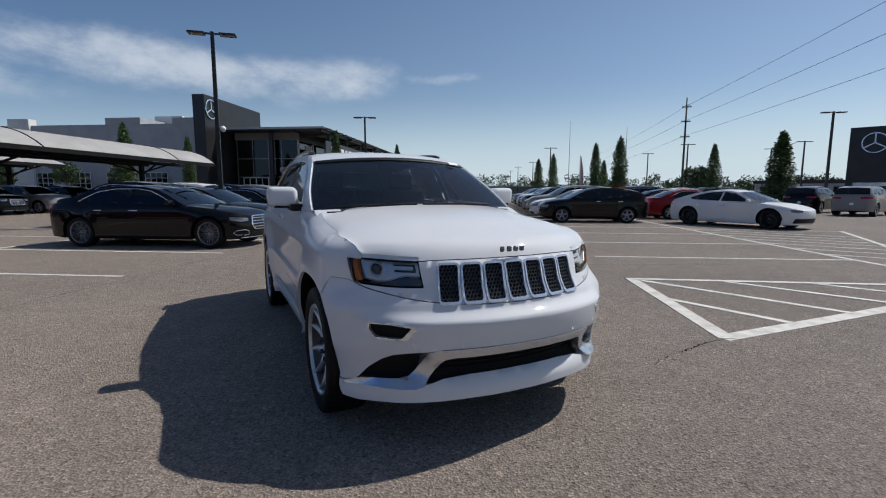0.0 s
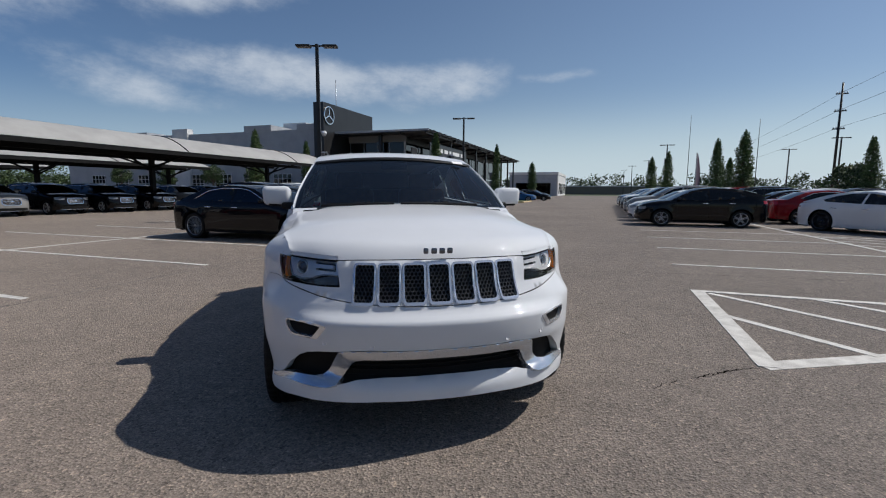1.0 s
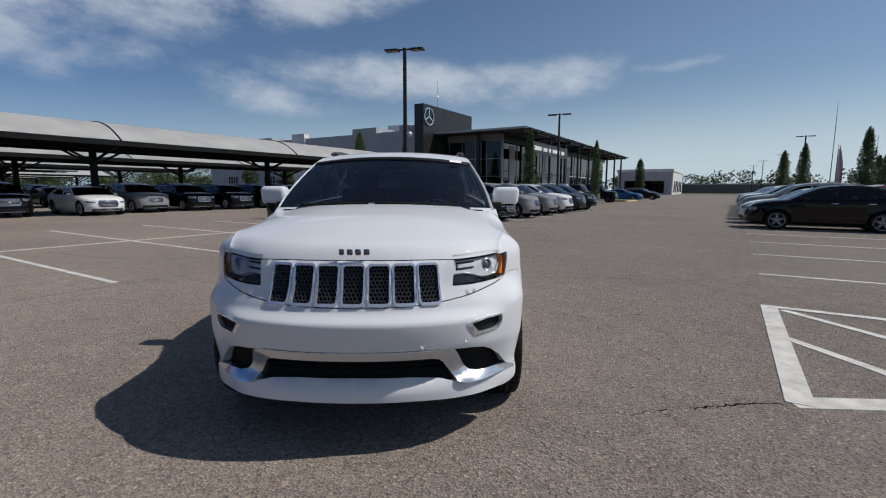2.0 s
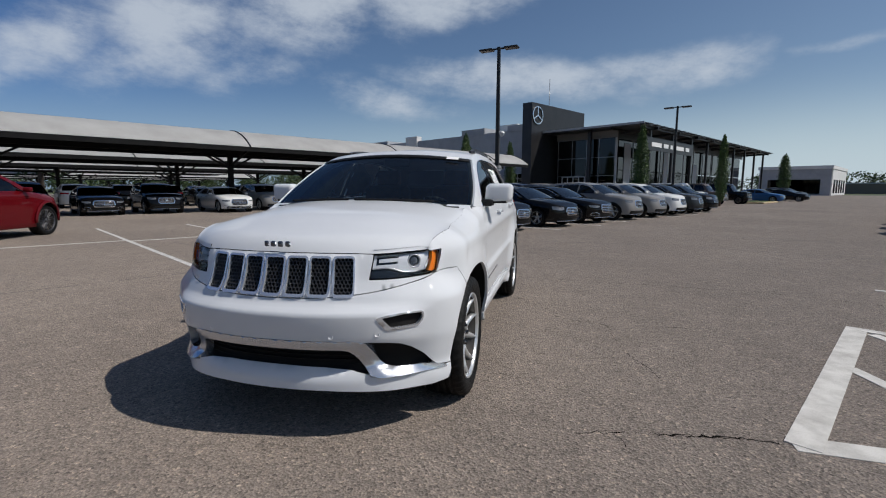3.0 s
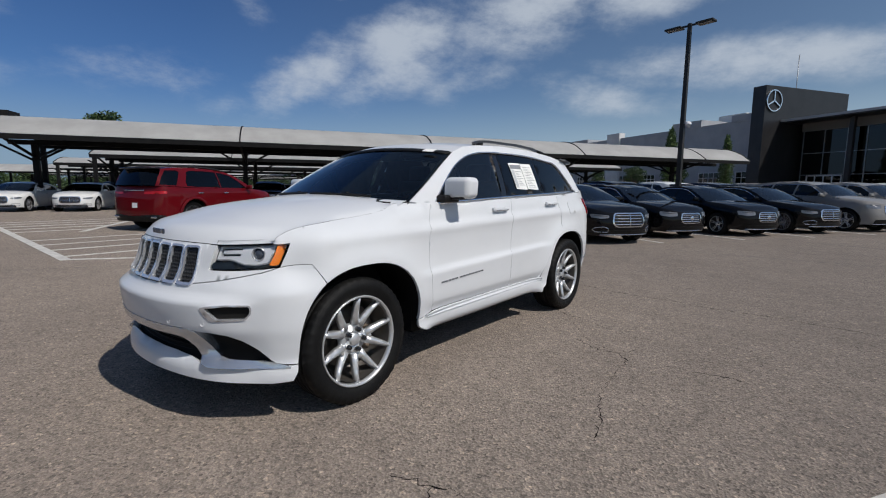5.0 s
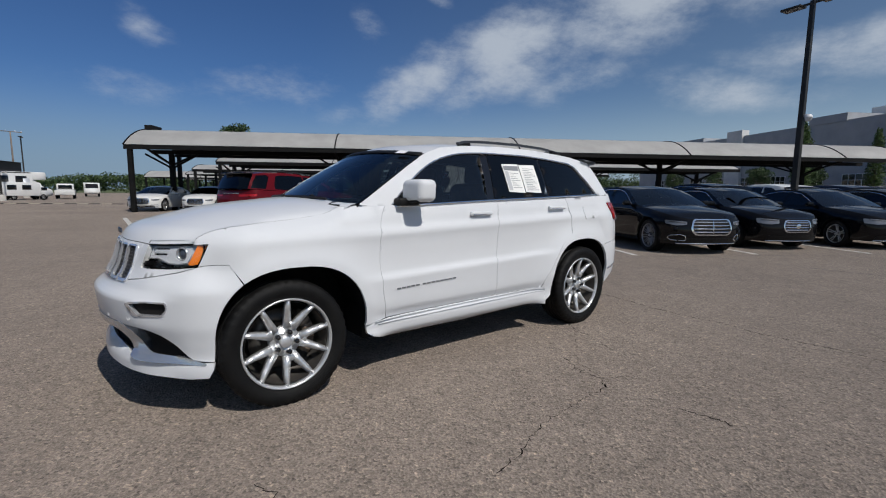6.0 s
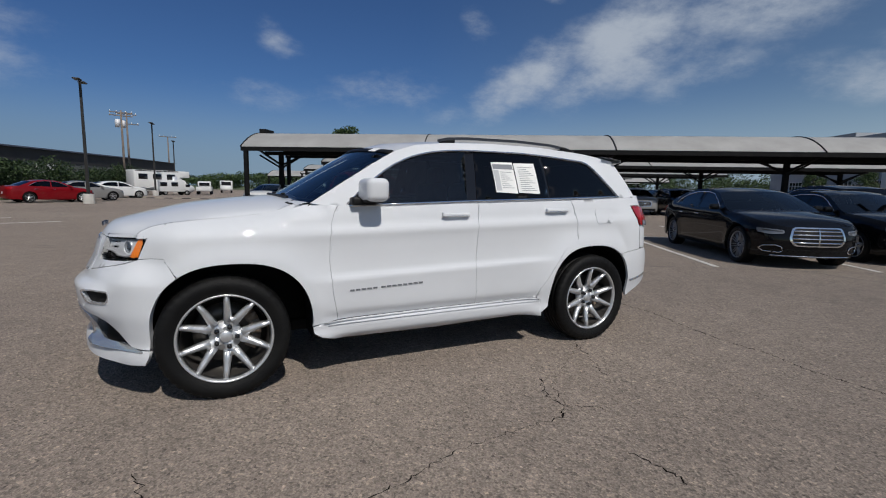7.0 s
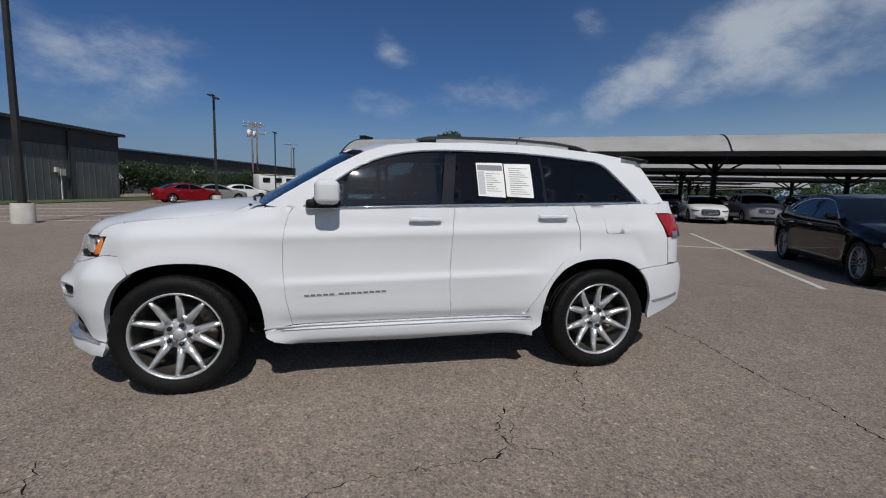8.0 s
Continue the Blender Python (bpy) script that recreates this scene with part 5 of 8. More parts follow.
        part("taillight", patch(rounded([(sg * (sh.S - t1), za + 0.01), (sg * (sh.S - t1), zc), (sg * (sh.S - t0 - 0.004), zc - 0.02), (sg * (sh.S - t0 - 0.004), za)], 0.02), lambda a, b: sh.P(a, b, 0.005), 0.07, depth=0.008), REDLENS, root, "red taillight")
        if kind == "tall":
            part("rear_valance", patch([(sg * (sh.S - 0.95), 0.26), (sg * (sh.S - 0.9), 0.43), (sg * (sh.S - 0.62), 0.45), (sg * (sh.S - 0.004), 0.40), (sg * (sh.S - 0.004), 0.26)], lambda a, b: sh.P(a, b, 0.006), 0.07, depth=0.008), BLACK, root, "black lower bumper")
            part("exhaust_tip", rbox(bmesh.new(), sh.P(sg * (sh.S - 0.62), 0.375, 0.012), (0.03, 0.20, 0.055), 0.012, seg=2), CHROME, root, "bright exhaust surround")
            for x in (d["fa"], d["ra"]):
                lip_ = [sh.P(X(q), z, 0.004) for q, z in arc(x, hz, A + 0.03, -6, 186, 18)]
                part("arch_flare", ribbon(bmesh.new(), [Vector((p.x, sg * p.y, p.z)) for p in lip_], 0.075, 0.045, [Vector((0, sg, 0.25))] * len(lip_)), PAINT, root, "flared wheel-arch lip")
            part("roof_rail", ribbon(bmesh.new(), [G2(x, z + 0.035, -0.10, sg) for x, z in d["gh"][4:9]], 0.03, 0.03, (0, 0, 1)), STEEL_D, root, "dark roof rail")
        for x in (d["fa"], d["ra"]):
            wheel(root, x, sg * (d["hw"] - 0.02 - d["W"] / 2), d["R"], d["W"], d["rim"], d["wheel"], d["alloy"], sg > 0)
            bm = bmesh.new()
            q = [[bm.verts.new((x + (A + 0.012) * math.cos(a), sg * y, hz + (A + 0.012) * math.sin(a))) for a in np.linspace(-0.1, math.pi + 0.1, 15)] for y in (d["hw"] - 0.36, d["hw"] - 0.03)]
            for k in range(14):
                bm.faces.new((q[0][k], q[0][k + 1], q[1][k + 1], q[1][k]))
            bm.faces.new(q[0])
            part("wheel_well", bm, DARKIN, root)
    # roof and screens
    gh = d["gh"]
    it = max(range(len(gh)), key=lambda i: gh[i][1])
    iend = [i for i in range(len(gh)) if i > it and gh[i][1] < zb + 0.13][0]
    rear_i = it + 2 if not (kind == "boxy" or kind in ("wagon", "tall")) else iend - 2
    re = [G2(*p) for p in gh[3:rear_i + 1]]
    dn = []
    for a, b in zip(re, re[1:]):
        dn += [a.lerp(b, k / 3) for k in range(3)]
    dn.append(re[-1])
    part("roof", cap(bmesh.new(), dn, lambda i: 0.035, 2.2, 8, lambda i: 0.10 * smooth01(-0.6, 0.3, dn[i].x) - 0.06 * smooth01(-1.0, -2.0, dn[i].x)), PAINT, root)
    wq = [G2(gh[1][0] + (gh[3][0] - gh[1][0]) * k / 5, np.interp(k / 5, (0, 0.58, 1), (gh[1][1], gh[2][1], gh[3][1]))) for k in range(6)]
    part("windshield", cap(bmesh.new(), wq, lambda i: 0.012 + 0.023 * i / 5, 2, 8, lambda i: 0.15 - 0.05 * i / 5), GLASS, root, "windshield")
    bk = [G2(*p) for p in gh[rear_i:iend + 1]]
    part("rear_glass", cap(bmesh.new(), bk, lambda i: 0.035 - 0.02 * i / max(1, len(bk) - 1), 2, 8, lambda i: -0.06 - 0.05 * i / max(1, len(bk) - 1)), GLASS_D, root, "dark rear glass")
    if kind == "tall":
        part("spoiler", rbox(bmesh.new(), (-2.20, 0, 1.655), (0.24, 1.16, 0.035), 0.012, seg=2), GLOSSB, root, "black roof spoiler")
        part("bright_strip", ribbon(bmesh.new(), [sh.P(q, 1.075, 0.006) for q in (-sh.S + 0.35, -sh.S + 0.18, -sh.S + 0.003)] + [sh.P(q, 1.075, 0.006) for q in (sh.S - 0.18, sh.S - 0.35)], 0.02, 0.01, (-1, 0, 0)), CHROME, root, "chrome strip over the plate")
    if kind == "limousine":
        for sg in (1, -1):
            loop = [(sg * s, z) for s, z in ((0.55, 0.33), (0.57, 0.40), (0.66, 0.43), (0.86, 0.41), (0.93, 0.36), (0.86, 0.31), (0.60, 0.30), (0.55, 0.33))]
            part("intake_trim", ribbon(bmesh.new(), [sh.P(a, b, 0.005) for a, b in loop], 0.016, 0.012, (1, 0, 0)), CHROME, root, "chrome loop round the side intake")
    # nose
    gw, za, zc = d["grille"]
    if gw:
        gp = rounded([(-gw * 0.82, za), (gw * 0.82, za), (gw, za + 0.12), (gw * 0.9, zc), (-gw * 0.9, zc), (-gw, za + 0.12)], 0.07)
        inner = [(s * 0.92, (za + zc) / 2 + (z - (za + zc) / 2) * 0.88) for s, z in gp]
        g_ = part("grille", patch(gp, lambda a, b: sh.P(a, b, 0.003), 0.08), BLACK, root, "dark grille with chrome frame")
        part("grille_frame", patch(gp, lambda a, b: sh.P(a, b, 0.012), 0.05, [inner], 0.012), CHROME, g_)
        for k in range(4):
            z = za + (zc - za) * (0.2 + 0.2 * k)
            part("grille_bar", ribbon(bmesh.new(), [sh.P(s, z, 0.004) for s in np.linspace(-gw * 0.88, gw * 0.88, 9)], 0.026, 0.008, (1, 0, 0.2)), CHROME, g_)
        if kind == "limousine":
            part("grille_bar", ribbon(bmesh.new(), [sh.P(0, z, 0.008) for z in np.linspace(za + 0.03, zc - 0.02, 6)], 0.02, 0.01, (1, 0, 0.2)), CHROME, g_)
        else:
            part("badge", lathe(bmesh.new(), [(0.001, 0.01), (0.045, 0.008), (0.06, 0.0)], 20), CHROME, g_).matrix_basis = Matrix.Translation(sh.P(0, (za + zc) / 2, 0.012)) @ Vector((1, 0, 0)).to_track_quat("Y", "Z").to_matrix().to_4x4()
    lw, za, zc = d["low"]
    part("lower_intake", patch(rounded([(-lw, za), (lw, za), (lw * 0.92, zc), (-lw * 0.92, zc)], 0.04), lambda a, b: sh.P(a, b, 0.003), 0.08, depth=0.004), BLACK, root)
    part("intake_trim", ribbon(bmesh.new(), [sh.P(s, za + 0.02, 0.004) for s in np.linspace(-lw, lw, 13)], 0.02, 0.008, (1, 0, 0)), CHROME if gw else BLACK, root)
    zz = 0.62 if hatch else 0.55
    part("rear_plate", patch([(-sh.S + 0.17, zz), (-sh.S + 0.17, zz + 0.13), (-sh.S, zz + 0.13), (-sh.S, zz)], lambda a, b: sh.P(a, b, 0.006), 0.1), PLATE, root)
    bm = cube(bmesh.new(), d["xr"] + 0.25, d["xf"] - 0.3, -d["hw"] + 0.32, d["hw"] - 0.32, z0, z0 + 0.1)
    cube(bm, d["ra"] + A + 0.05, d["fa"] - A - 0.05, -d["hw"] + 0.06, d["hw"] - 0.06, z0 + 0.01, z0 + 0.14)
    cube(bm, -0.2, 0.0, -0.6, 0.6, z0 + 0.1, zb + 0.18)
    cube(bm, -1.2, -1.0, -0.65, 0.65, z0 + 0.1, zb + 0.12)
    cube(bm, d["panes"][0][0][0] - 0.15, cowl - 0.22, -0.65, 0.65, zb - 0.3, zb - 0.04)
    part("interior", bm, DARKIN, root, smooth=False)
    return root


def place_car(kind, colour, x, y, heading, label, category="car", group=""):
    m = pose(x, y, 0, 0, 0, heading)
    if kind not in PROTO:
        root = PROTO[kind] = build_car(kind, label, category, group, m)
    else:
        root = tagged(copy_thing(PROTO[kind], m), label, category, group)
    for o in root.children:
        if o.name.split(".")[0] in PAINTED:
            o.color = (*colour, 1)
    return root


# ---- the lot ----
def asphalt():
    m = mat("worn_asphalt", rough=0.85, spec=0.4)
    nt = m.node_tree
    b = nt.nodes["Principled BSDF"]
    b.inputs["Diffuse Roughness"].default_value = 0.45
    big = noise_tex(m, 0.22, 5.0, 0.55)
    mid = noise_tex(m, 3.0, 6.0, 0.65)
    fine = noise_tex(m, 95.0, 2.0, 0.6)
    base = ramp(m, big.outputs[0], [(0.32, (0.225, 0.191, 0.166)), (0.68, (0.287, 0.244, 0.210))])
    stain = ramp(m, mid.outputs[0], [(0.30, (0.88, 0.87, 0.86)), (0.62, (1.06, 1.05, 1.04))])
    vor = node(m, "ShaderNodeTexVoronoi", Scale=74.0, Randomness=1.0)
    vor2 = node(m, "ShaderNodeTexVoronoi", Scale=50.0, Randomness=1.0)
    tc = nt.nodes.new("ShaderNodeTexCoord")
    nt.links.new(tc.outputs["Object"], vor.inputs["Vector"])
    nt.links.new(tc.outputs["Object"], vor2.inputs["Vector"])
    pick = ramp(m, vor2.outputs["Color"], [(0.0, (0.55, 0.55, 0.55)), (0.16, (0.94, 0.94, 0.94)), (0.84, (1.0, 1.0, 1.0)), (0.95, (1.55, 1.50, 1.42))])
    mott = ramp(m, noise_tex(m, 17.0, 4.0, 0.7).outputs[0], [(0.36, (0.91, 0.91, 0.91)), (0.64, (1.07, 1.07, 1.07))])
    stone = ramp(m, vor.outputs["Color"], [(0.0, (0.38, 0.37, 0.36)), (0.28, (0.80, 0.79, 0.78)), (0.62, (1.06, 1.05, 1.03)), (0.86, (1.26, 1.22, 1.17)), (1.0, (1.85, 1.75, 1.62))])
    grit = ramp(m, fine.outputs[0], [(0.35, (0.70, 0.70, 0.70)), (0.65, (1.25, 1.25, 1.25))])
    last = base
    for k in (stain, stone, grit, pick, mott):
        x = nt.nodes.new("ShaderNodeMix")
        x.data_type, x.blend_type = "RGBA", "MULTIPLY"
        x.inputs[0].default_value = 1.0
        nt.links.new(last.outputs[2] if last is not base else base.outputs[0], x.inputs[6])
        nt.links.new(k.outputs[0], x.inputs[7])
        last = x
    # grass takes over far from the lot
    far = node(m, "ShaderNodeVectorMath")
    far.operation = "LENGTH"
    nt.links.new(tc.outputs["Object"], far.inputs[0])
    rg = nt.nodes.new("ShaderNodeMapRange")
    rg.inputs["From Min"].default_value, rg.inputs["From Max"].default_value = 150, 175
    nt.links.new(far.outputs["Value"], rg.inputs["Value"])
    gx = nt.nodes.new("ShaderNodeMix")
    gx.data_type = "RGBA"
    grass = ramp(m, mid.outputs[0], [(0.3, (0.05, 0.075, 0.025)), (0.7, (0.10, 0.12, 0.05))])
    nt.links.new(rg.outputs[0], gx.inputs[0])
    nt.links.new(last.outputs[2], gx.inputs[6])
    nt.links.new(grass.outputs[0], gx.inputs[7])
    nt.links.new(gx.outputs[2], b.inputs["Base Color"])
    bp = node(m, "ShaderNodeBump", Strength=0.9, Distance=0.008)
    mx = nt.nodes.new("ShaderNodeMath")
    mx.operation = "ADD"
    nt.links.new(vor.outputs["Distance"], mx.inputs[0])
    nt.links.new(fine.outputs[0], mx.inputs[1])
    nt.links.new(mx.outputs[0], bp.inputs["Height"])
    nt.links.new(bp.outputs[0], b.inputs["Normal"])
    return m


ASPHALT = asphalt()
LINE = vary(mat("worn_line_paint", rough=0.7), 6.0, (0.42, 0.40, 0.37), (0.64, 0.62, 0.58), 0.30, 0.62, bump=0.3, bump_scale=90)
CRACK = mat("crack_dark", (0.016, 0.014, 0.013), 1.0, spec=0.0)
SEAL = vary(mat("joint_seal", rough=0.8), 3.0, (0.05, 0.046, 0.043), (0.10, 0.092, 0.084))
CONC = vary(mat("concrete", rough=0.85), 2.5, (0.42, 0.40, 0.37), (0.55, 0.53, 0.49), bump=0.2, bump_scale=60)
POLE = vary(mat("dark_bronze_pole", rough=0.5, metal=0.2), 3.0, (0.018, 0.017, 0.016), (0.03, 0.028, 0.026))
bm = bmesh.new()
g = 3000
vs = [bm.verts.new((x, y, 0)) for x, y in ((-g, -g), (g, -g), (g, g), (-g, g))]
bm.faces.new(vs)
tagged(part("ground", bm, ASPHALT), "worn grey-brown asphalt of an open car lot", "ground", kind="structure")

MARKS = []


def stripe(x0, y0, x1, y1, w=0.10):
    a, b = Vector((x0, y0, 0)), Vector((x1, y1, 0))
    h = 0.004 + 0.0011 * (len(MARKS) % 5)
    bm = bar(bmesh.new(), a + Vector((0, 0, h / 2)), b + Vector((0, 0, h / 2)), w, h)
    MARKS.append(tagged(part("line_marking", bm, LINE, smooth=False), "worn white painted line on asphalt", "road marking", "parking lot lines", "structure"))


for k in range(0, 12):
    y = 4.16 + 2.743 * k
    stripe(-15.2, y, -4.27, y)
stripe(-10.22, 0.2, -10.2, 4.1)
stripe(-9.95, 4.1, -9.75, 37.0)
# hatched island between the two blocks of stalls
HY = 0.36
stripe(-10.9, 0.78 + HY, -4.95, 0.98 + HY, 0.14)
stripe(-4.95, 1.02 + HY, -5.05, -0.36 + HY, 0.12)
stripe(-4.98, -0.40 + HY, -17.2, -7.45 + HY, 0.16)
stripe(-11.0, -2.2 + HY, -15.6, -2.25 + HY, 0.16)
for k in range(9):
    x1, y1 = -6.4 - 1.38 * k, (0.88 - 0.03 * k if k < 4 else -2.3)
    x0 = x1 + 0.8
    for _ in range(6):
        y0 = -0.40 + 0.577 * (x0 + 4.98)
        x0 = x1 + (y1 - y0) * 0.62
    stripe(min(x0, -5.1), y0 + HY, x1, y1 + HY, 0.10)
for k in range(0, 16):
    y = 10.07 + 2.743 * k
    stripe(3.6, y, 8.55, y + 0.02)
stripe(8.62, 8.2, 8.2, 26.0, 0.12)
stripe(13.26, 17.25, 9.2, 8.48, 0.12)
stripe(8.4, 17.75, 13.2, 17.22, 0.10)
for k in range(7):
    y = 11.0 + 1.08 * k
    u = (0.463 * y - 3.277) / 1.301
    stripe(8.58, y, 8.52 + u, y - 0.65 * u, 0.09)
for x, y in ((-5.3, -10.3), (-6.2, -13.2), (-7.4, -16.1), (-8.8, -19.0), (-10.2, -21.9)):
    stripe(x + 0.8, y - 1.9, x - 4.2, y + 1.5, 0.10)
# hatched triangle at the end of the near row
stripe(3.61, 4.68, 3.60, 7.64, 0.16)
stripe(3.6, 7.58, 8.6, 7.52, 0.12)
stripe(3.56, 4.69, 8.6, 7.46, 0.16)
for x0, y0, x1, y1 in ((3.66, 6.27, 4.55, 5.27), (3.72, 7.47, 5.46, 5.76), (4.93, 7.51, 6.36, 6.26), (6.14, 7.50, 7.15, 6.70)):
    stripe(x0, y0, x1, y1, 0.10)

# cracks and joints


def crack(pts, w, material, label, seed, rough=0.04):
    rnd = random.Random(seed)
    P = []
    for (x0, y0), (x1, y1) in zip(pts, pts[1:]):
        n = max(2, int(math.hypot(x1 - x0, y1 - y0) / 0.022))
        for k in range(n):
            t = k / n
            P.append(Vector((x0 + (x1 - x0) * t + rnd.uniform(-rough, rough) * 0.45, y0 + (y1 - y0) * t + rnd.uniform(-rough, rough) * 0.45, 0)))
    P.append(Vector((*pts[-1], 0)))
    bm = bmesh.new()
    rows = []
    for i, p in enumerate(P):
        d = (P[min(i + 1, len(P) - 1)] - P[max(i - 1, 0)]).normalized()
        s = Vector((-d.y, d.x, 0)) * w * (0.15 + 0.95 * rnd.random() ** 1.5) * (0.25 if i in (0, len(P) - 1) else 1)
        rows.append((bm.verts.new(p - s + Vector((0, 0, 0.0012))), bm.verts.new(p + s + Vector((0, 0, 0.0012)))))
    for (a, b), (c, e) in zip(rows, rows[1:]):
        bm.faces.new((a, c, e, b))
    tagged(part("crack", bm, material, smooth=False), label, "crack", "cracks in the asphalt", "structure")


for i, (pts, w) in enumerate([
        ([(0.45, 6.31), (0.62, 6.30), (0.84, 6.34), (1.10, 6.36), (1.24, 6.39)], 0.005),
        ([(1.35, 5.92), (1.53, 5.91), (1.63, 5.93), (1.76, 6.02), (1.92, 5.98)], 0.009),
        ([(1.76, 6.02), (1.75, 6.18), (1.79, 6.30)], 0.004),
        ([(2.23, 6.25), (2.31, 6.33), (2.38, 6.42), (2.47, 6.45)], 0.008),
        ([(-1.07, 7.05), (-0.68, 7.32), (-0.1, 7.50), (0.27, 7.66), (0.55, 7.85), (0.89, 7.95), (1.45, 8.30), (1.68, 8.38), (2.46, 8.79), (3.36, 8.98), (6.0, 9.25)], 0.010),
        ([(1.92, 5.98), (2.10, 5.70), (2.25, 5.50), (2.40, 5.35), (2.60, 5.21), (2.76, 5.04)], 0.0045),
        ([(0.53, 6.33), (1.05, 6.14), (1.47, 5.97), (1.76, 6.04)], 0.003),
        ([(2.72, 3.96), (2.80, 4.06), (2.86, 4.12), (2.93, 4.20), (3.07, 4.30), (3.20, 4.42), (3.38, 4.56), (3.54, 4.66)], 0.007),
        ([(3.07, 4.30), (3.20, 4.42), (3.38, 4.56)], 0.011), ([(2.86, 4.12), (2.93, 4.08), (2.98, 4.02)], 0.004)]):
    crack(pts, w * 0.85, CRACK, "thin dark crack in worn asphalt", i + 3)
for i, (pts, w) in enumerate([([(-4.3, 10.9), (-1.86, 12.33), (-0.24, 13.36), (3.4, 13.9)], 0.03), ([(-4.0, -8), (-4.2, 40)], 0.02), ([(3.5, 19), (3.45, 60)], 0.02), ([(-3.5, 16.2), (2.5, 17.0)], 0.05), ([(-9, 4.9), (-6.4, 5.3)], 0.03), ([(-3.2, 25), (2, 25.4)], 0.06)]):
    crack(pts, w, SEAL, "dark sealed joint in the asphalt", i + 40, 0.02)

# ---- light poles ----


def lamp_post(x, y, h, turn=0, base=True, camera_dome=False, heads=2):
    t = thing("street_lamp", "dark bronze parking lot light pole with two flat heads", "street lamp", "parking lot lights", pose(x, y, 0, 0, 0, turn))
    zb = 0.0
    if base:
        part("base", lathe_z([(0.001, 0.62), (0.27, 0.62), (0.30, 0.59), (0.31, 0.0)], 24), CONC, t, "round concrete base")
        zb = 0.6
    bm = bmesh.new()
    vs_ = []
    for z, r in ((zb, 0.085), (h, 0.06)):
        vs_.append([bm.verts.new((i * r, j * r, z)) for i, j in ((-1, -1), (1, -1), (1, 1), (-1, 1))])
    for k in range(4):
        bm.faces.new((vs_[0][k], vs_[0][(k + 1) % 4], vs_[1][(k + 1) % 4], vs_[1][k]))
    bm.faces.new(vs_[1])
    cube(bm, -0.15, 0.15, -0.15, 0.15, zb, zb + 0.05)
    part("pole", bm, POLE, t, smooth=False)
    for sg in (-1, 1)[:heads]:
        bm = cube(bmesh.new(), 0.08, 0.30, -0.03, 0.03, h - 0.10, h - 0.04)
        cube(bm, 0.26, 0.86, -0.19, 0.19, h - 0.12, h - 0.045, bev=0.02)
        o = part("lamp_head", bm, POLE, t, "flat dark lamp head", smooth=False)
        o.matrix_basis = pose(0, 0, 0, 0, 0, 0 if sg > 0 else 180)
        part("lens", cube(bmesh.new(), 0.30, 0.82, -0.16, 0.16, h - 0.127, h - 0.119), LAMPD, o, smooth=False)
    if camera_dome:
        bm = bmesh.new()
        bmesh.ops.create_uvsphere(bm, u_segments=16, v_segments=10, radius=0.09)
        bmesh.ops.translate(bm, verts=bm.verts, vec=(0.2, 0, 3.72))
        cube(bm, 0.06, 0.26, -0.05, 0.05, 3.80, 3.86)
        cyl(bm, 0.11, 0.11, 0.1, pose(0.2, 0, 3.72))
        part("security_camera", bm, PLATE, t, "white dome camera")
    return t


def lathe_z(profile, seg=24):
    bm = lathe(bmesh.new(), profile, seg)
    bmesh.ops.rotate(bm, verts=bm.verts, cent=(0, 0, 0), matrix=Matrix.Rotation(radians(90), 3, "X"))
    zs = [v.co.z for v in bm.verts]
    if max(zs) <= 0.001:
        bmesh.ops.scale(bm, vec=(1, 1, -1), verts=bm.verts)
        bmesh.ops.reverse_faces(bm, faces=bm.faces)
    return bm


lamp_post(-9.33, 17.96, 7.4, 20, True, True)
lamp_post(-8.47, 36.5, 7.1, 10)
lamp_post(-22.35, -19.88, 7.6, 30)
lamp_post(-44.4, -32.4, 8.1, 30)
lamp_post(-61.0, -42.0, 7.8, 30)
lamp_post(-5.27, -10.5, 7.6, 30)
for x, y in ((27.2, 39.2), (38.8, 61), (26.2, 78), (26.4, 63.4), (40.6, 70.9), (9.6, 67), (10, 99), (8, 118), (44, 40), (7, 140)):
    lamp_post(x, y, 7.4, 0)

# ---- parked cars ----
DRED = (0.105, 0.003, 0.006)
BLK, DGR, SIL, WHT, RED, BLU, NAVY, BRZ = (0.004, 0.004, 0.005), (0.03, 0.032, 0.035), (0.23, 0.225, 0.22), (0.72, 0.72, 0.71), (0.20, 0.006, 0.010), (0.03, 0.10, 0.25), (0.008, 0.012, 0.03), (0.10, 0.08, 0.07)
NAMES = {DRED: "dark red", BLK: "black", DGR: "dark grey", SIL: "silver grey", WHT: "white", RED: "deep red", BLU: "blue", NAVY: "navy blue", BRZ: "bronze grey"}
SORT = {"limousine": "luxury saloon", "saloon": "four-door saloon", "wagon": "SUV", "crossover": "crossover", "fastback": "low fastback", "boxy": "boxy off-roader", "tall": "SUV"}


def park(kind, col, x, y, heading, where, group):
    return place_car(kind, col, x, y, heading, f"{NAMES[col]} {SORT[kind]} {where}", "car", group)


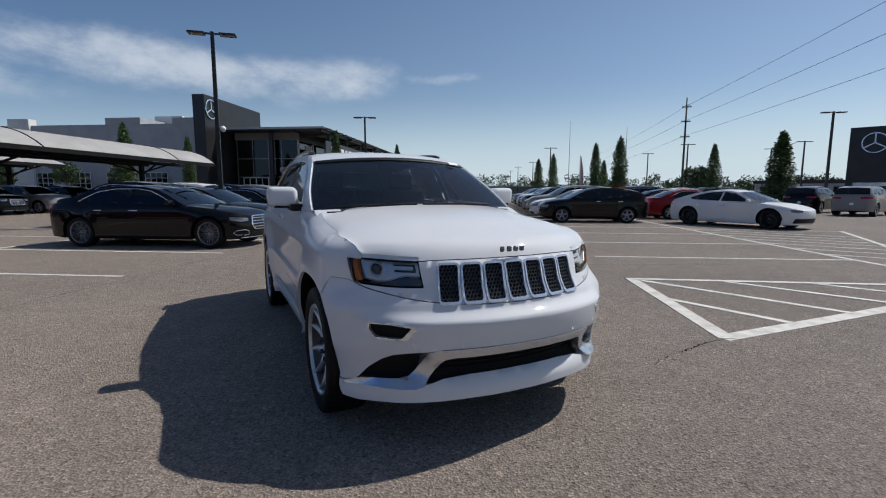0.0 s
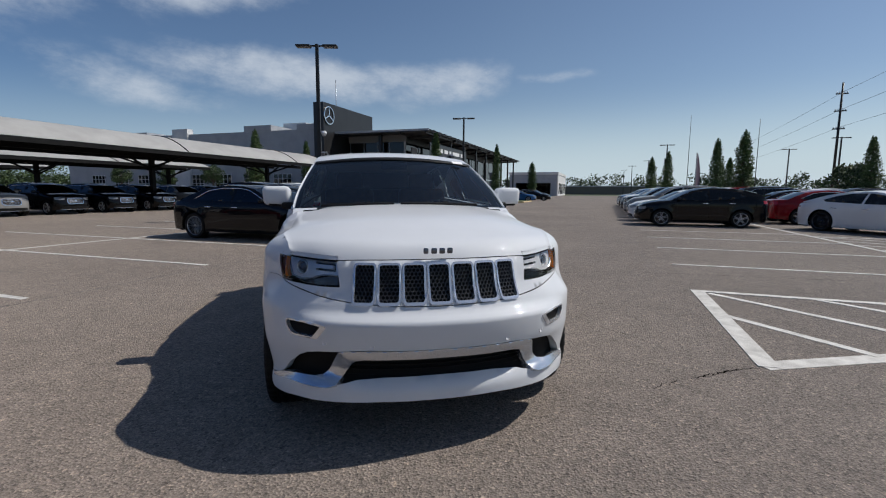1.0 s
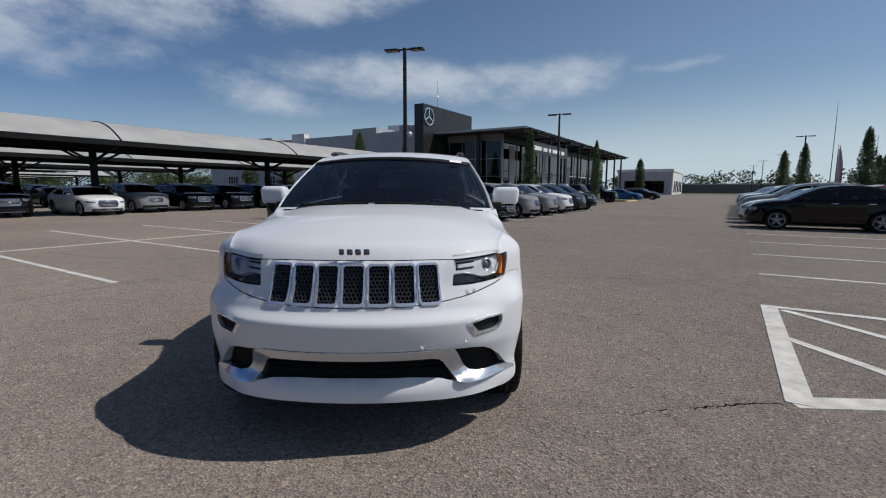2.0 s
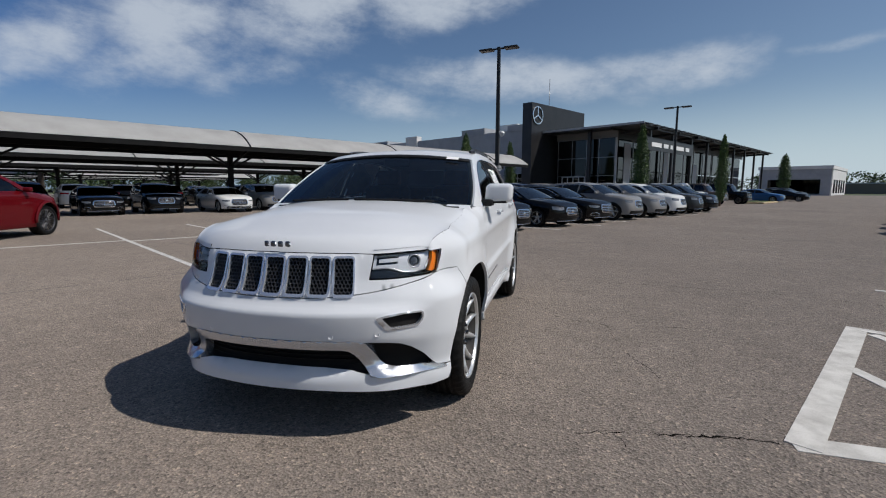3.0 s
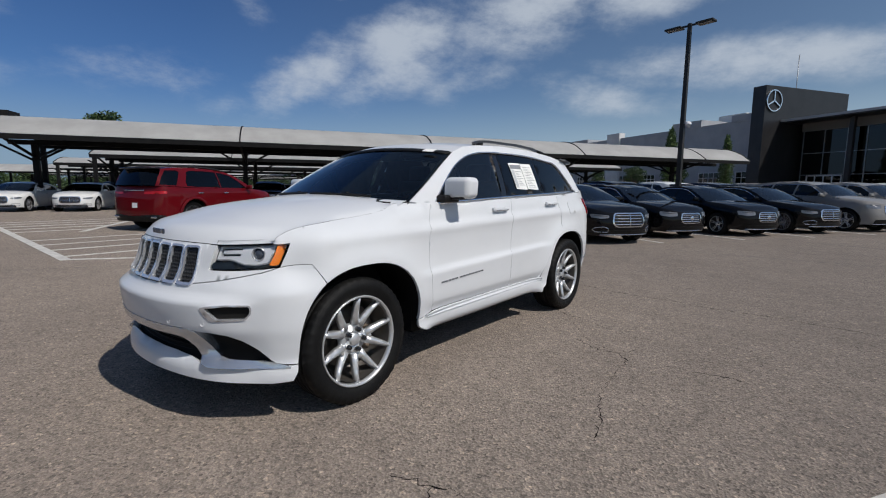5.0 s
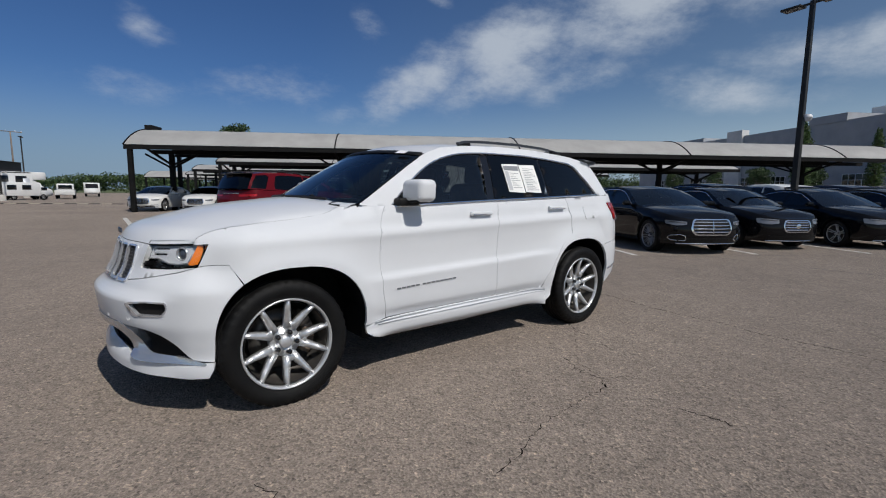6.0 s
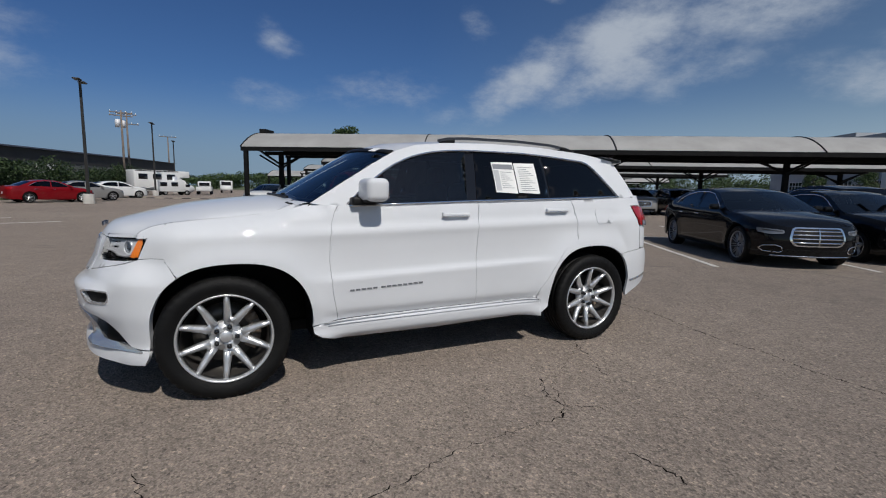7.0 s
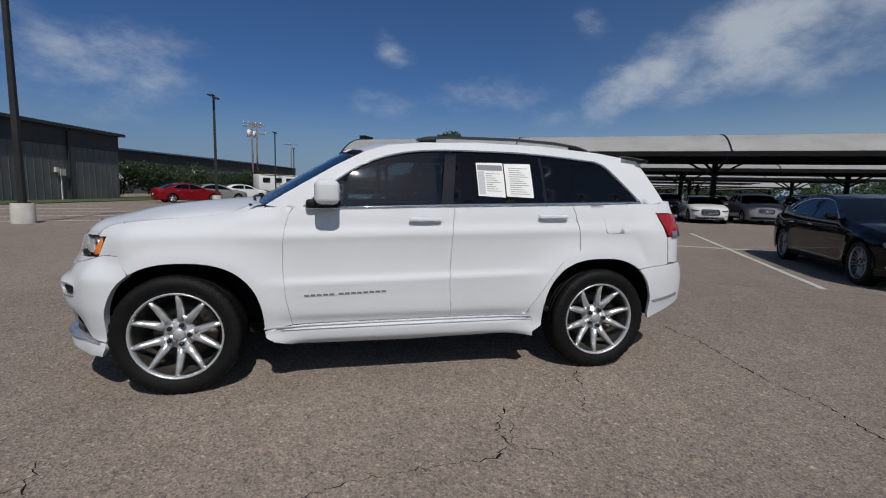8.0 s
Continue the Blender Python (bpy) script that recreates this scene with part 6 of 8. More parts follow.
ROW = "cars parked in the front row"
for k, (kind, col, x) in enumerate([("limousine", BLK, -6.66), ("saloon", BLK, -7.15), ("saloon", BLK, -7.0), ("limousine", BLK, -7.2), ("wagon", SIL, -6.9), ("wagon", SIL, -6.9), ("wagon", WHT, -6.9), ("wagon", DGR, -6.9), ("wagon", BLK, -6.9)]):
    park(kind, col, x, 11.06 + 2.743 * k + (0.2 if k == 0 else 0), (0, 1, -1, 0, 1, 0, 0, 1, -1)[k], "parked nose out in a marked stall", ROW)
for k, (kind, col) in enumerate([("wagon", BLK), ("wagon", WHT), ("wagon", NAVY), ("wagon", SIL), ("saloon", BLU), ("wagon", DGR), ("saloon", WHT), ("wagon", BLK)]):
    park(kind, col, -12.4, 16.54 + 2.743 * k, 180, "parked behind the front row", "cars parked in the second row")
park("tall", DRED, -12.95, 1.10, 144, "parked across hatched lines", "").scale = (1.10, 1.10, 1.09)
UNDER = "cars parked under the shade canopy"
seq = [("limousine", WHT), ("limousine", WHT), ("wagon", DGR), ("wagon", BLK), ("limousine", BLK), ("limousine", WHT), ("wagon", BLK), ("wagon", SIL), ("wagon", BLK), ("wagon", BLK), ("wagon", BLK), ("wagon", SIL), ("wagon", BLK), ("saloon", BLK), ("wagon", WHT)]
seq += [("wagon", BLK)]
ys = [-9.3, -6.4, -2.9, 2.75, 5.64, 11.8, 8.4, 14.6, 17.4, 20.2, 23.0, 25.8, 28.6, 31.4, 34.2, -0.1]
for (kind, col), y in zip(seq, ys):
    park(kind, col, -25.5 if y < -5 or y == 11.8 else -26.4, y, 0, "in the shade under the canopy", UNDER)
for k, (kind, col) in enumerate([("wagon", DGR), ("wagon", BLK), ("wagon", BLK), ("saloon", WHT), ("wagon", BLK), ("wagon", WHT), ("wagon", BLK), ("wagon", BLK), ("saloon", DGR), ("wagon", BLK), ("wagon", BLK), ("wagon", WHT), ("wagon", BLK), ("wagon", DGR), ("wagon", BLK)]):
    park(kind, col, -38.5, -8.4 + 2.85 * k, 180, "under a far shade canopy", "cars under the far canopy")
for k, (kind, col) in enumerate([("wagon", BLK), ("saloon", WHT), ("wagon", DGR), ("wagon", WHT), ("saloon", BLK), ("wagon", WHT), ("wagon", BLK), ("saloon", SIL)]):
    park(kind, col, -51.5, -10 + 4.6 * k, 180, "under a far shade canopy", "cars under the far canopy")
RIGHT = "cars parked on the far side of the aisle"
park("crossover", BLK, 5.85, 21.6, 181, "parked at the end of a row", RIGHT).scale = (0.97, 0.97, 0.92)
mix = [("saloon", WHT), ("wagon", SIL), ("saloon", SIL), ("wagon", BLK), ("saloon", DGR), ("wagon", WHT), ("saloon", BLK), ("wagon", BLU), ("saloon", WHT), ("wagon", SIL)]
for k, (kind, col) in enumerate(mix):
    park(kind, col, 5.75, 24.4 + 2.743 * k, 180, "parked in a long row", RIGHT)
park("fastback", WHT, 11.15, 19.65, -53, "parked over hatched lines", "")
park("saloon", RED, 11.5, 24.6, 0, "parked behind a white fastback", RIGHT)
for k, (kind, col) in enumerate([("saloon", BLK), ("wagon", DGR), ("wagon", RED), ("saloon", SIL), ("wagon", WHT), ("saloon", BLK), ("wagon", SIL), ("saloon", WHT)]):
    park(kind, col, 11.4, 27.3 + 2.743 * k, 0, "parked in a long row", RIGHT)
for k, (kind, col) in enumerate([("wagon", BLK), ("saloon", SIL), ("wagon", WHT), ("saloon", SIL), ("wagon", BLU), ("saloon", WHT)]):
    park(kind, col, 21.0 + 0.3 * k, 43 + 2.9 * k, 180, "parked across the lot", RIGHT)
for k, (kind, col) in enumerate([("saloon", WHT), ("wagon", DGR), ("saloon", SIL), ("wagon", WHT), ("saloon", BLK), ("wagon", SIL), ("saloon", WHT), ("wagon", WHT)]):
    park(kind, col, 17.4, 35 + 2.743 * k, 180, "parked in a long row", RIGHT)
park("wagon", BLK, 22.1, 32.6, 40, "parked with its tail to the aisle", RIGHT)
park("wagon", SIL, 22.8, 29.4, 40, "parked with its tail to the aisle", RIGHT)
for kind, col, x, y in (("boxy", WHT, -10.5, 43.5), ("boxy", BRZ, -10.2, 48), ("boxy", BLK, -9.5, 53), ("saloon", BLU, -8.5, 62), ("saloon", BLK, -7.5, 70), ("wagon", DGR, -8.5, 76)):
    park(kind, col, x, y, 0, "parked beside the planted island", "cars by the island")
BACK = "cars by the grey sheds"
park("saloon", RED, -23.2, -23.4, 158, "parked by a light pole", BACK)
park("saloon", SIL, -27.6, -25.0, 150, "parked by a light pole", BACK)
park("crossover", WHT, -35.0, -28.8, 150, "parked before the hedge", BACK)


def van(x, y, heading, kind, label):
    """White box-bodied vehicles: a motorhome, a van, a pickup."""
    L, H, cab = {"motorhome": (7.2, 3.0, 1.9), "van": (5.4, 2.2, 1.3), "pickup": (5.4, 1.85, 2.6)}[kind]
    t = thing(kind, label, kind, "", pose(x, y, 0, 0, 0, heading))
    W = 1.05
    if kind == "pickup":
        part("body", cube(bmesh.new(), -L / 2, L / 2, -0.97, 0.97, 0.45, 1.08, bev=0.08), PAINT, t, colour=WHT)
        part("cab", cube(bmesh.new(), -0.9, 1.1, -0.86, 0.86, 1.06, H, bev=0.18, seg=3), PAINT, t, colour=WHT)
        for sg in (1, -1):
            part("side_window", cube(bmesh.new(), -0.7, 0.85, sg * 0.865 - 0.006, sg * 0.865 + 0.006, 1.2, 1.68), GLASS_D, t)
        part("rear_glass", cube(bmesh.new(), -0.915, -0.895, -0.66, 0.66, 1.2, 1.66), GLASS_D, t)
        part("tailgate", cube(bmesh.new(), -L / 2 - 0.02, -L / 2 + 0.01, -0.8, 0.8, 0.6, 1.04, bev=0.01), PAINT, t, colour=WHT)
    else:
        x1 = L / 2 - cab
        part("body", cube(bmesh.new(), -L / 2, x1, -W, W, 0.5, H, bev=0.07), PAINT, t, colour=WHT)
        bm = bmesh.new()
        prof = [(x1 - 0.05, 0.45), (L / 2 - 0.05, 0.45), (L / 2, 0.75), (L / 2 - 0.12, 1.12), (L / 2 - 0.75, 1.3), (x1 + 0.1, H * 0.72 if kind == "motorhome" else H), (x1 - 0.05, H * 0.78 if kind == "motorhome" else H)]
        a = [bm.verts.new((p, -0.93, z)) for p, z in prof]
        b = [bm.verts.new((p, 0.93, z)) for p, z in prof]
        bm.faces.new(a)
        bm.faces.new(b[::-1])
        for k in range(len(prof)):
            j = (k + 1) % len(prof)
            bm.faces.new((a[k], b[k], b[j], a[j]))
        bmesh.ops.recalc_face_normals(bm, faces=bm.faces)
        bmesh.ops.bevel(bm, geom=bm.edges[:], offset=0.06, segments=2, affect="EDGES")
        part("cab", bm, PAINT, t, colour=WHT)
        if kind == "motorhome":
            part("cab_over", cube(bmesh.new(), x1 - 0.1, L / 2 - 0.65, -W, W, H * 0.72, H, bev=0.12), PAINT, t, colour=WHT)
        for sg in (1, -1):
            part("cab_window", cube(bmesh.new(), x1 + 0.15, x1 + 0.85, sg * 0.93 - 0.01, sg * 0.93 + 0.01, 1.2, 1.6), GLASS_D, t)
            for k in range(3 if kind == "motorhome" else 2):
                part("side_window", cube(bmesh.new(), -L / 2 + 0.5 + 1.6 * k, -L / 2 + 1.5 + 1.6 * k, sg * W - 0.01, sg * W + 0.01, H * (0.63 if kind == "motorhome" else 0.58), H * 0.85), GLASS_D, t)
            if kind == "motorhome":
                part("stripe", cube(bmesh.new(), -L / 2 + 0.1, x1 - 0.1, sg * W - 0.006, sg * W + 0.006, 0.62, 0.95), LAMPD, t, "dark grey skirt stripe")
                part("side_door", cube(bmesh.new(), x1 - 0.95, x1 - 0.35, sg * W - 0.012, sg * W + 0.014, 0.55, 2.3), LAMPG, t, "grey entry door")
                part("awning", cube(bmesh.new(), -L / 2 + 0.2, x1 - 0.2, sg * W + 0.0, sg * W + 0.12, H - 0.16, H - 0.04), BLACK, t, "rolled dark awning")
        part("windshield", bar(bmesh.new(), (L / 2 - 0.72, 0, 1.33), (x1 + 0.22, 0, H * 0.70 if kind == "motorhome" else H - 0.18), 1.6, 0.03), GLASS_D, t, smooth=False)
    for px in (-L / 2 + 1.2, L / 2 - 0.95):
        for sg in (1, -1):
            wheel(t, px, sg * 0.83, 0.36, 0.24, 0.21, "seven", ALLOY, sg > 0)
    return t


van(-50.0, -35.8, 152, "motorhome", "white motorhome with dark windows by the shed")
van(-50.2, -34.6, 150, "van", "white panel van with dark windows").scale = (0.8, 0.85, 0.85)
van(-59, -36, 210, "pickup", "white pickup truck driving lane edge")
van(-77, -43.5, 30, "van", "white panel van far down the lane")


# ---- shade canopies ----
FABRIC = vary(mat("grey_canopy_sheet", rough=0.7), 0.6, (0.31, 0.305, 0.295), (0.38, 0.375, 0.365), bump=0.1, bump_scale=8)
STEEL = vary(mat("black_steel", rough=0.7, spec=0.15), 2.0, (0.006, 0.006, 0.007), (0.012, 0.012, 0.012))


def canopy(x_front, width, y0, y1, z, rise, posts, label, beam=0.28, bays=None):
    t = thing("shade_canopy", label, "canopy", "shade canopies over parked cars", pose(x_front, 0, 0))
    if bays is None:
        n = max(1, round((y1 - y0) / 8.6))
        bays = [y0 + (y1 - y0) * k / n for k in range(n + 1)]
    n = len(bays) - 1
    prof = [(-width * u, z + rise * (1 - abs(2 * u - 1) ** 2.2)) for u in np.linspace(0, 1, 15)]
    for k in range(n):
        a, b = bays[k] + 0.015, bays[k + 1] - 0.015
        bm = bmesh.new()
        g = [[bm.verts.new((x, y, h + d)) for x, h in prof] for y in (a, b) for d in (0, -0.03)]
        for p, q in ((g[0], g[2]), (g[3], g[1])):
            for i in range(14):
                bm.faces.new((p[i], p[i + 1], q[i + 1], q[i]))
        bmesh.ops.recalc_face_normals(bm, faces=bm.faces)
        part("roof_panel", bm, FABRIC, t, "grey arched canopy sheet")
        # added black sheet below the bay, standing in for shade on its underside
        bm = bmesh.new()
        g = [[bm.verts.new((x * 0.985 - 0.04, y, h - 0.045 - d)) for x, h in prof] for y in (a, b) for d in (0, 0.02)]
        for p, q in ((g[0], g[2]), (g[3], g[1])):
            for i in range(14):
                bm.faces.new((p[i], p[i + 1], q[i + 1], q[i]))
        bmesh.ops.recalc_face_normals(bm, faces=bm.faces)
        part("roof_deck", bm, STEEL, t, "black sheet added for the shade under the canopy")
    for k in range(n + 1):
        y = bays[k]
        bm = bmesh.new()
        for (xa, za), (xb, zb) in zip(prof, prof[1:]):
            bar(bm, (xa, y, za - 0.02), (xb, y, zb - 0.02), 0.06, 0.12)
        part("rib", bm, STEEL, t, smooth=False)
    for x in (-0.03, -width + 0.03):
        part("edge_beam", cube(bmesh.new(), x - 0.05, x + 0.05, y0, y1, z - 0.02 - beam, z - 0.02), STEEL, t, "dark edge beam", smooth=False)
    part("middle_beam", cube(bmesh.new(), -width / 2 - 0.1, -width / 2 + 0.1, y0, y1, z - 0.05 - beam, z - 0.05), STEEL, t, smooth=False)
    for y in posts:
        bm = cube(bmesh.new(), -width / 2 - 0.13, -width / 2 + 0.13, y - 0.13, y + 0.13, 0, z - 0.3)
        part("post", bm, STEEL, t, "dark steel post", smooth=False)
        bm = bmesh.new()
        for sg in (-1, 1):
            bar(bm, (-width / 2, y, z - 1.15), (-width / 2, y + sg * 1.5, z - 0.3), 0.10, 0.10, (1, 0, 0))
            bar(bm, (-width / 2, y, z - 0.95), (-width / 2 + sg * width * 0.46, y, z - 0.22), 0.10, 0.10, (0, 1, 0))
        part("brace", bm, STEEL, t, smooth=False)
    for x in (-0.12, -width + 0.12):
        part("post", cube(bmesh.new(), x - 0.11, x + 0.11, y0 + 0.15, y0 + 0.37, 0, z - 0.1), STEEL, t, "dark steel post", smooth=False)
    return t


PY = (-8.6, 1.5, 12.3, 23.1, 34.0)
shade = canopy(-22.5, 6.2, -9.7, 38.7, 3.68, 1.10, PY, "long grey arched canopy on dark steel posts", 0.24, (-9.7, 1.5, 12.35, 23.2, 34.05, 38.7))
part("end_box", cube(bmesh.new(), -3.6, -2.4, -9.72, -9.3, 4.50, 5.02), STEEL, shade, "dark box on the canopy's end", smooth=False)
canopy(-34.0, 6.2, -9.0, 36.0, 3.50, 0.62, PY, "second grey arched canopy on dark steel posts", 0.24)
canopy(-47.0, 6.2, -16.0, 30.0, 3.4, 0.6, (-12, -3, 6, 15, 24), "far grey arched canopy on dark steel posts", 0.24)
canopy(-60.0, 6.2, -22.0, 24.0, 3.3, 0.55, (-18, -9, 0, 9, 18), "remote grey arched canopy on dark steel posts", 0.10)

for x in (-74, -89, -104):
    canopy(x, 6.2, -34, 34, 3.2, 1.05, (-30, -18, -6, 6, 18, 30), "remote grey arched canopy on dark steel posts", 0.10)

# ---- dealership building ----
PANEL = vary(mat("charcoal_metal_panel", rough=0.4, metal=0.2), 0.8, (0.018, 0.018, 0.020), (0.028, 0.028, 0.030))
GREYP = vary(mat("grey_wall_panel", rough=0.6), 0.7, (0.32, 0.335, 0.36), (0.38, 0.395, 0.42))
WHITEP = vary(mat("white_render", rough=0.7), 0.7, (0.60, 0.60, 0.60), (0.70, 0.70, 0.69))
MULL = mat("silver_mullion", (0.30, 0.31, 0.32), 0.35, 0.6)
SHOPGLASS = glass("shop_front_glass", (0.07, 0.078, 0.085))
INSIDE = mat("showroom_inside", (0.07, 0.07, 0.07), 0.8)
shop = thing("dealership_building", "charcoal and glass car dealership with an entrance slab and colonnade", "building")
part("entrance_slab", cube(bmesh.new(), -33.05, -31.6, 51.9, 65.0, 0, 12.4, bev=0.03), PANEL, shop, "tall charcoal entrance slab", smooth=False)
# round badge on the slab
bm = bmesh.new()
for k in range(36):
    a, b = (2 * math.pi * q / 36 for q in (k, k + 1))
    bar(bm, (-31.52, 53.1 + 1.08 * math.cos(a), 10.85 + 1.08 * math.sin(a)), (-31.52, 53.1 + 1.08 * math.cos(b), 10.85 + 1.08 * math.sin(b)), 0.10, 0.12, (1, 0, 0))
for k in range(3):
    a = radians(90 + 120 * k)
    bar(bm, (-31.52, 53.1, 10.85), (-31.52, 53.1 + 1.03 * math.cos(a), 10.85 + 1.03 * math.sin(a)), 0.13, 0.08, (1, 0, 0))
part("round_badge", bm, CHROME, shop, "round bright metal badge", smooth=False)
# service wing behind the canopy
part("wall", cube(bmesh.new(), -85, -32.6, 55.2, 80, 4.6, 9.6), GREYP, shop, "grey panelled upper wall", smooth=False)
# the lower wall is white; the grey colour stands in for its shade
part("wall", cube(bmesh.new(), -85, -32.6, 55.3, 80, 0, 4.6), GREYP, shop, "white lower wall, coloured grey for its shade", smooth=False)
for x0, x1, z in ((-47, -42.3, 10.4), (-38, -32.6, 10.3), (-85, -66, 10.2)):
    part("parapet", cube(bmesh.new(), x0, x1, 55.1, 60, 9.5, z), GREYP, shop, smooth=False)
part("white_fin", cube(bmesh.new(), -60.5, -57.5, 54.9, 56, 0, 10.4), WHITEP, shop, "white wall fin", smooth=False)
part("roof_unit", cube(bmesh.new(), -44, -40, 60, 63, 10.2, 11.3), WHITEP, shop, "pale roof unit", smooth=False)
part("mast", rod(bmesh.new(), (-41, 70, 9), (-41, 70, 19.6), 0.05, 6), MULL, shop)
for k in range(9):
    x = -35.4 - 5.3 * k
    w = part("window", cube(bmesh.new(), x - 1.5, x + 1.5, 55.22, 55.30, 1.6, 3.6), SHOPGLASS, shop, "gridded window", smooth=False)
    bm = bmesh.new()
    for q in range(5):
        cube(bm, x - 1.52 + 0.75 * q, x - 1.47 + 0.75 * q, 55.16, 55.24, 1.6, 3.6)
    for q in range(4):
        cube(bm, x - 1.5, x + 1.5, 55.16, 55.24, 1.58 + 0.66 * q, 1.64 + 0.66 * q)
    part("window_grid", bm, PLATE, w, smooth=False)["kind"] = "stuff"
# showroom: front facing the lot, colonnade along the aisle
part("showroom_wall", cube(bmesh.new(), -31.2, -22.8, 57.6, 114, 0.0, 0.3), PANEL, shop, smooth=False)
part("showroom_roof", cube(bmesh.new(), -31.6, -18.4, 54.5, 117, 8.62, 8.90), PANEL, shop, "dark flat roof with a deep edge", smooth=False)
part("roof_edge", cube(bmesh.new(), -31.6, -18.35, 54.42, 54.5, 8.70, 8.94), GREYP, shop, "pale metal roof edge", smooth=False)
part("fascia", cube(bmesh.new(), -31.2, -22.7, 57.3, 57.6, 7.75, 8.72), mat("taupe_fascia", (0.16, 0.155, 0.15), 0.6), shop, smooth=False)
part("fascia", cube(bmesh.new(), -23.0, -22.7, 57.6, 114, 7.6, 8.72), PANEL, shop, smooth=False)
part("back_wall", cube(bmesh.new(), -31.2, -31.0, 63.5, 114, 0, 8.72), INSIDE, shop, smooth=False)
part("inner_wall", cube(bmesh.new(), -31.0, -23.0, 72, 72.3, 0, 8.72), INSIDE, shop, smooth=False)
part("showroom_floor", cube(bmesh.new(), -31.0, -22.9, 57.7, 114, 0.3, 0.34), CONC, shop, smooth=False)
XS = (-31.0, -28.9, -26.8, -25.1, -22.9)
for x0, x1 in zip(XS, XS[1:]):
    for z0, z1 in ((0.3, 3.1), (3.1, 5.4), (5.4, 7.75)):
        part("pane", cube(bmesh.new(), x0 + 0.05, x1 - 0.05, 57.42, 57.45, z0 + 0.04, z1 - 0.04), SHOPGLASS, shop, smooth=False)
    part("mullion", cube(bmesh.new(), x0 - 0.035, x0 + 0.035, 57.36, 57.5, 0.3, 7.75), MULL, shop, smooth=False)
for z in (3.1, 5.4):
    part("transom", cube(bmesh.new(), -31.0, -22.8, 57.37, 57.49, z - 0.035, z + 0.035), MULL, shop, smooth=False)
part("corner_post", cube(bmesh.new(), -26.2, -25.8, 56.4, 56.8, 0, 8.7), PANEL, shop, "dark steel column", smooth=False)
part("corner_post", cube(bmesh.new(), -22.95, -22.75, 57.3, 57.5, 0, 7.75), GREYP, shop, "pale corner frame", smooth=False)
d = part("entrance_door", cube(bmesh.new(), -30.2, -26.9, 57.28, 57.36, 0.3, 3.0), SHOPGLASS, shop, "glazed entrance doors with pale frames", smooth=False)
bm = bmesh.new()
for q in range(5):
    cube(bm, -30.25 + 0.825 * q, -30.15 + 0.825 * q, 57.22, 57.30, 0.3, 3.05)
for z in (0.35, 1.7, 3.0):
    cube(bm, -30.25, -26.85, 57.22, 57.30, z - 0.05, z + 0.05)
part("door_frame", bm, PLATE, d, smooth=False)
for k in range(12):
    y = 57.6 + 4.6 * k
    for z0, z1 in ((0.3, 3.8), (3.8, 7.6)):
        part("pane", cube(bmesh.new(), -22.9, -22.86, y + 0.05, y + 4.55, z0 + 0.05, z1 - 0.05), SHOPGLASS, shop, smooth=False)
    part("mullion", cube(bmesh.new(), -22.96, -22.80, y - 0.08, y + 0.08, 0.3, 7.6), MULL, shop, smooth=False)
# colonnade along the aisle
for k in range(9):
    y = 58.4 + 7.0 * k
    part("column", cube(bmesh.new(), -19.35, -19.05, y - 0.15, y + 0.15, 0, 8.40), PANEL, shop, "dark steel column", smooth=False)
    part("rafter", bar(bmesh.new(), (-23.0, y, 8.30), (-18.3, y, 8.50), 0.18, 0.3), PANEL, shop, smooth=False)
for k in range(30):
    y = 55.6 + 2.08 * k
    part("roof_fin", cube(bmesh.new(), -18.42, -17.95, y - 0.45, y + 0.45, 8.70, 8.78), PANEL, shop, "projecting roof fin", smooth=False)
for x in (-22.2, -18.8):
    part("purlin", cube(bmesh.new(), x - 0.06, x + 0.06, 54.6, 116.8, 8.38, 8.6), PANEL, shop, smooth=False)
SIGNW = mat("white_sign", (0.75, 0.75, 0.75), 0.5)
part("sign_board", cube(bmesh.new(), -18.98, -18.90, 56.4, 72.5, 6.0, 7.5), PANEL, shop, "dark name board with pale bars", smooth=False)
y = 58.2
for w in (2.9, 1.5, 0.8, 3.2, 1.4):
    part("sign_bar", cube(bmesh.new(), -18.89, -18.84, y, y + w, 6.45, 6.95), SIGNW, shop, "pale bar of writing", smooth=False)
    y += w + 0.7
for k, (ya, yb) in enumerate(((59.6, 61.4), (66.0, 67.6), (72.5, 74.2), (85, 87))):
    part("white_panel", cube(bmesh.new(), -22.84, -22.78, ya, yb, 0.9, 7.2 if k % 2 == 0 else 5.4), GREYP, shop, "white wall panel", smooth=False)

# far white and grey hall at the end of the aisle
hall = thing("warehouse", "long grey warehouse with a glazed front beyond the aisle", "building", m=pose(-27, 150, 0))
part("wall", cube(bmesh.new(), 0, 15, 0, 30, 0, 6.6), GREYP, hall, smooth=False)
part("roof_band", cube(bmesh.new(), -0.3, 15.3, -0.3, 30, 6.6, 7.4), WHITEP, hall, smooth=False)
part("side_wall", cube(bmesh.new(), 15.02, 15.2, 0.5, 29, 0, 6.4), WHITEP, hall, "white side wall", smooth=False)
part("window_band", cube(bmesh.new(), 2, 13, -0.08, -0.02, 0.4, 4.0), SHOPGLASS, hall, smooth=False)
for k in range(5):
    part("window", cube(bmesh.new(), 15.2, 15.26, 3 + 5 * k, 6 + 5 * k, 0.6, 4), SHOPGLASS, hall, smooth=False)
far_hall = thing("warehouse", "low brown warehouse far down the road", "building", m=pose(0, 230, 0))
part("wall", cube(bmesh.new(), -30, 34, 0, 30, 0, 3.6), mat("brown_wall", (0.16, 0.14, 0.12), 0.8), far_hall, smooth=False)
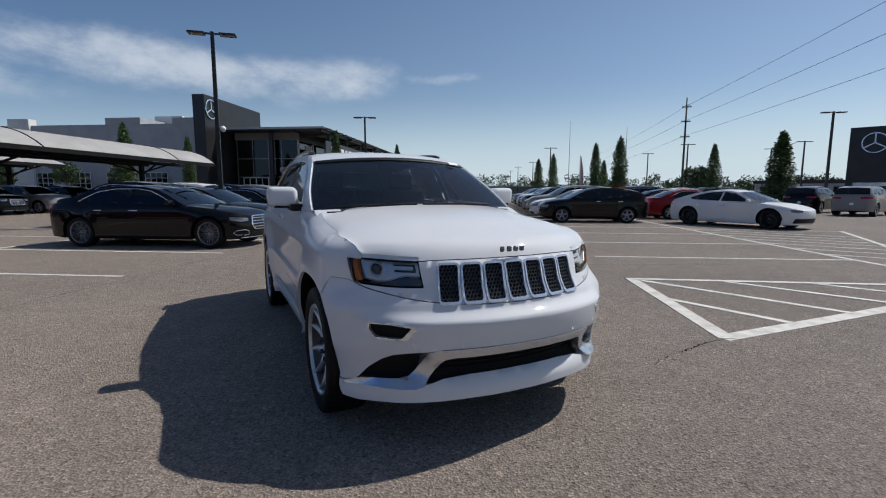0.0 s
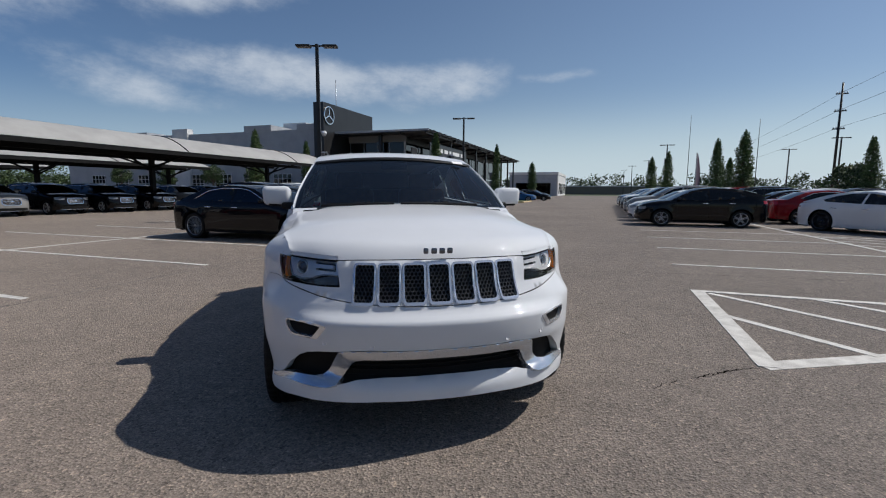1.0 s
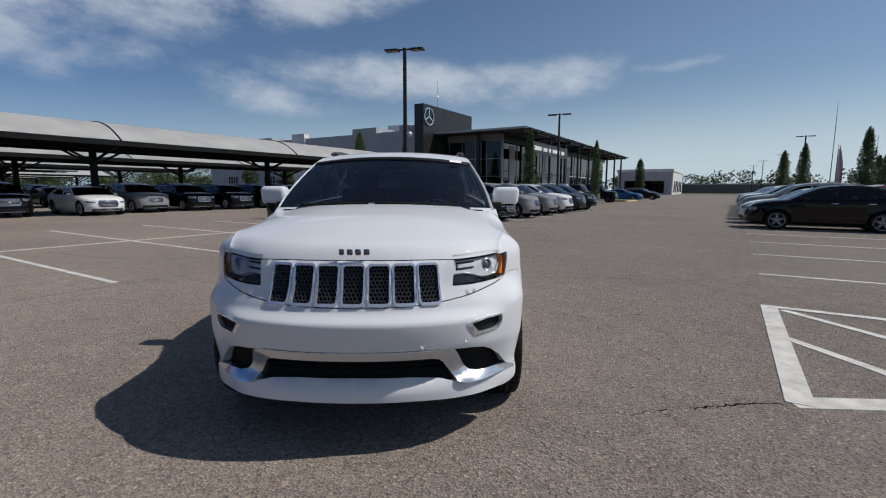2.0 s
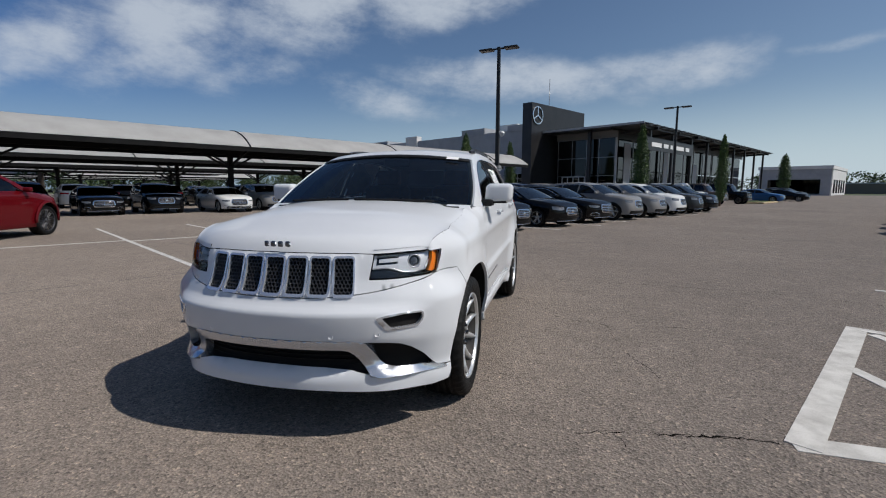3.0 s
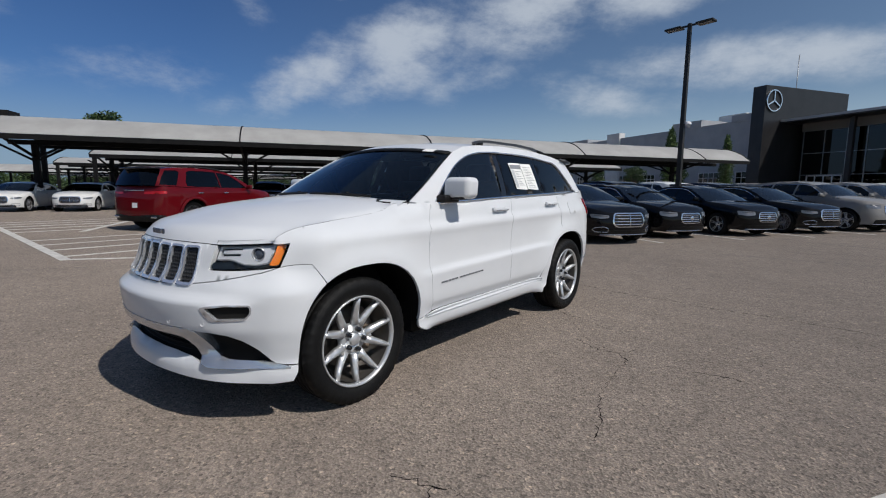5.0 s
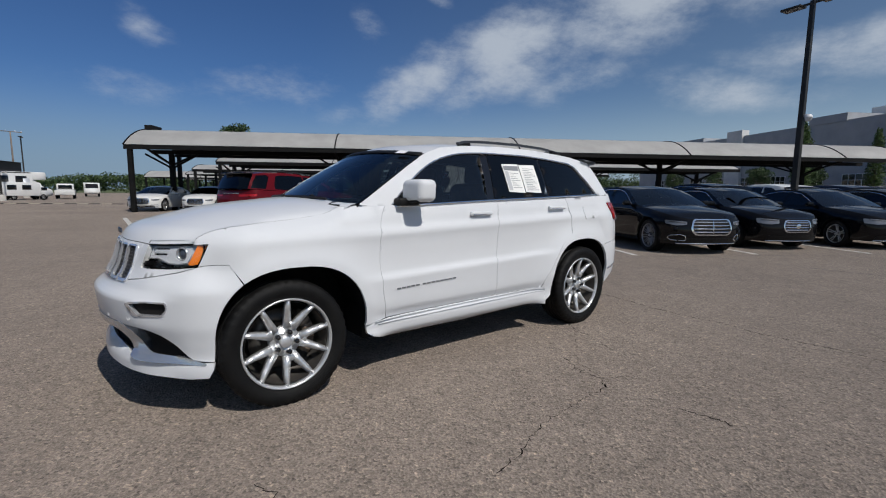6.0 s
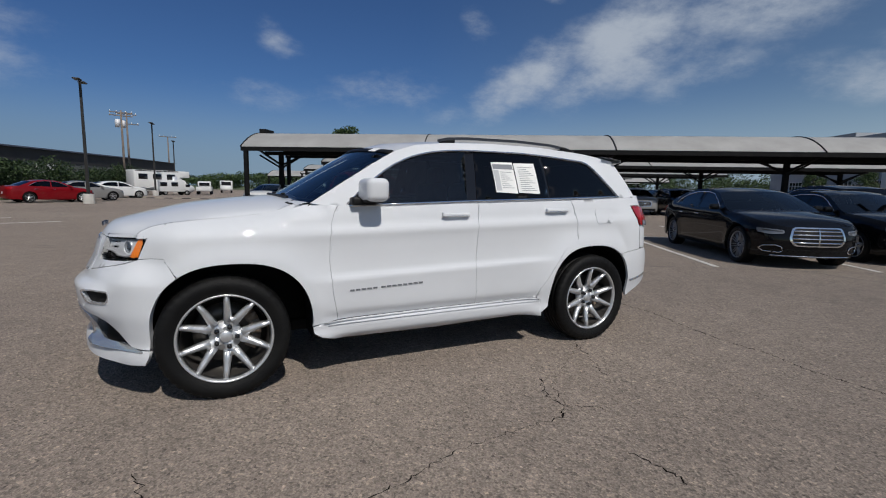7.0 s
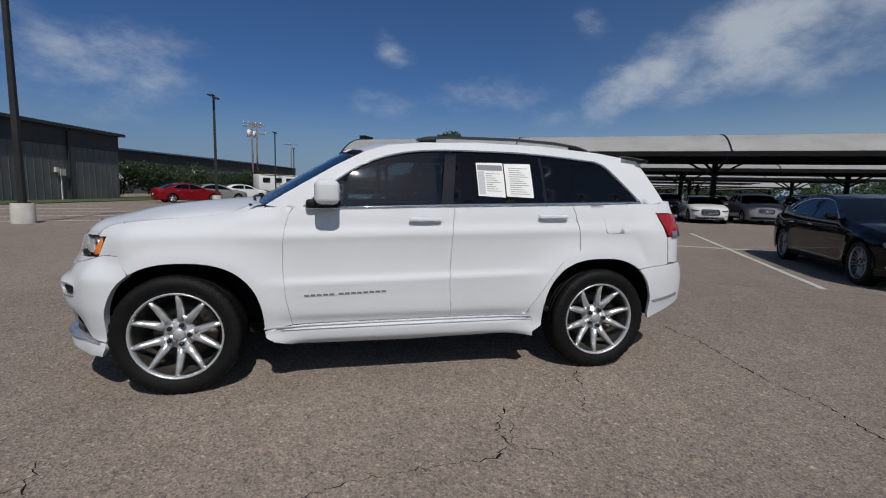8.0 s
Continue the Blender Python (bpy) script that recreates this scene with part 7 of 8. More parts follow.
part("roof_band", cube(bmesh.new(), -30.3, 34.3, -0.3, 30, 3.6, 4.1), GREYP, far_hall, smooth=False)
store = thing("store_building", "low dark shop building beyond the parked cars", "building", m=pose(66, 101, 0, 0, 0, -33))
part("wall", cube(bmesh.new(), -10, 14, 0, 12, 0, 3.0), GREYP, store, smooth=False)
part("roof_band", cube(bmesh.new(), -10.3, 14.3, -0.3, 12, 3.0, 3.7), PANEL, store, smooth=False)
for k in range(4):
    part("window", cube(bmesh.new(), -9 + 6 * k, -5.5 + 6 * k, -0.1, 0.02, 0.6, 2.4), SHOPGLASS, store, smooth=False)

# sign tower by the road
tower = thing("sign_tower", "tall charcoal sign slab with a round metal badge", "sign", m=pose(40.7, 53.3, 0, 0, 0, -37))
part("slab", cube(bmesh.new(), -1.9, 1.9, -0.45, 0.45, 0, 8.0, bev=0.03), PANEL, tower, smooth=False)
bm = bmesh.new()
for k in range(30):
    a, b = (2 * math.pi * q / 30 for q in (k, k + 1))
    bar(bm, (0.1 + 1.0 * math.cos(a), -0.5, 6.35 + 1.0 * math.sin(a)), (0.1 + 1.0 * math.cos(b), -0.5, 6.35 + 1.0 * math.sin(b)), 0.10, 0.10, (0, 1, 0))
for k in range(3):
    a = radians(90 + 120 * k)
    bar(bm, (0.1, -0.5, 6.35), (0.1 + 0.95 * math.cos(a), -0.5, 6.35 + 0.95 * math.sin(a)), 0.12, 0.08, (0, 1, 0))
part("round_badge", bm, SATIN, tower, smooth=False)
part("name_bar", cube(bmesh.new(), -1.3, 1.4, -0.48, -0.44, 1.95, 2.3), SATIN, tower, smooth=False)

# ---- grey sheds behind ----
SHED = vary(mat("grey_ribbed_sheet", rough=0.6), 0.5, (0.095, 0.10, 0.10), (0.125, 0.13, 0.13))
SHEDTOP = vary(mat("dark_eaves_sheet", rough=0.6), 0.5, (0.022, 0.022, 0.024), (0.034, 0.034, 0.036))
shed = thing("storage_shed", "grey metal shed with a dark band under its eaves", "building", m=pose(-24.0, -31.8, 0, 0, 0, 19.5))
part("wall", cube(bmesh.new(), 0, 34, -16, 0, 0, 3.85), SHED, shed, "grey sheet wall", smooth=False)
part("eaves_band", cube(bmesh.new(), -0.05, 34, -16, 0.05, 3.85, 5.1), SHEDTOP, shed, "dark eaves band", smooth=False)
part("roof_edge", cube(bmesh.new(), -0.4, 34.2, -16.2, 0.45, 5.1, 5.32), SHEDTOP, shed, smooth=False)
for k in range(56):
    part("sheet_rib", cube(bmesh.new(), 0.3 + 0.6 * k, 0.34 + 0.6 * k, -0.01, 0.025, 0, 3.84), SHED, shed, smooth=False)
for x in (5.2, 14.0):
    part("downpipe", cube(bmesh.new(), x, x + 0.14, 0.02, 0.16, 0, 4.9), SHEDTOP, shed, smooth=False)
bm = cube(bmesh.new(), 5.85, 6.3, 0.03, 0.25, 1.75, 2.2)
cube(bm, 6.05, 6.12, 0.05, 0.12, 0, 1.75)
cube(bm, 6.35, 6.6, 0.03, 0.2, 1.95, 2.3)
part("meter_box", bm, CONC, shed, "grey electric meter on a conduit", smooth=False)
shed2 = thing("warehouse", "long low warehouse with pale wall and dark eaves", "building", m=pose(-28, -50, 0, 0, 0, 8))
part("wall", cube(bmesh.new(), -55, 10, -20, 0, 0, 3.9), SHED, shed2, smooth=False)
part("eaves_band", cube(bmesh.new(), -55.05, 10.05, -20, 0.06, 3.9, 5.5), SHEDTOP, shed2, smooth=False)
for x0, x1 in ((-16, -4), (-26, -22), (-52, -38)):
    part("pale_panel", cube(bmesh.new(), x0, x1, 0.02, 0.10, 1.2, 3.7), WHITEP, shed2, "pale wall panel", smooth=False)
bm = bmesh.new()
a = [bm.verts.new(p) for p in ((10.3, 0.5, 5.5), (10.3, -20, 5.5), (10.3, -10, 6.6))]
b = [bm.verts.new(p) for p in ((-55.3, 0.5, 5.5), (-55.3, -20, 5.5), (-55.3, -10, 6.6))]
for f in ((a[0], a[2], b[2], b[0]), (a[2], a[1], b[1], b[2]), (a[0], a[1], a[2]), (b[2], b[1], b[0])):
    bm.faces.new(f)
part("roof", bm, SHEDTOP, shed2, smooth=False)
# verge under the hedge
GRASS = vary(mat("verge_grass", rough=0.9), 1.5, (0.05, 0.08, 0.02), (0.11, 0.13, 0.05), bump=0.5, bump_scale=40)
tagged(block("verge", 32, 66, -4.5, -0.5, 0, 0.06, GRASS, m=pose(-66, -51, 0, 0, 0, 19.5) @ pose(0, 8, 0)), "narrow grass verge along the sheds", "grass", kind="structure")
# planted island with a pale kerb
KERB = vary(mat("tan_kerb", rough=0.85), 2.0, (0.50, 0.38, 0.22), (0.60, 0.47, 0.30))
for x0, x1, y0, y1 in ((-9.6, -6.9, 37.2, 40.2), (-9.0, -6.6, 55, 61.5)):
    tagged(block("kerb", x0, x1, y0, y1, 0, 0.15, KERB, bev=0.05), "tan concrete kerb round a planted island", "kerb", kind="structure")
    tagged(block("island_bed", x0 + 0.18, x1 - 0.18, y0 + 0.18, y1 - 0.18, 0.15, 0.19, GRASS), "planted island bed", "bed", kind="structure")
# speed bump
BUMPL = mat("bump_pale", (0.42, 0.38, 0.30), 0.8)
for k in range(14):
    t = k / 13
    o = block("speed_bump", -0.18, 0.18, -0.42, 0.42, 0, 0.05, BLACK if k % 2 else BUMPL, bev=0.02, m=pose(-36.2 - 0.4 * t, -29.2 + 11.4 * t, 0, 0, 0, 2))
    tagged(o, "black and yellow rubber speed bump piece", "speed bump", "speed bump across the lane")

# ---- poles and wires ----
WOOD = vary(mat("weathered_pole_wood", rough=0.85), 2.0, (0.14, 0.11, 0.09), (0.22, 0.18, 0.15))
WIRE = mat("dark_wire", (0.06, 0.06, 0.065), 0.6)


def utility_pole(x, y, h, arms, turn=0, steel=False, can=False):
    t = thing("utility_pole", "tall utility pole with crossarms and insulators", "utility pole", "", pose(x, y, 0, 0, 0, turn))
    part("pole", rod(bmesh.new(), (0, 0, 0), (0, 0, h), 0.17, 10, 0.10), POLE if steel else WOOD, t)
    for z, w in arms:
        a = part("crossarm", cube(bmesh.new(), -w, w, -0.06, 0.06, z - 0.06, z + 0.06), POLE if steel else WOOD, t, smooth=False)
        for q in (-w + 0.1, -w * 0.4, w * 0.4, w - 0.1):
            part("insulator", rod(bmesh.new(), (q, 0, z + 0.05), (q, 0, z + 0.25), 0.05, 6), PLATE, a)
    if can:
        part("transformer", rod(bmesh.new(), (0.45, 0.1, h - 2.2), (0.45, 0.1, h - 1.2), 0.28, 12), PLATE, t, "grey transformer can")
    return t


utility_pole(28.5, 70, 14.4, ((13.1, 0.6), (11.1, 0.6), (9.0, 0.6)), -5, True)
utility_pole(21.9, -6, 14.6, ((13.2, 0.5), (11.1, 0.9), (9.0, 0.9)), -5, True)
utility_pole(-52.6, -43.0, 10.8, ((10.5, 1.3), (10.1, 1.3)), -40, False, True)
utility_pole(-56.6, -45.6, 11.2, ((10.9, 1.2), (9.6, 1.4)), -40, False, True)
utility_pole(-85.6, -61.0, 11.0, ((11.0, 1.6),), -40)


def wire(a, b, sag, n=18, r=0.012):
    bm = bmesh.new()
    a, b = Vector(a), Vector(b)
    P = [a.lerp(b, k / n) - Vector((0, 0, sag * 4 * (k / n) * (1 - k / n))) for k in range(n + 1)]
    ribbon(bm, P, 2 * r, 2 * r, (0, 0, 1))
    tagged(part("power_line", bm, WIRE), "thin dark overhead power line", "cable", "overhead power lines")


for z in (13.3, 11.3, 9.2):
    wire((28.6, 70, z), (22.0, -6, z), 0.35)
    wire((28.6, 70, z), (35.5, 150, z), 0.4)
for x, y, h in ((11.6, 63.5, 10.4), (16.6, 55.5, 8.6), (20, 90, 9.0)):
    t = thing("flag_mast", "thin tall metal mast", "mast", "", pose(x, y, 0))
    part("pole", rod(bmesh.new(), (0, 0, 0), (0, 0, h), 0.05, 8, 0.02), POLE, t)
fl = thing("feather_banner", "dark purple feather banner on a pole", "banner", m=pose(8.55, 39.0, 0, 0, 0, 60))
part("pole", rod(bmesh.new(), (0, 0, 0), (0, 0, 4.2), 0.03, 6), MULL, fl)
bm = bmesh.new()
pr = [(0.03, 1.0), (0.62, 1.1), (0.72, 2.0), (0.70, 3.0), (0.55, 3.7), (0.25, 4.15), (0.03, 4.2)]
for y in (-0.012, 0.012):
    bm.faces.new([bm.verts.new((x, y + 0.05 * math.sin(z * 2), z)) for x, z in pr])
part("banner", bm, mat("banner_cloth", (0.10, 0.07, 0.10), 0.8), fl, smooth=False)

# ---- trees ----
LEAF = mat("leaf_green", rough=0.6)
_n = LEAF.node_tree
_g = _n.nodes.new("ShaderNodeNewGeometry")
_r = ramp(LEAF, _g.outputs["Random Per Island"], [(0.0, (0.012, 0.030, 0.008)), (0.5, (0.030, 0.062, 0.016)), (1.0, (0.075, 0.12, 0.035))])
_n.links.new(_r.outputs[0], _n.nodes["Principled BSDF"].inputs["Base Color"])


def leaf_tone(name, lo, mid, hi):
    m = mat(name, rough=0.6)
    g = m.node_tree.nodes.new("ShaderNodeNewGeometry")
    r = ramp(m, g.outputs["Random Per Island"], [(0.0, lo), (0.5, mid), (1.0, hi)])
    m.node_tree.links.new(r.outputs[0], m.node_tree.nodes["Principled BSDF"].inputs["Base Color"])
    return m


# leaf colours raised about 1.6 times, sunlight put into the column trees' colour
LEAF_SUNLIT = leaf_tone("young_bright_leaf", (0.022, 0.05, 0.010), (0.055, 0.105, 0.022), (0.11, 0.17, 0.045))
# leaf colours at about 0.6, the hedge's shadow side put into its colour
LEAF_SHADED = leaf_tone("dark_hedge_leaf", (0.006, 0.016, 0.004), (0.016, 0.036, 0.009), (0.045, 0.075, 0.02))
BARK = vary(mat("bark", rough=0.9), 8, (0.07, 0.055, 0.04), (0.13, 0.10, 0.08))


def leaves(bm, centre, size, n, leaf, rnd, fill=0.55):
    cx, cy, cz = centre
    sx, sy, sz = size
    for _ in range(n):
        while True:
            p = Vector((rnd.uniform(-1, 1), rnd.uniform(-1, 1), rnd.uniform(-1, 1)))
            if fill < p.length < 1:
                break
        q = Vector((cx + p.x * sx, cy + p.y * sy, cz + p.z * sz))
        a = Vector((rnd.gauss(0, 1), rnd.gauss(0, 1), rnd.gauss(0, 1))).normalized()
        b = a.orthogonal().normalized()
        c = a.cross(b)
        l = leaf * rnd.uniform(0.6, 1.3)
        v = [bm.verts.new(q + b * l), bm.verts.new(q + c * l * 0.55 + a * l * 0.15), bm.verts.new(q - b * l), bm.verts.new(q - c * l * 0.55 + a * l * 0.15)]
        bm.faces.new(v)


TREES = {}


def column_tree(x, y, h, w, seed, cone=False, label="tall narrow columnar tree with dense green leaves"):
    s = h / 6.0
    key = 9 if cone else seed % 3
    if key not in TREES:
        rnd = random.Random(seed)
        t = thing("tree", label, "tree", "trees round the lot", pose(x, y, 0))
        bm = rod(bmesh.new(), (0, 0, 0), (0.03, 0, 2.2), 0.10, 9, 0.07)
        rod(bm, (0.03, 0, 2.2), (0, 0.02, 5.2), 0.07, 8, 0.02)
        for k in range(14):
            z = 0.8 + 0.3 * k
            a = k * 2.4
            rod(bm, (0.02, 0, z), (0.4 * math.cos(a), 0.4 * math.sin(a), z + 0.55), 0.03, 5, 0.008)
        part("trunk", bm, BARK, t, "thin grey trunk")
        bm = bmesh.new()
        for k in range(84):
            u = (k + rnd.random()) / 84
            z = 0.55 + 5.3 * u
            r = 0.66 * (math.sin(math.pi * min(0.985, (u * 0.90 + 0.10))) ** 0.42) * (1.05 - 0.22 * u)
            if cone:
                r = 0.70 * (1.04 - u) ** 0.62 * (0.8 + 0.2 * min(1, u * 8))
            r *= rnd.uniform(0.86, 1.06)
            a = k * 2.39996
            o = r * rnd.uniform(0.35, 0.62)
            leaves(bm, (o * math.cos(a), o * math.sin(a), z), (r * 0.46, r * 0.46, 0.36), 78, 0.062, rnd, 0.2)
        part("crown", bm, LEAF_SUNLIT, t, "dense narrow leafy crown", smooth=False)
        TREES[key] = t
        t.scale = (w / 1.2, w / 1.2, s)
        return t
    t = tagged(copy_thing(TREES[key], pose(x, y, 0, 0, 0, seed * 67)), label)
    t.scale = (w / 1.2, w / 1.2, s)
    return t


for i, (x, y, h, w) in enumerate([(10.6, 35.1, 5.7, 1.7), (10.9, 44.4, 6.2, 1.6), (8.6, 56, 6.2, 1.7), (7.5, 62, 6.0, 1.8), (19.75, 41.2, 5.7, 1.6), (17.5, 75, 6.0, 2.0), (20.5, 74, 5.6, 2.0),
                                  (-11, 37, 6.0, 1.5), (-7.6, 44.6, 5.7, 1.15), (-32.1, 40.2, 7.4, 2.0), (-26.2, 40.6, 6.1, 1.5), (14.8, 58, 5.5, 1.6), (-9.2, 78, 6, 2), (12.2, 40.5, 3.6, 1.2)]):
    column_tree(x, y, h * (0.9 if x > 5 else 1), w * (0.82 if x > 5 else 0.9), i)
column_tree(22.3, 36.6, 5.6, 2.7, 15, True, "wide conical tree with dense green leaves")


def round_tree(x, y, h, w, seed, label):
    rnd = random.Random(seed)
    t = thing("tree", label, "tree", "trees round the lot", pose(x, y, 0))
    zc = h - w * 0.42
    bm = rod(bmesh.new(), (0, 0, 0), (0, 0, zc), 0.035 * h, 9, 0.02 * h)
    for k in range(8):
        a = k * 0.8
        rod(bm, (0, 0, zc * 0.7), (w * 0.33 * math.cos(a), w * 0.33 * math.sin(a), zc + w * 0.1 * (k % 3)), 0.014 * h, 6, 0.004 * h)
    part("trunk", bm, BARK, t)
    bm = bmesh.new()
    for k in range(34):
        a, u = rnd.uniform(0, 6.283), rnd.uniform(-0.8, 1)
        r = w * 0.36 * math.sqrt(max(0.05, 1 - u * u * 0.8)) * rnd.uniform(0.5, 1)
        leaves(bm, (r * math.cos(a), r * math.sin(a), zc + u * w * 0.32), (w * 0.15, w * 0.15, w * 0.12), 80, w * 0.032, rnd, 0.3)
    part("crown", bm, LEAF, t, "broad leafy crown", smooth=False)
    return t


round_tree(26.3, 60, 4.6, 5.2, 5, "small round green tree beyond the cars")
for x, h in ((-41.5, 4.4), (-48.5, 4.8), (-57, 4.6), (-66, 5.0)):
    round_tree(x, 50.5, h, 3.6, int(-x), "small green tree beside the service wing")
round_tree(-86, -23, 13.5, 9, 6, "large green tree behind the canopies")
round_tree(-70, 6, 9.6, 9, 8, "large green tree behind the canopies")

# hedge by the sheds and woods far off


def woods(name, label, pts, seed, leaf, per=70):
    rnd = random.Random(seed)
    bm = bmesh.new()
    for x, y, w, h in pts:
        for k in range(7):
            leaves(bm, (x + rnd.uniform(-w, w) * 0.5, y + rnd.uniform(-w, w) * 0.5, h * rnd.uniform(0.22, 0.80)), (w * 0.42, w * 0.42, h * 0.24), per, leaf, rnd, 0.25)
    # the hedge takes the leaf tone darkened for shade
    tagged(part(name, bm, LEAF_SHADED if name == "hedge" else LEAF, smooth=False), label, name, kind="stuff")


rn = random.Random(4)
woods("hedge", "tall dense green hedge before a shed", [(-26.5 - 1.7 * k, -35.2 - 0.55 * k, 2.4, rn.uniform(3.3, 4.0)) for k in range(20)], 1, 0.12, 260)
woods("far_trees", "line of green trees beyond the canopies", [(-124 + rn.uniform(-5, 5), -40 + 3.2 * k, 6.0, rn.uniform(5.0, 8.5)) for k in range(46)], 2, 0.26, 170)
woods("far_trees", "distant green trees along the road", [(-110 + 7 * k + rn.uniform(-3, 3), 262 + rn.uniform(-10, 10), 8, rn.uniform(6, 12)) for k in range(42)], 3, 0.6, 50)
woods("far_trees", "distant green trees beyond the lane", [(-150 + rn.uniform(-10, 10), -110 + 4 * k, 7, rn.uniform(4.5, 6.5)) for k in range(24)], 5, 0.36, 150)
woods("far_trees", "distant green trees across the road", [(55 + 6 * k, 215 - 4.2 * k + rn.uniform(-4, 4), 7, rn.uniform(4, 8)) for k in range(24)], 6, 0.5, 40)

# ---- clouds: a thin sheet of sky far off ----


def cloud_shell():
    bm = bmesh.new()
    uv = bm.loops.layers.uv.new("UVMap")
    A, E = np.arange(-52, 180.1, 4), np.arange(-0.5, 41, 2.5)
    R = 2600
    g = [[bm.verts.new((-R * math.sin(radians(a)) * math.cos(radians(e)), R * math.cos(radians(a)) * math.cos(radians(e)), R * math.sin(radians(e)))) for e in E] for a in A]
    for i in range(len(A) - 1):
        for j in range(len(E) - 1):
            f = bm.faces.new((g[i][j], g[i][j + 1], g[i + 1][j + 1], g[i + 1][j]))
            for l, (p, q) in zip(f.loops, ((i, j), (i, j + 1), (i + 1, j + 1), (i + 1, j))):
                l[uv].uv = (A[p] / 10, E[q] / 10)
    m = bpy.data.materials.new("cloud_sheet")
    m.use_nodes = True
    nt = m.node_tree
    nt.nodes.remove(nt.nodes["Principled BSDF"])
    out = nt.nodes["Material Output"]
    tc = nt.nodes.new("ShaderNodeTexCoord")

    def math_(op, a, b=None):
        n = nt.nodes.new("ShaderNodeMath")
        n.operation = op
        for k, v in enumerate((a, b)):
            if v is None:
                continue
            if isinstance(v, (int, float)):
                n.inputs[k].default_value = v
            else:
                nt.links.new(v, n.inputs[k])
        return n.outputs[0]

    warp = nt.nodes.new("ShaderNodeTexNoise")
    warp.inputs["Scale"].default_value, warp.inputs["Detail"].default_value = 0.5, 3
    nt.links.new(tc.outputs["UV"], warp.inputs["Vector"])
    wv = nt.nodes.new("ShaderNodeVectorMath")
    wv.operation = "MULTIPLY_ADD"
    wv.inputs[1].default_value = (0.9, 0.5, 0)
    nt.links.new(warp.outputs["Color"], wv.inputs[0])
    nt.links.new(tc.outputs["UV"], wv.inputs[2])
    sep = nt.nodes.new("ShaderNodeSeparateXYZ")
    nt.links.new(wv.outputs[0], sep.inputs[0])
    plain = nt.nodes.new("ShaderNodeSeparateXYZ")
    nt.links.new(tc.outputs["UV"], plain.inputs[0])

    def blob(az, el, ra, re, tilt, k):
        """A soft streak of cloud about an azimuth and a height, in degrees."""
        c, s = math.cos(radians(tilt)), math.sin(radians(tilt))
        u = math_("SUBTRACT", sep.outputs[0], az / 10 + 0.45)
        v = math_("SUBTRACT", sep.outputs[1], el / 10 + 0.25)
        p = math_("ADD", math_("MULTIPLY", u, c), math_("MULTIPLY", v, s))
        q = math_("SUBTRACT", math_("MULTIPLY", v, c), math_("MULTIPLY", u, s))
        d = math_("ADD", math_("POWER", math_("DIVIDE", math_("ABSOLUTE", p), ra / 10), 2.0), math_("POWER", math_("DIVIDE", math_("ABSOLUTE", q), re / 10), 2.0))
        return math_("MULTIPLY", math_("POWER", 2.718, math_("MULTIPLY", d, -1.0)), k)

    mask = None
    for b in ((86, 12.5, 10, 3.4, -28, 0.85), (76, 13.5, 12, 3.6, -18, 0.75), (76, 16.5, 10, 3.8, -20, 0.95), (62, 19.0, 12, 4.0, -10, 0.95), (47, 21, 13, 3.6, -8, 0.9), (36, 23, 12, 3.0, -8, 0.8), (70, 12.5, 12, 2.4, -8, 0.55), (92, 9.5, 9, 2.2, -10, 0.5),
              (36, 12.6, 16, 2.9, 4, 0.95), (20, 12.8, 11, 2.3, -4, 0.9), (52, 11, 10, 2.4, 8, 0.75), (7, 13.3, 6, 0.7, 0, 0.65),
              (104, 11, 11, 3.0, 0, 0.50), (115, 16, 3.5, 2.0, 30, 0.55), (92, 18.5, 3, 2.0, 40, 0.55), (84, 21, 3, 1.2, 20, 0.5), (118, 10, 9, 2.5, 0, 0.45), (144, 11.5, 11, 6, 0, 0.60), (158, 16, 14, 8, 20, 0.55)):
        o = blob(*b)
        mask = o if mask is None else math_("MAXIMUM", mask, o)
    st = nt.nodes.new("ShaderNodeMapping")
    st.inputs["Scale"].default_value = (0.8, 1.5, 1)
    st.inputs["Rotation"].default_value = (0, 0, radians(-16))
    nt.links.new(tc.outputs["UV"], st.inputs["Vector"])
    n1 = nt.nodes.new("ShaderNodeTexNoise")
    n1.inputs["Scale"].default_value, n1.inputs["Detail"].default_value, n1.inputs["Roughness"].default_value = 1.9, 11, 0.64
    nt.links.new(st.outputs[0], n1.inputs["Vector"])
    den = math_("ADD", mask, math_("MULTIPLY", math_("MULTIPLY", math_("SUBTRACT", n1.outputs[0], 0.50), 1.6), math_("POWER", mask, 0.45)))
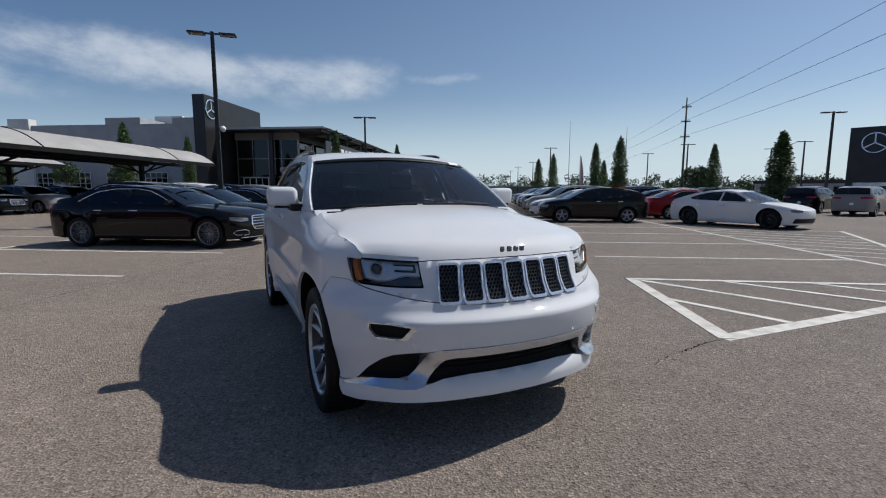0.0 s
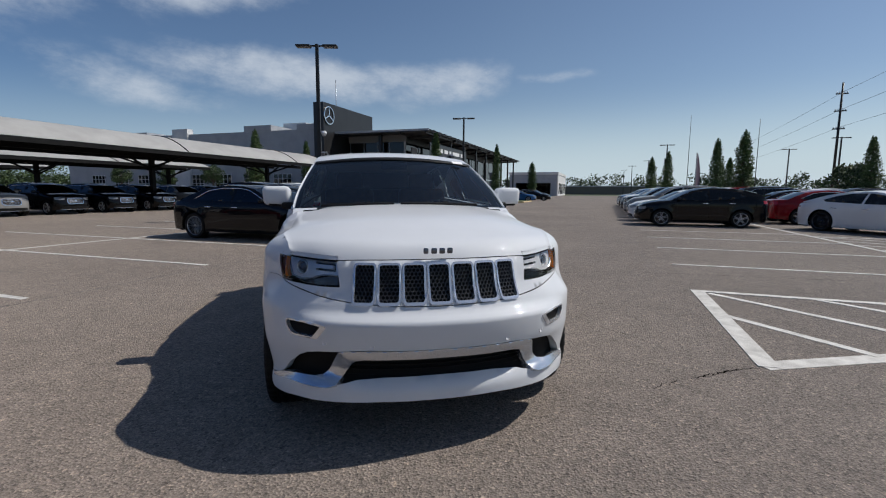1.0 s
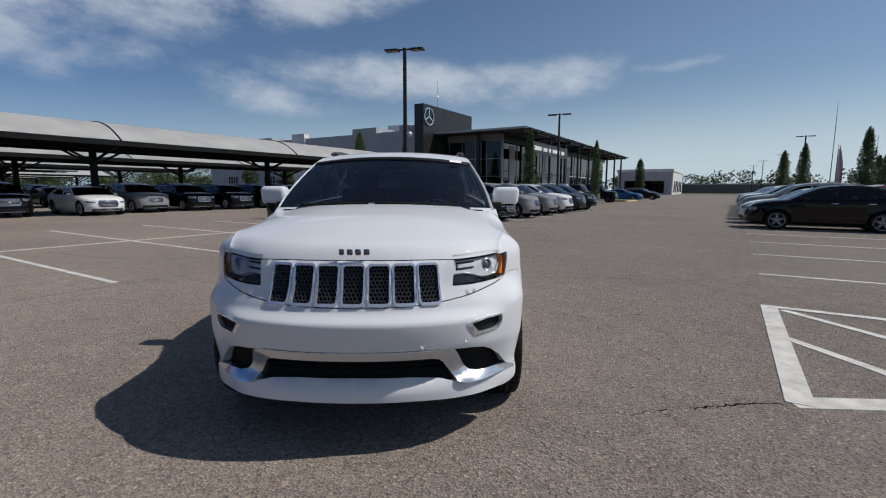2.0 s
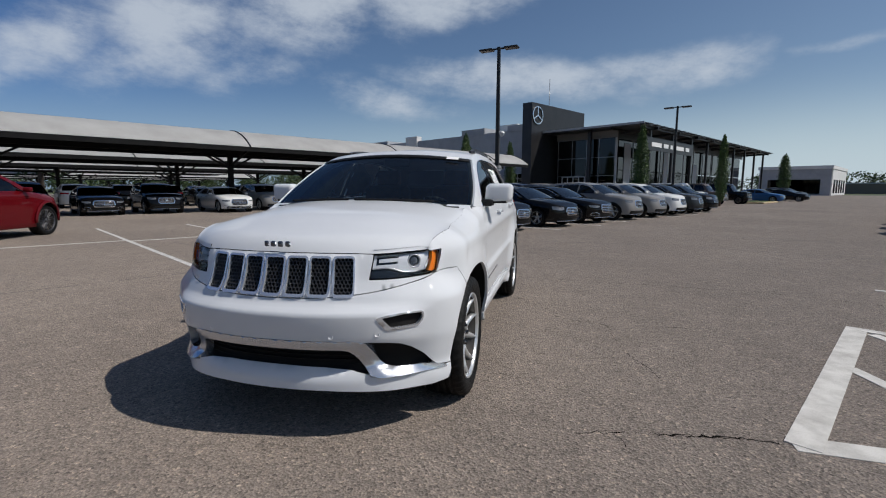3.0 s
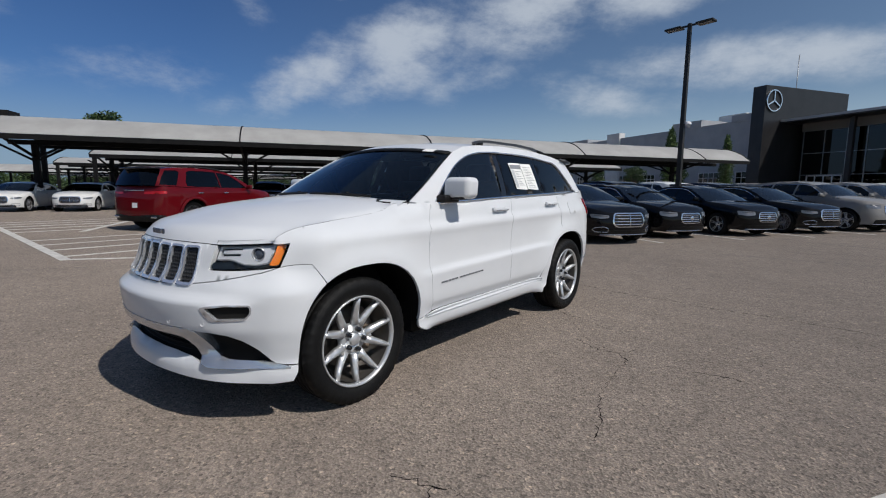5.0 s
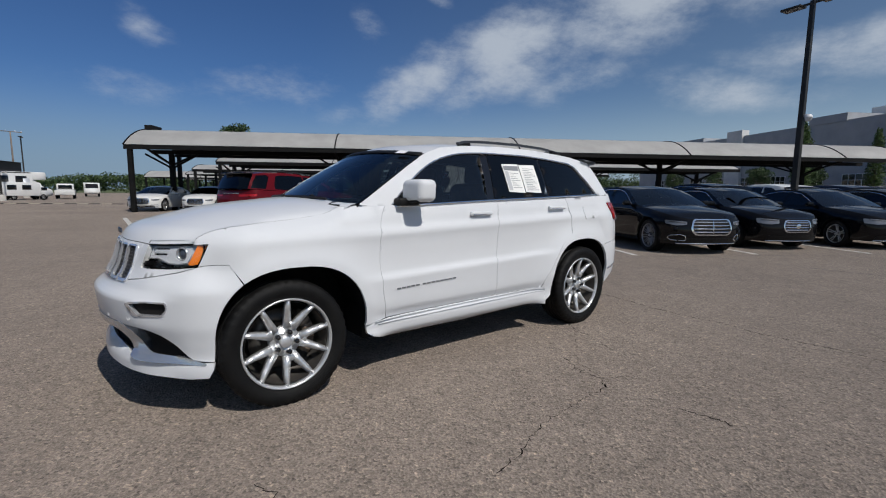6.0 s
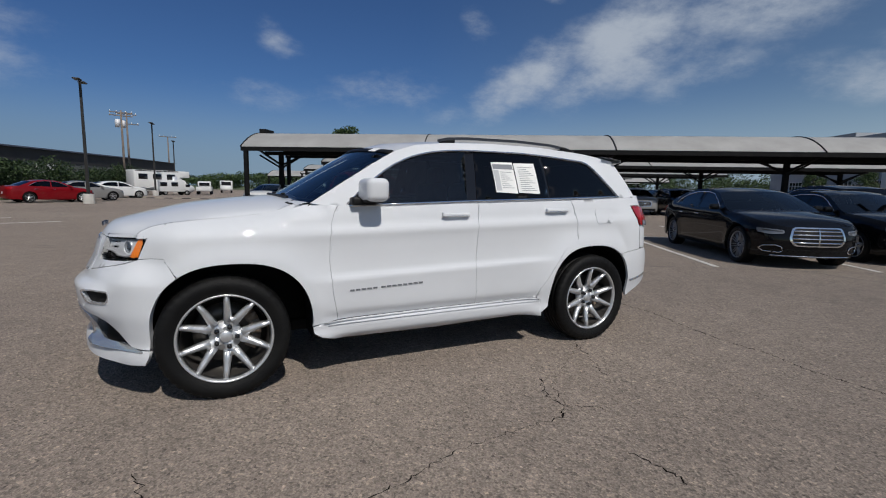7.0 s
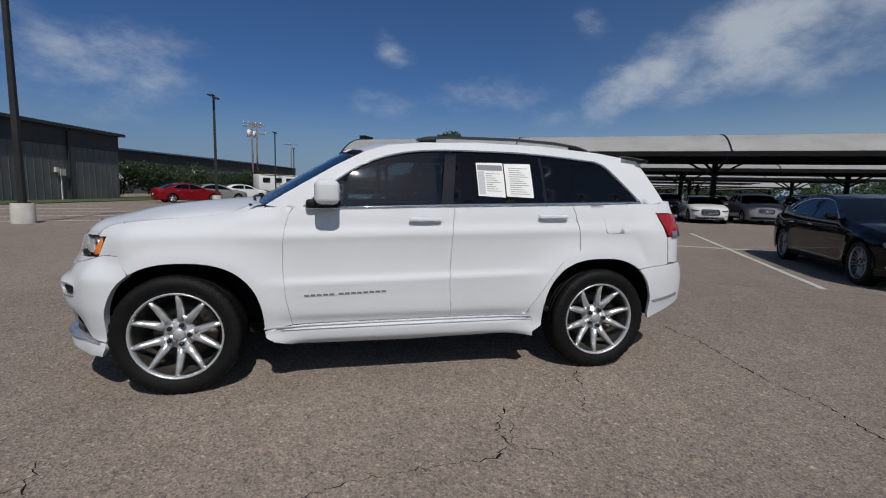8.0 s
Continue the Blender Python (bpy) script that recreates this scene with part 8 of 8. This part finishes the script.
    dr = nt.nodes.new("ShaderNodeMapRange")
    dr.interpolation_type = "SMOOTHSTEP"
    dr.inputs["From Min"].default_value, dr.inputs["From Max"].default_value = 0.24, 1.08
    dr.inputs["To Max"].default_value = 0.80
    nt.links.new(den, dr.inputs["Value"])
    # haze low over the horizon
    hz = nt.nodes.new("ShaderNodeMapRange")
    hz.interpolation_type = "SMOOTHERSTEP"
    hz.inputs["From Min"].default_value, hz.inputs["From Max"].default_value = 1.3, -0.05
    hz.inputs["To Max"].default_value = 0.85
    nt.links.new(plain.outputs[1], hz.inputs["Value"])
    em = nt.nodes.new("ShaderNodeEmission")
    em.inputs[0].default_value, em.inputs[1].default_value = (0.58, 0.64, 0.72, 1), 1.0
    eh = nt.nodes.new("ShaderNodeEmission")
    eh.inputs[1].default_value = 1.0
    hc = ramp(m, math_("DIVIDE", plain.outputs[0], 18.0), [(0.05, (0.55, 0.67, 0.76)), (0.35, (0.36, 0.48, 0.60)), (0.8, (0.22, 0.32, 0.45))])
    nt.links.new(hc.outputs[0], eh.inputs[0])
    tr = nt.nodes.new("ShaderNodeBsdfTransparent")
    deep = ramp(m, math_("DIVIDE", plain.outputs[0], 18.0), [(0.05, (0.98, 0.99, 1.0)), (0.30, (0.76, 0.86, 0.97)), (0.55, (0.41, 0.62, 0.92)), (0.85, (0.37, 0.58, 0.90))])
    nt.links.new(deep.outputs[0], tr.inputs[0])
    m1, m2 = nt.nodes.new("ShaderNodeMixShader"), nt.nodes.new("ShaderNodeMixShader")
    nt.links.new(hz.outputs[0], m1.inputs[0])
    nt.links.new(tr.outputs[0], m1.inputs[1])
    nt.links.new(eh.outputs[0], m1.inputs[2])
    nt.links.new(dr.outputs[0], m2.inputs[0])
    nt.links.new(m1.outputs[0], m2.inputs[1])
    nt.links.new(em.outputs[0], m2.inputs[2])
    nt.links.new(m2.outputs[0], out.inputs[0])
    tagged(part("backdrop", bm, m), "pale streaked clouds and haze in a blue sky", "sky", kind="structure")


cloud_shell()
